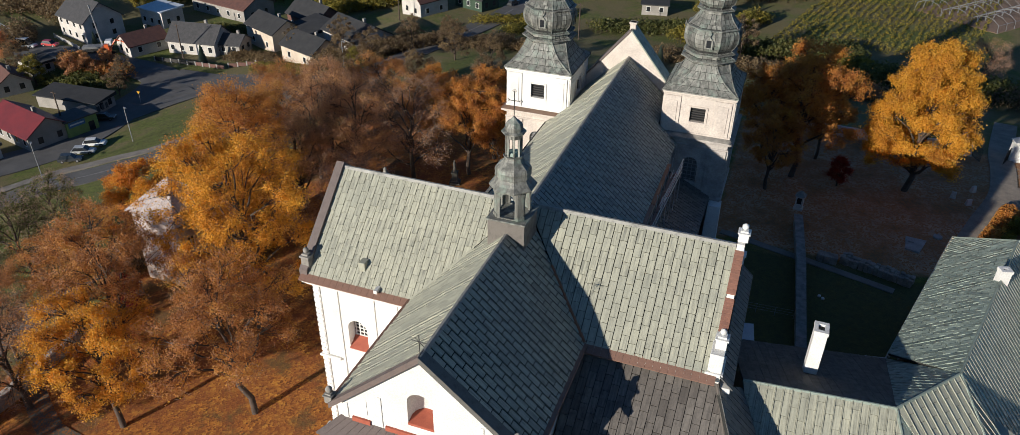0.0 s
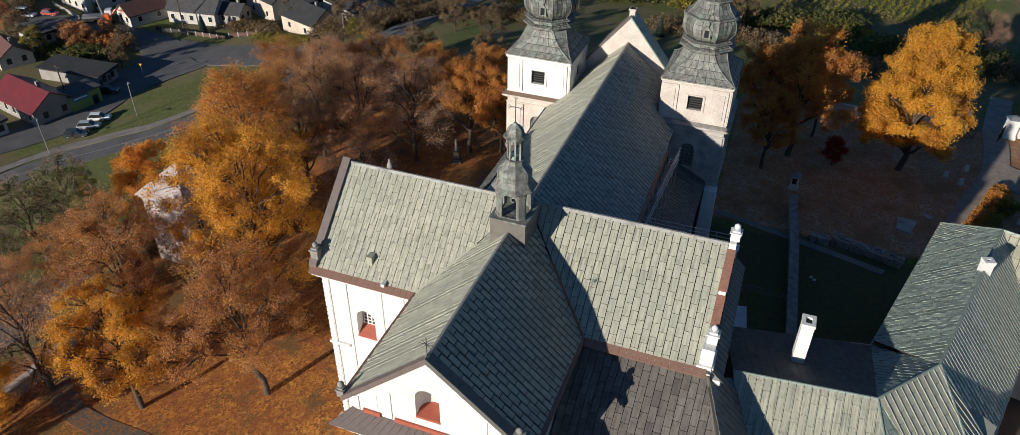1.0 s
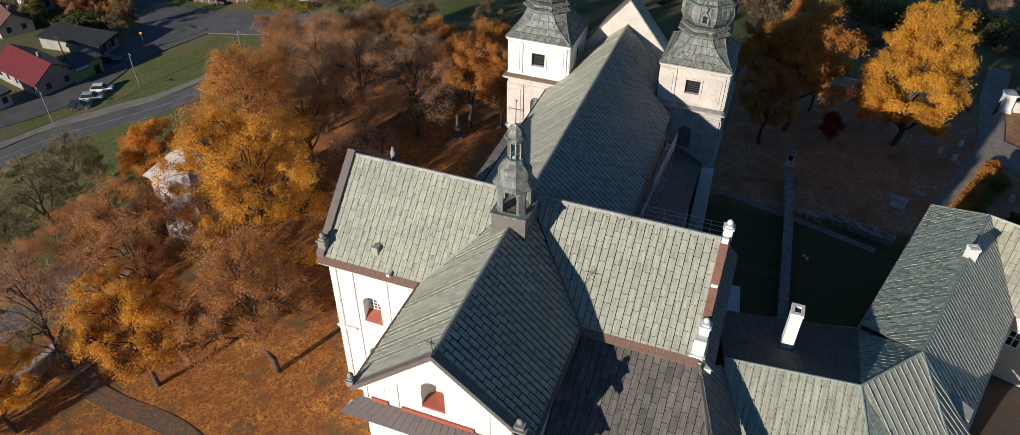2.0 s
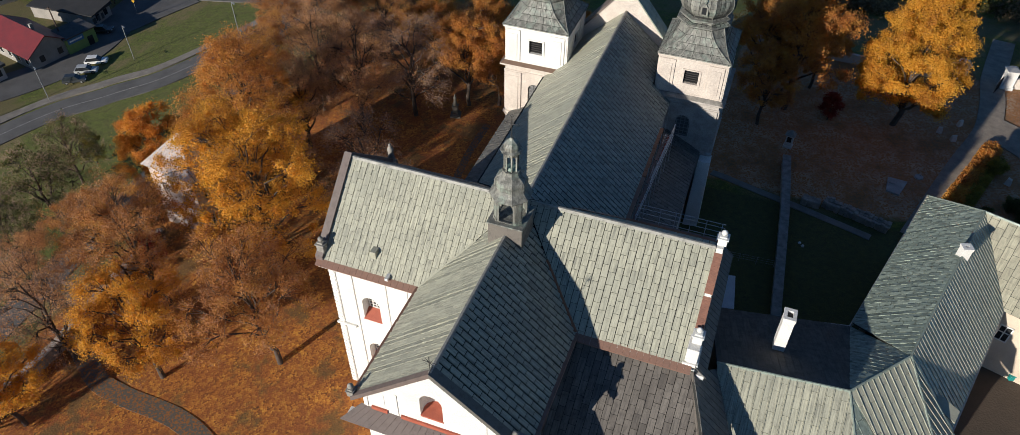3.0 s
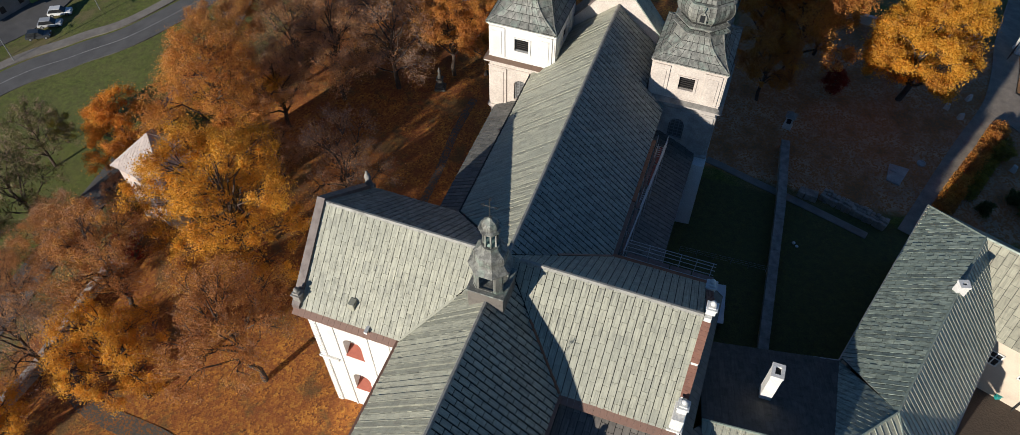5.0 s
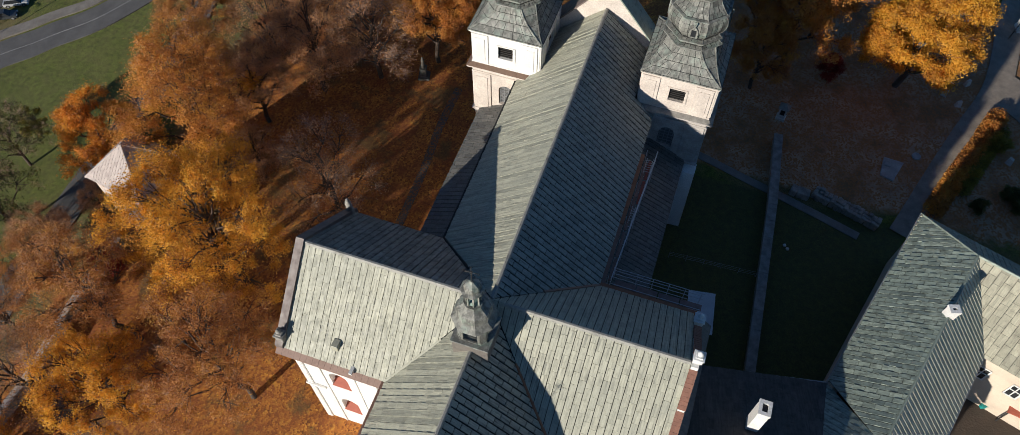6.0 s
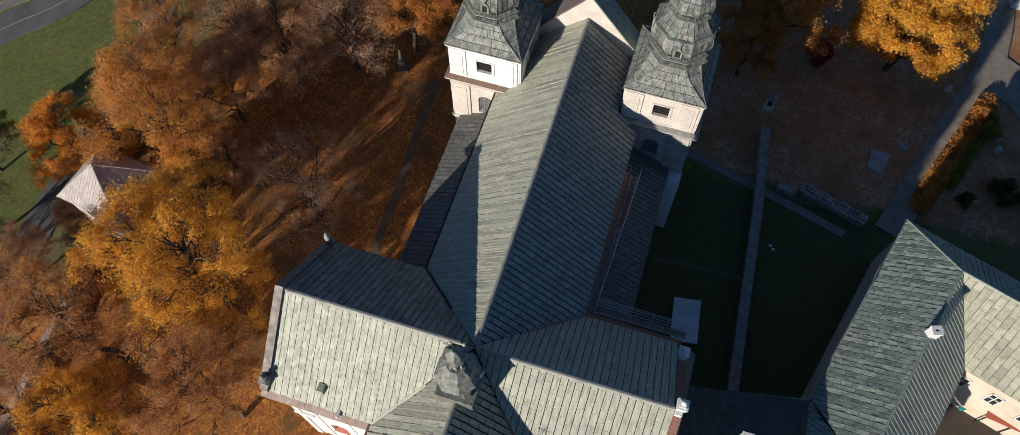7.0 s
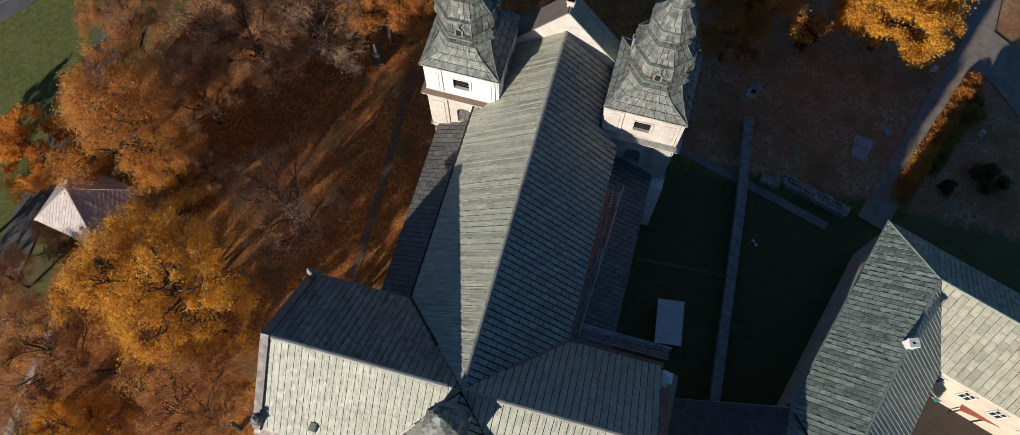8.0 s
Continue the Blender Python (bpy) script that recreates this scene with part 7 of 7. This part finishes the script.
def car(label, x, y, turn, mat, length=4.3, width=1.75, height=1.45, dz=0.2):
    t = thing("car", label, "car", "parked cars", at=(x, y, ground_z(x, y) + dz), turn=turn)
    L, W = length / 2, width / 2
    bm = bmesh.new()
    hull_prism(bm, [(-L, -W, 0.28), (L, -W, 0.28), (L, W, 0.28), (-L, W, 0.28)], [(-L + 0.05, -W + 0.05, 0.85), (L - 0.12, -W + 0.05, 0.78), (L - 0.12, W - 0.05, 0.78), (-L + 0.05, W - 0.05, 0.85)])
    bmesh.ops.bevel(bm, geom=list(bm.edges), offset=0.08, segments=2, affect="EDGES")
    part("body", bm, mat, t)
    bm = bmesh.new()
    hull_prism(bm, [(-L + 0.25, -W + 0.1, 0.82), (L - 1.1, -W + 0.1, 0.78), (L - 1.1, W - 0.1, 0.78), (-L + 0.25, W - 0.1, 0.82)], [(-L + 0.65, -W + 0.28, height - 0.04), (L - 1.85, -W + 0.28, height - 0.04), (L - 1.85, W - 0.28, height - 0.04), (-L + 0.65, W - 0.28, height - 0.04)])
    part("window_band", bm, M_GLASS, t, "dark car windows")
    bm = boxes((-L + 0.6, L - 1.8, -W + 0.25, W - 0.25, height - 0.05, height + 0.02), bevel=0.03)
    part("roof", bm, mat, t)
    for px in (-L + 0.8, L - 0.85):
        for py in (-W + 0.08, W - 0.08):
            bm = bmesh.new()
            lathe(bm, [(0.2, -0.1), (0.31, -0.1), (0.31, 0.1), (0.2, 0.1)], 12)
            bm.transform(pose(px, py, 0.31, 90, 0, 0))
            w = part("tyre", bm, M_TYRE, t)
            bm = bmesh.new()
            lathe(bm, [(0.18, -0.11), (0.2, 0.0), (0.18, 0.11)], 10)
            bm.transform(pose(px, py, 0.31, 90, 0, 0))
            part("rim", bm, M_STEEL, w)
    for py in (-W + 0.35, W - 0.35):
        part("headlight", boxes((L - 0.2, L - 0.02, py - 0.2, py + 0.2, 0.58, 0.72), bevel=0.02), M_WHITEPAINT, t)
    return t


P_SILVER, P_WHITE, P_RED, P_BLUE, P_DARK = paint("silver_paint", (0.42, 0.43, 0.44)), paint("white_car_paint", (0.75, 0.75, 0.74)), paint("red_paint", (0.42, 0.02, 0.02)), paint("blue_paint", (0.02, 0.05, 0.20)), paint("dark_car_paint", (0.04, 0.045, 0.05))
car("dark grey estate car parked beside the street", -104.2, 40.3, 32, P_DARK)
car("silver car parked beside the street", -104.6, 43.8, 30, P_SILVER)
car("white car parked beside the street", -105.4, 47.3, 30, P_WHITE)
car("dark car parked by the garages", -113.5, 58.0, 25, P_DARK)
car("red car parked near the bridge", -160.5, 87.5, 10, P_RED)
car("white van parked near the bridge", -165.5, 84.5, 15, P_WHITE, 5.4, 2.0, 2.3)
car("dark blue car on the far street side", -47.5, 113.0, 70, P_BLUE)
car("dark car on the far street", -57.0, 152.0, 75, P_DARK)

P_ORANGE = paint("orange_machine_paint", (0.62, 0.12, 0.03))
digger = thing("excavator", "orange excavator beside the house", "excavator", at=(-141.5, 87.5, -13.8), turn=30)
part("cab", boxes((-1.2, 1.0, -1.0, 1.0, 1.0, 2.2), (-0.2, 0.9, -0.9, 0.1, 2.2, 3.1), bevel=0.08), P_ORANGE, digger)
for s in (-1, 1):
    part("track", boxes((-1.5, 1.5, s * 1.15 - 0.25, s * 1.15 + 0.25, 0, 0.8), bevel=0.15), M_TYRE, digger)
bm = bmesh.new()
tube(bm, [(0.9, 0, 1.8), (2.6, 0, 4.0), (4.4, 0, 3.4), (5.0, 0, 1.2)], 0.22, 5)
part("arm", bm, P_ORANGE, digger)
part("bucket", boxes((4.6, 5.4, -0.5, 0.5, 0.5, 1.3), bevel=0.1), M_IRON, digger)
crane = thing("crane_truck", "truck with a raised grey crane boom", "truck", at=(-146.0, 89.0, -13.8), turn=35)
part("chassis", boxes((-3.5, 3.5, -1.1, 1.1, 0.6, 1.1)), M_IRON, crane)
part("cab", boxes((2.0, 3.6, -1.15, 1.15, 1.1, 2.8), bevel=0.1), P_WHITE, crane)
part("bed", boxes((-3.5, 1.8, -1.15, 1.15, 1.1, 1.6)), M_STEEL, crane)
bm = bmesh.new()
tube(bm, [(1.2, 0, 1.6), (0.2, 1.0, 11.5)], 0.2, 5)
part("boom", bm, M_STEEL, crane)
for px in (-2.4, -1.4, 2.6):
    for s in (-1, 1):
        bm = bmesh.new()
        lathe(bm, [(0.2, -0.15), (0.5, -0.15), (0.5, 0.15), (0.2, 0.15)], 12)
        bm.transform(pose(px, s * 1.0, 0.5, 90, 0, 0))
        part("wheel", bm, M_TYRE, crane)

# truss footbridge
bridge = thing("truss_bridge", "grey steel truss bridge at the end of the street", "bridge", at=(-184, 90, -13.8), turn=-20)
for s in (-1.8, 1.8):
    for z in (0.3, 2.4):
        bm = bmesh.new()
        tube(bm, [(-14, s, z), (10, s, z)], 0.12, 4)
        part("chord", bm, M_STEEL, bridge)
    for i in range(12):
        bm = bmesh.new()
        tube(bm, [(-14 + i * 2, s, 0.3 if i % 2 else 2.4), (-12 + i * 2, s, 2.4 if i % 2 else 0.3)], 0.08, 4)
        part("brace", bm, M_STEEL, bridge)
part("deck", boxes((-14, 10, -1.8, 1.8, 0, 0.3)), M_CONCRETE, bridge)


def lamp_post(x, y, turn, h=7.5):
    t = thing("street_lamp", "slim grey street lamp with a short arm", "street lamp", "street lamps", at=(x, y, ground_z(x, y)), turn=turn)
    bm = bmesh.new()
    tube(bm, [(0, 0, 0), (0, 0, h - 0.6), (0.15, 0, h - 0.15), (0.9, 0, h)], 0.09, 6)
    part("pole", bm, M_STEEL, t)
    part("lamp_head", boxes((0.75, 1.5, -0.14, 0.14, h - 0.05, h + 0.09), bevel=0.03), M_STEEL, t)


for x, y in ((-104.0, 33.6), (-98.3, 49.9), (-80.0, 60.0), (-112.0, 23.0), (-72.0, 86.0)):
    lamp_post(x, y, -30)


def pole(x, y, h=9.0):
    t = thing("utility_pole", "weathered wooden utility pole", "utility pole", "utility poles", at=(x, y, ground_z(x, y)))
    bm = bmesh.new()
    lathe(bm, [(0.17, -0.5), (0.1, h)], 7)
    part("post", bm, M_BARK, t)
    part("crossarm", boxes((-0.7, 0.7, -0.05, 0.05, h - 0.5, h - 0.38)), M_BARK, t)


for x, y in ((-116.6, 50.5), (-123.0, 93.0), (-80.5, 128.0), (-31, 128)):
    pole(x, y)

sign = thing("warning_sign", "yellow road sign on a post", "road sign", at=(-113.0, 67.6, -14), turn=20)
bm = bmesh.new()
tube(bm, [(0, 0, 0), (0, 0, 2.9)], 0.04, 5)
part("post", bm, M_STEEL, sign)
M_YELLOW = simple("yellow_sign", (0.75, 0.42, 0.02), (0.7, 0.4, 0.02), 2.0, 0.5)
bm = bmesh.new()
hull_prism(bm, [(-0.36, -0.03, 2.8), (0.36, -0.03, 2.8), (0, -0.03, 2.15)], [(-0.36, -0.06, 2.8), (0.36, -0.06, 2.8), (0, -0.06, 2.15)])
part("plate", bm, M_YELLOW, sign)


def garden_fence(a, b, mat, label, h=1.1, step=2.2):
    t = thing("fence", label, "fence", "garden fences")
    A, B = Vector((*a, ground_z(*a))), Vector((*b, ground_z(*b)))
    n = max(1, round((B - A).length / step))
    ang = math.degrees(math.atan2((B - A).y, (B - A).x))
    for i in range(n):
        p = A.lerp(B, i / n)
        bm = boxes((0.15, step - 0.1, -0.04, 0.04, 0.2, h))
        bm.transform(Matrix.Translation(p) @ pose(0, 0, 0, 0, 0, ang))
        part("panel", bm, mat, t)
        bm = boxes((-0.12, 0.12, -0.12, 0.12, -0.3, h + 0.15))
        bm.transform(Matrix.Translation(p) @ pose(0, 0, 0, 0, 0, ang))
        part("post", bm, M_CONCRETE, t)


garden_fence((-128.5, 89.3), (-117, 90.3), M_IRON, "garden fence with concrete posts and dark panels")
garden_fence((-117, 90.3), (-109, 90.8), M_BROWNTILE, "reddish board fence beside the street")
garden_fence((-165, 93), (-151, 88), M_CONCRETE, "grey concrete panel fence")
garden_fence((-109, 92.5), (-98, 96), M_BROWNTILE, "weathered brown fence by the trees")

ribbon("path", [(-20.6, 42.0), (-20.6, 34.6), (-19.9, 27.0), (-19.6, 19.0), (-19.3, 11.5)], 1.1, -0.09, M_LEAFPATH, "narrow leaf-strewn path beside the nave", "path")
# ---- far gardens and fields ----
for i, (pts, rad, hh, mat, cnt, lf_s, lab) in enumerate((
    ([(-28, 140), (-14, 145), (0, 150)], 5.0, 4.0, L_GREEN, 9000, 0.3, "dense thicket of mixed shrubs"),
    ([(-8, 138), (2, 150), (10, 165)], 3.5, 5.5, L_OLIVE, 9000, 0.28, "yellowing tall hedge"),
    ([(8, 132), (20, 138), (32, 142)], 5.0, 6.0, L_GREEN, 12000, 0.3, "dark thicket behind the park wall"),
    ([(35, 118), (48, 122), (62, 120)], 6.0, 6.5, L_GREEN, 13000, 0.3, "dark thicket behind the golden tree"),
    ([(27, 128), (36, 132)], 3.5, 5.0, L_OLIVE, 5000, 0.28, "bushes with bright yellow leaves"),
    ([(14, 112), (26, 106), (36, 104)], 4.5, 4.5, L_THICKET, 9000, 0.22, "brown leafless thicket"),
    ([(62, 112), (76, 120), (90, 116)], 6.5, 8.0, L_THICKET, 11000, 0.24, "tangle of pale bare branches"),
    ([(64, 92), (78, 96), (92, 94)], 6.0, 7.0, L_GREEN, 12000, 0.28, "dark shrubs beyond the drive"),
    ([(-10, 120), (6, 118), (18, 116)], 5.0, 4.5, L_THICKET, 8000, 0.24, "brown leafless shrubs"),
    ([(-60, 132), (-46, 140), (-40, 150)], 3.0, 3.0, L_OLIVE, 5000, 0.25, "roadside shrubs turning yellow"),
    ([(-128, 78), (-138, 76), (-146, 80)], 4.0, 5.0, L_RUST, 9000, 0.25, "orange and brown garden shrubs"),
    ([(-128, 72), (-140, 70)], 4.0, 4.0, L_GREEN, 7000, 0.25, "dark green garden shrubs"),
    ([(-170, 106), (-185, 112), (-200, 104)], 7.0, 7.0, L_THICKET, 10000, 0.3, "brown thicket at the village edge"),
    ([(-112, 98), (-104, 100), (-98, 94)], 3.0, 2.6, L_THICKET, 6000, 0.22, "overgrown brown garden"),
    ([(-82, 92), (-72, 98), (-68, 108)], 4.0, 5.0, L_THICKET, 9000, 0.22, "leafless shrubs by the street"),
    ([(-130, 112), (-118, 116)], 4.0, 3.5, L_GREEN, 6000, 0.28, "green garden hedge"),
    ([(-112, 140), (-98, 146), (-84, 158)], 6.0, 7.0, L_OLIVE, 10000, 0.32, "yellow-green trees behind the houses"),
    ([(-170, 130), (-150, 140), (-130, 150)], 8.0, 7.0, L_GREEN, 11000, 0.34, "dark green gardens behind the houses"),
    ([(-57, 6), (-58, 14), (-57, 21)], 1.8, 2.4, L_THICKET, 6000, 0.14, "leafless bushes round the gatehouse"),
    ([(-45, 9), (-43, 14), (-45, 19)], 2.4, 3.4, L_THICKET, 8000, 0.14, "leafless bushes beside the gatehouse"),
    ([(-72, 99), (-66, 106), (-60, 112)], 3.5, 4.5, L_THICKET, 9000, 0.2, "brown bushes in front of the street"),
    ([(-52, 108), (-44, 112), (-36, 110)], 3.5, 4.0, L_THICKET, 8000, 0.2, "leafless bushes along the park edge"),
    ([(-48, 124), (-44, 134), (-42, 142)], 2.6, 3.4, L_OLIVE, 6000, 0.2, "bright yellow-green bushes by the street"),
    ([(-100, 92), (-92, 90), (-84, 88)], 2.6, 2.6, L_OLIVE, 6000, 0.18, "overgrown weeds by the old workshop"),
    ([(-176, 92), (-168, 84), (-176, 76)], 4.5, 5.5, L_THICKET, 9000, 0.24, "brown thicket beside the side street"),
    ([(-158, 66), (-164, 60), (-156, 54)], 3.5, 4.0, L_GREEN, 7000, 0.22, "dark garden shrubs at the village edge"),
    ([(-50, 175), (-20, 185), (10, 190), (40, 215)], 10.0, 8.0, L_THICKET, 14000, 0.4, "distant brown woodland edge"),
)):
    leaf_mass("thicket", lab, "shrubs", pts, rad, hh, mat, cnt, lf_s, 100 + i, kind="stuff")

# nursery rows on the far field
rows_v, rows_f = [], []
r = random.Random(9)
for j in range(24):
    for i in range(60):
        x, y = 14 + j * 1.9 + i * 0.28 + r.uniform(-0.5, 0.5), 150 + i * 1.05 + r.uniform(-0.5, 0.5)
        g = ground_z(x, y)
        for k in range(9):
            c = Vector((x + r.gauss(0, 0.22), y + r.gauss(0, 0.22), g + r.uniform(0.1, 0.75)))
            u = Vector((r.gauss(0, 1), r.gauss(0, 1), r.gauss(0, 1))).normalized()
            w = u.orthogonal().normalized()
            s = 0.22
            n0 = len(rows_v)
            rows_v += [c - u * s, c + w * s * 0.6, c + u * s, c - w * s * 0.6]
            rows_f += [(n0, n0 + 1, n0 + 2), (n0, n0 + 2, n0 + 3)]
tagged(mesh_object("nursery_rows", rows_v, rows_f, L_OLIVE), "rows of low green nursery plants on the field", "plants", kind="stuff")
conifer = thing("conifer", "young blue-green conifer in the far garden", "conifer", "conifers", at=(-3, 132, ground_z(-3, 132)))
cv, cf = [], []
for k in range(5200):
    z = 6.5 * (1 - math.sqrt(r.random()))
    a, q = r.uniform(0, 6.283), 1.7 * (1 - z / 6.8) * math.sqrt(r.random())
    c = Vector((q * math.cos(a), q * math.sin(a), z + 0.3 - q * 0.25))
    u = Vector((math.cos(a), math.sin(a), -0.3)).normalized()
    w = Vector((-math.sin(a), math.cos(a), 0))
    n0 = len(cv)
    cv += [c - u * 0.25, c + w * 0.09, c + u * 0.25, c - w * 0.09]
    cf += [(n0, n0 + 1, n0 + 2), (n0, n0 + 2, n0 + 3)]
mesh_object("needles", cv, cf, L_CONIFER, conifer)
bm = bmesh.new()
lathe(bm, [(0.14, -0.3), (0.03, 6.4)], 6)
part("trunk", bm, M_BARK, conifer)
for x, y, s in ((1, 118, 1.2), (4.5, 117, 1.25), (-6, 140, 0.8), (6, 150, 0.8), (2, 160, 0.9), (-8, 112, 0.7), (-117, 93, 0.7), (-150, 92, 0.6)):
    copy_thing(conifer, pose(x, y, ground_z(x, y), 0, 0, x * 30) @ Matrix.Diagonal((s, s, s, 1)))
for key, x, y, s, turn in (("olive", -4, 158, 0.8, 20), ("far_brown", 8, 128, 0.6, 100), ("bare", 70, 102, 0.8, 200), ("bare", 58, 128, 0.7, 20), ("olive", -100, 150, 0.8, 300), ("far_orange", -137, 72, 0.4, 10), ("far_orange", -134, 80, 0.34, 80), ("far_brown", -126, 77, 0.36, 140), ("far_brown", -78, 96, 0.6, 60), ("olive", -160, 120, 0.7, 200)):
    plant(key, x, y, s, turn)

# polytunnel frames
tunnel = thing("greenhouse", "long greenhouse frame of pale hoops over brown soil", "greenhouse", at=(75, 205, -9), turn=-38)
part("soil_bed", boxes((-12, 12, -26, 26, -0.3, 0.15)), simple("brown_soil", (0.26, 0.17, 0.11), (0.20, 0.13, 0.09), 0.5, 0.95), tunnel)
for i in range(14):
    bm = bmesh.new()
    y = -26 + i * 4
    for bay in (-12, -4, 4):
        tube(bm, [(bay, y, 0), (bay + 0.3, y, 2.2), (bay + 2, y, 3.2), (bay + 4, y, 3.6), (bay + 6, y, 3.2), (bay + 7.7, y, 2.2), (bay + 8, y, 0)], 0.07, 4)
    part("hoop", bm, M_STEEL, tunnel)
for x in (-12, -8, -4, 0, 4, 8, 12):
    bm = bmesh.new()
    zz = 2.2 if x % 8 == 4 else 3.6
    tube(bm, [(x, -26, zz), (x, 26, zz)], 0.06, 4)
    part("purlin", bm, M_STEEL, tunnel)
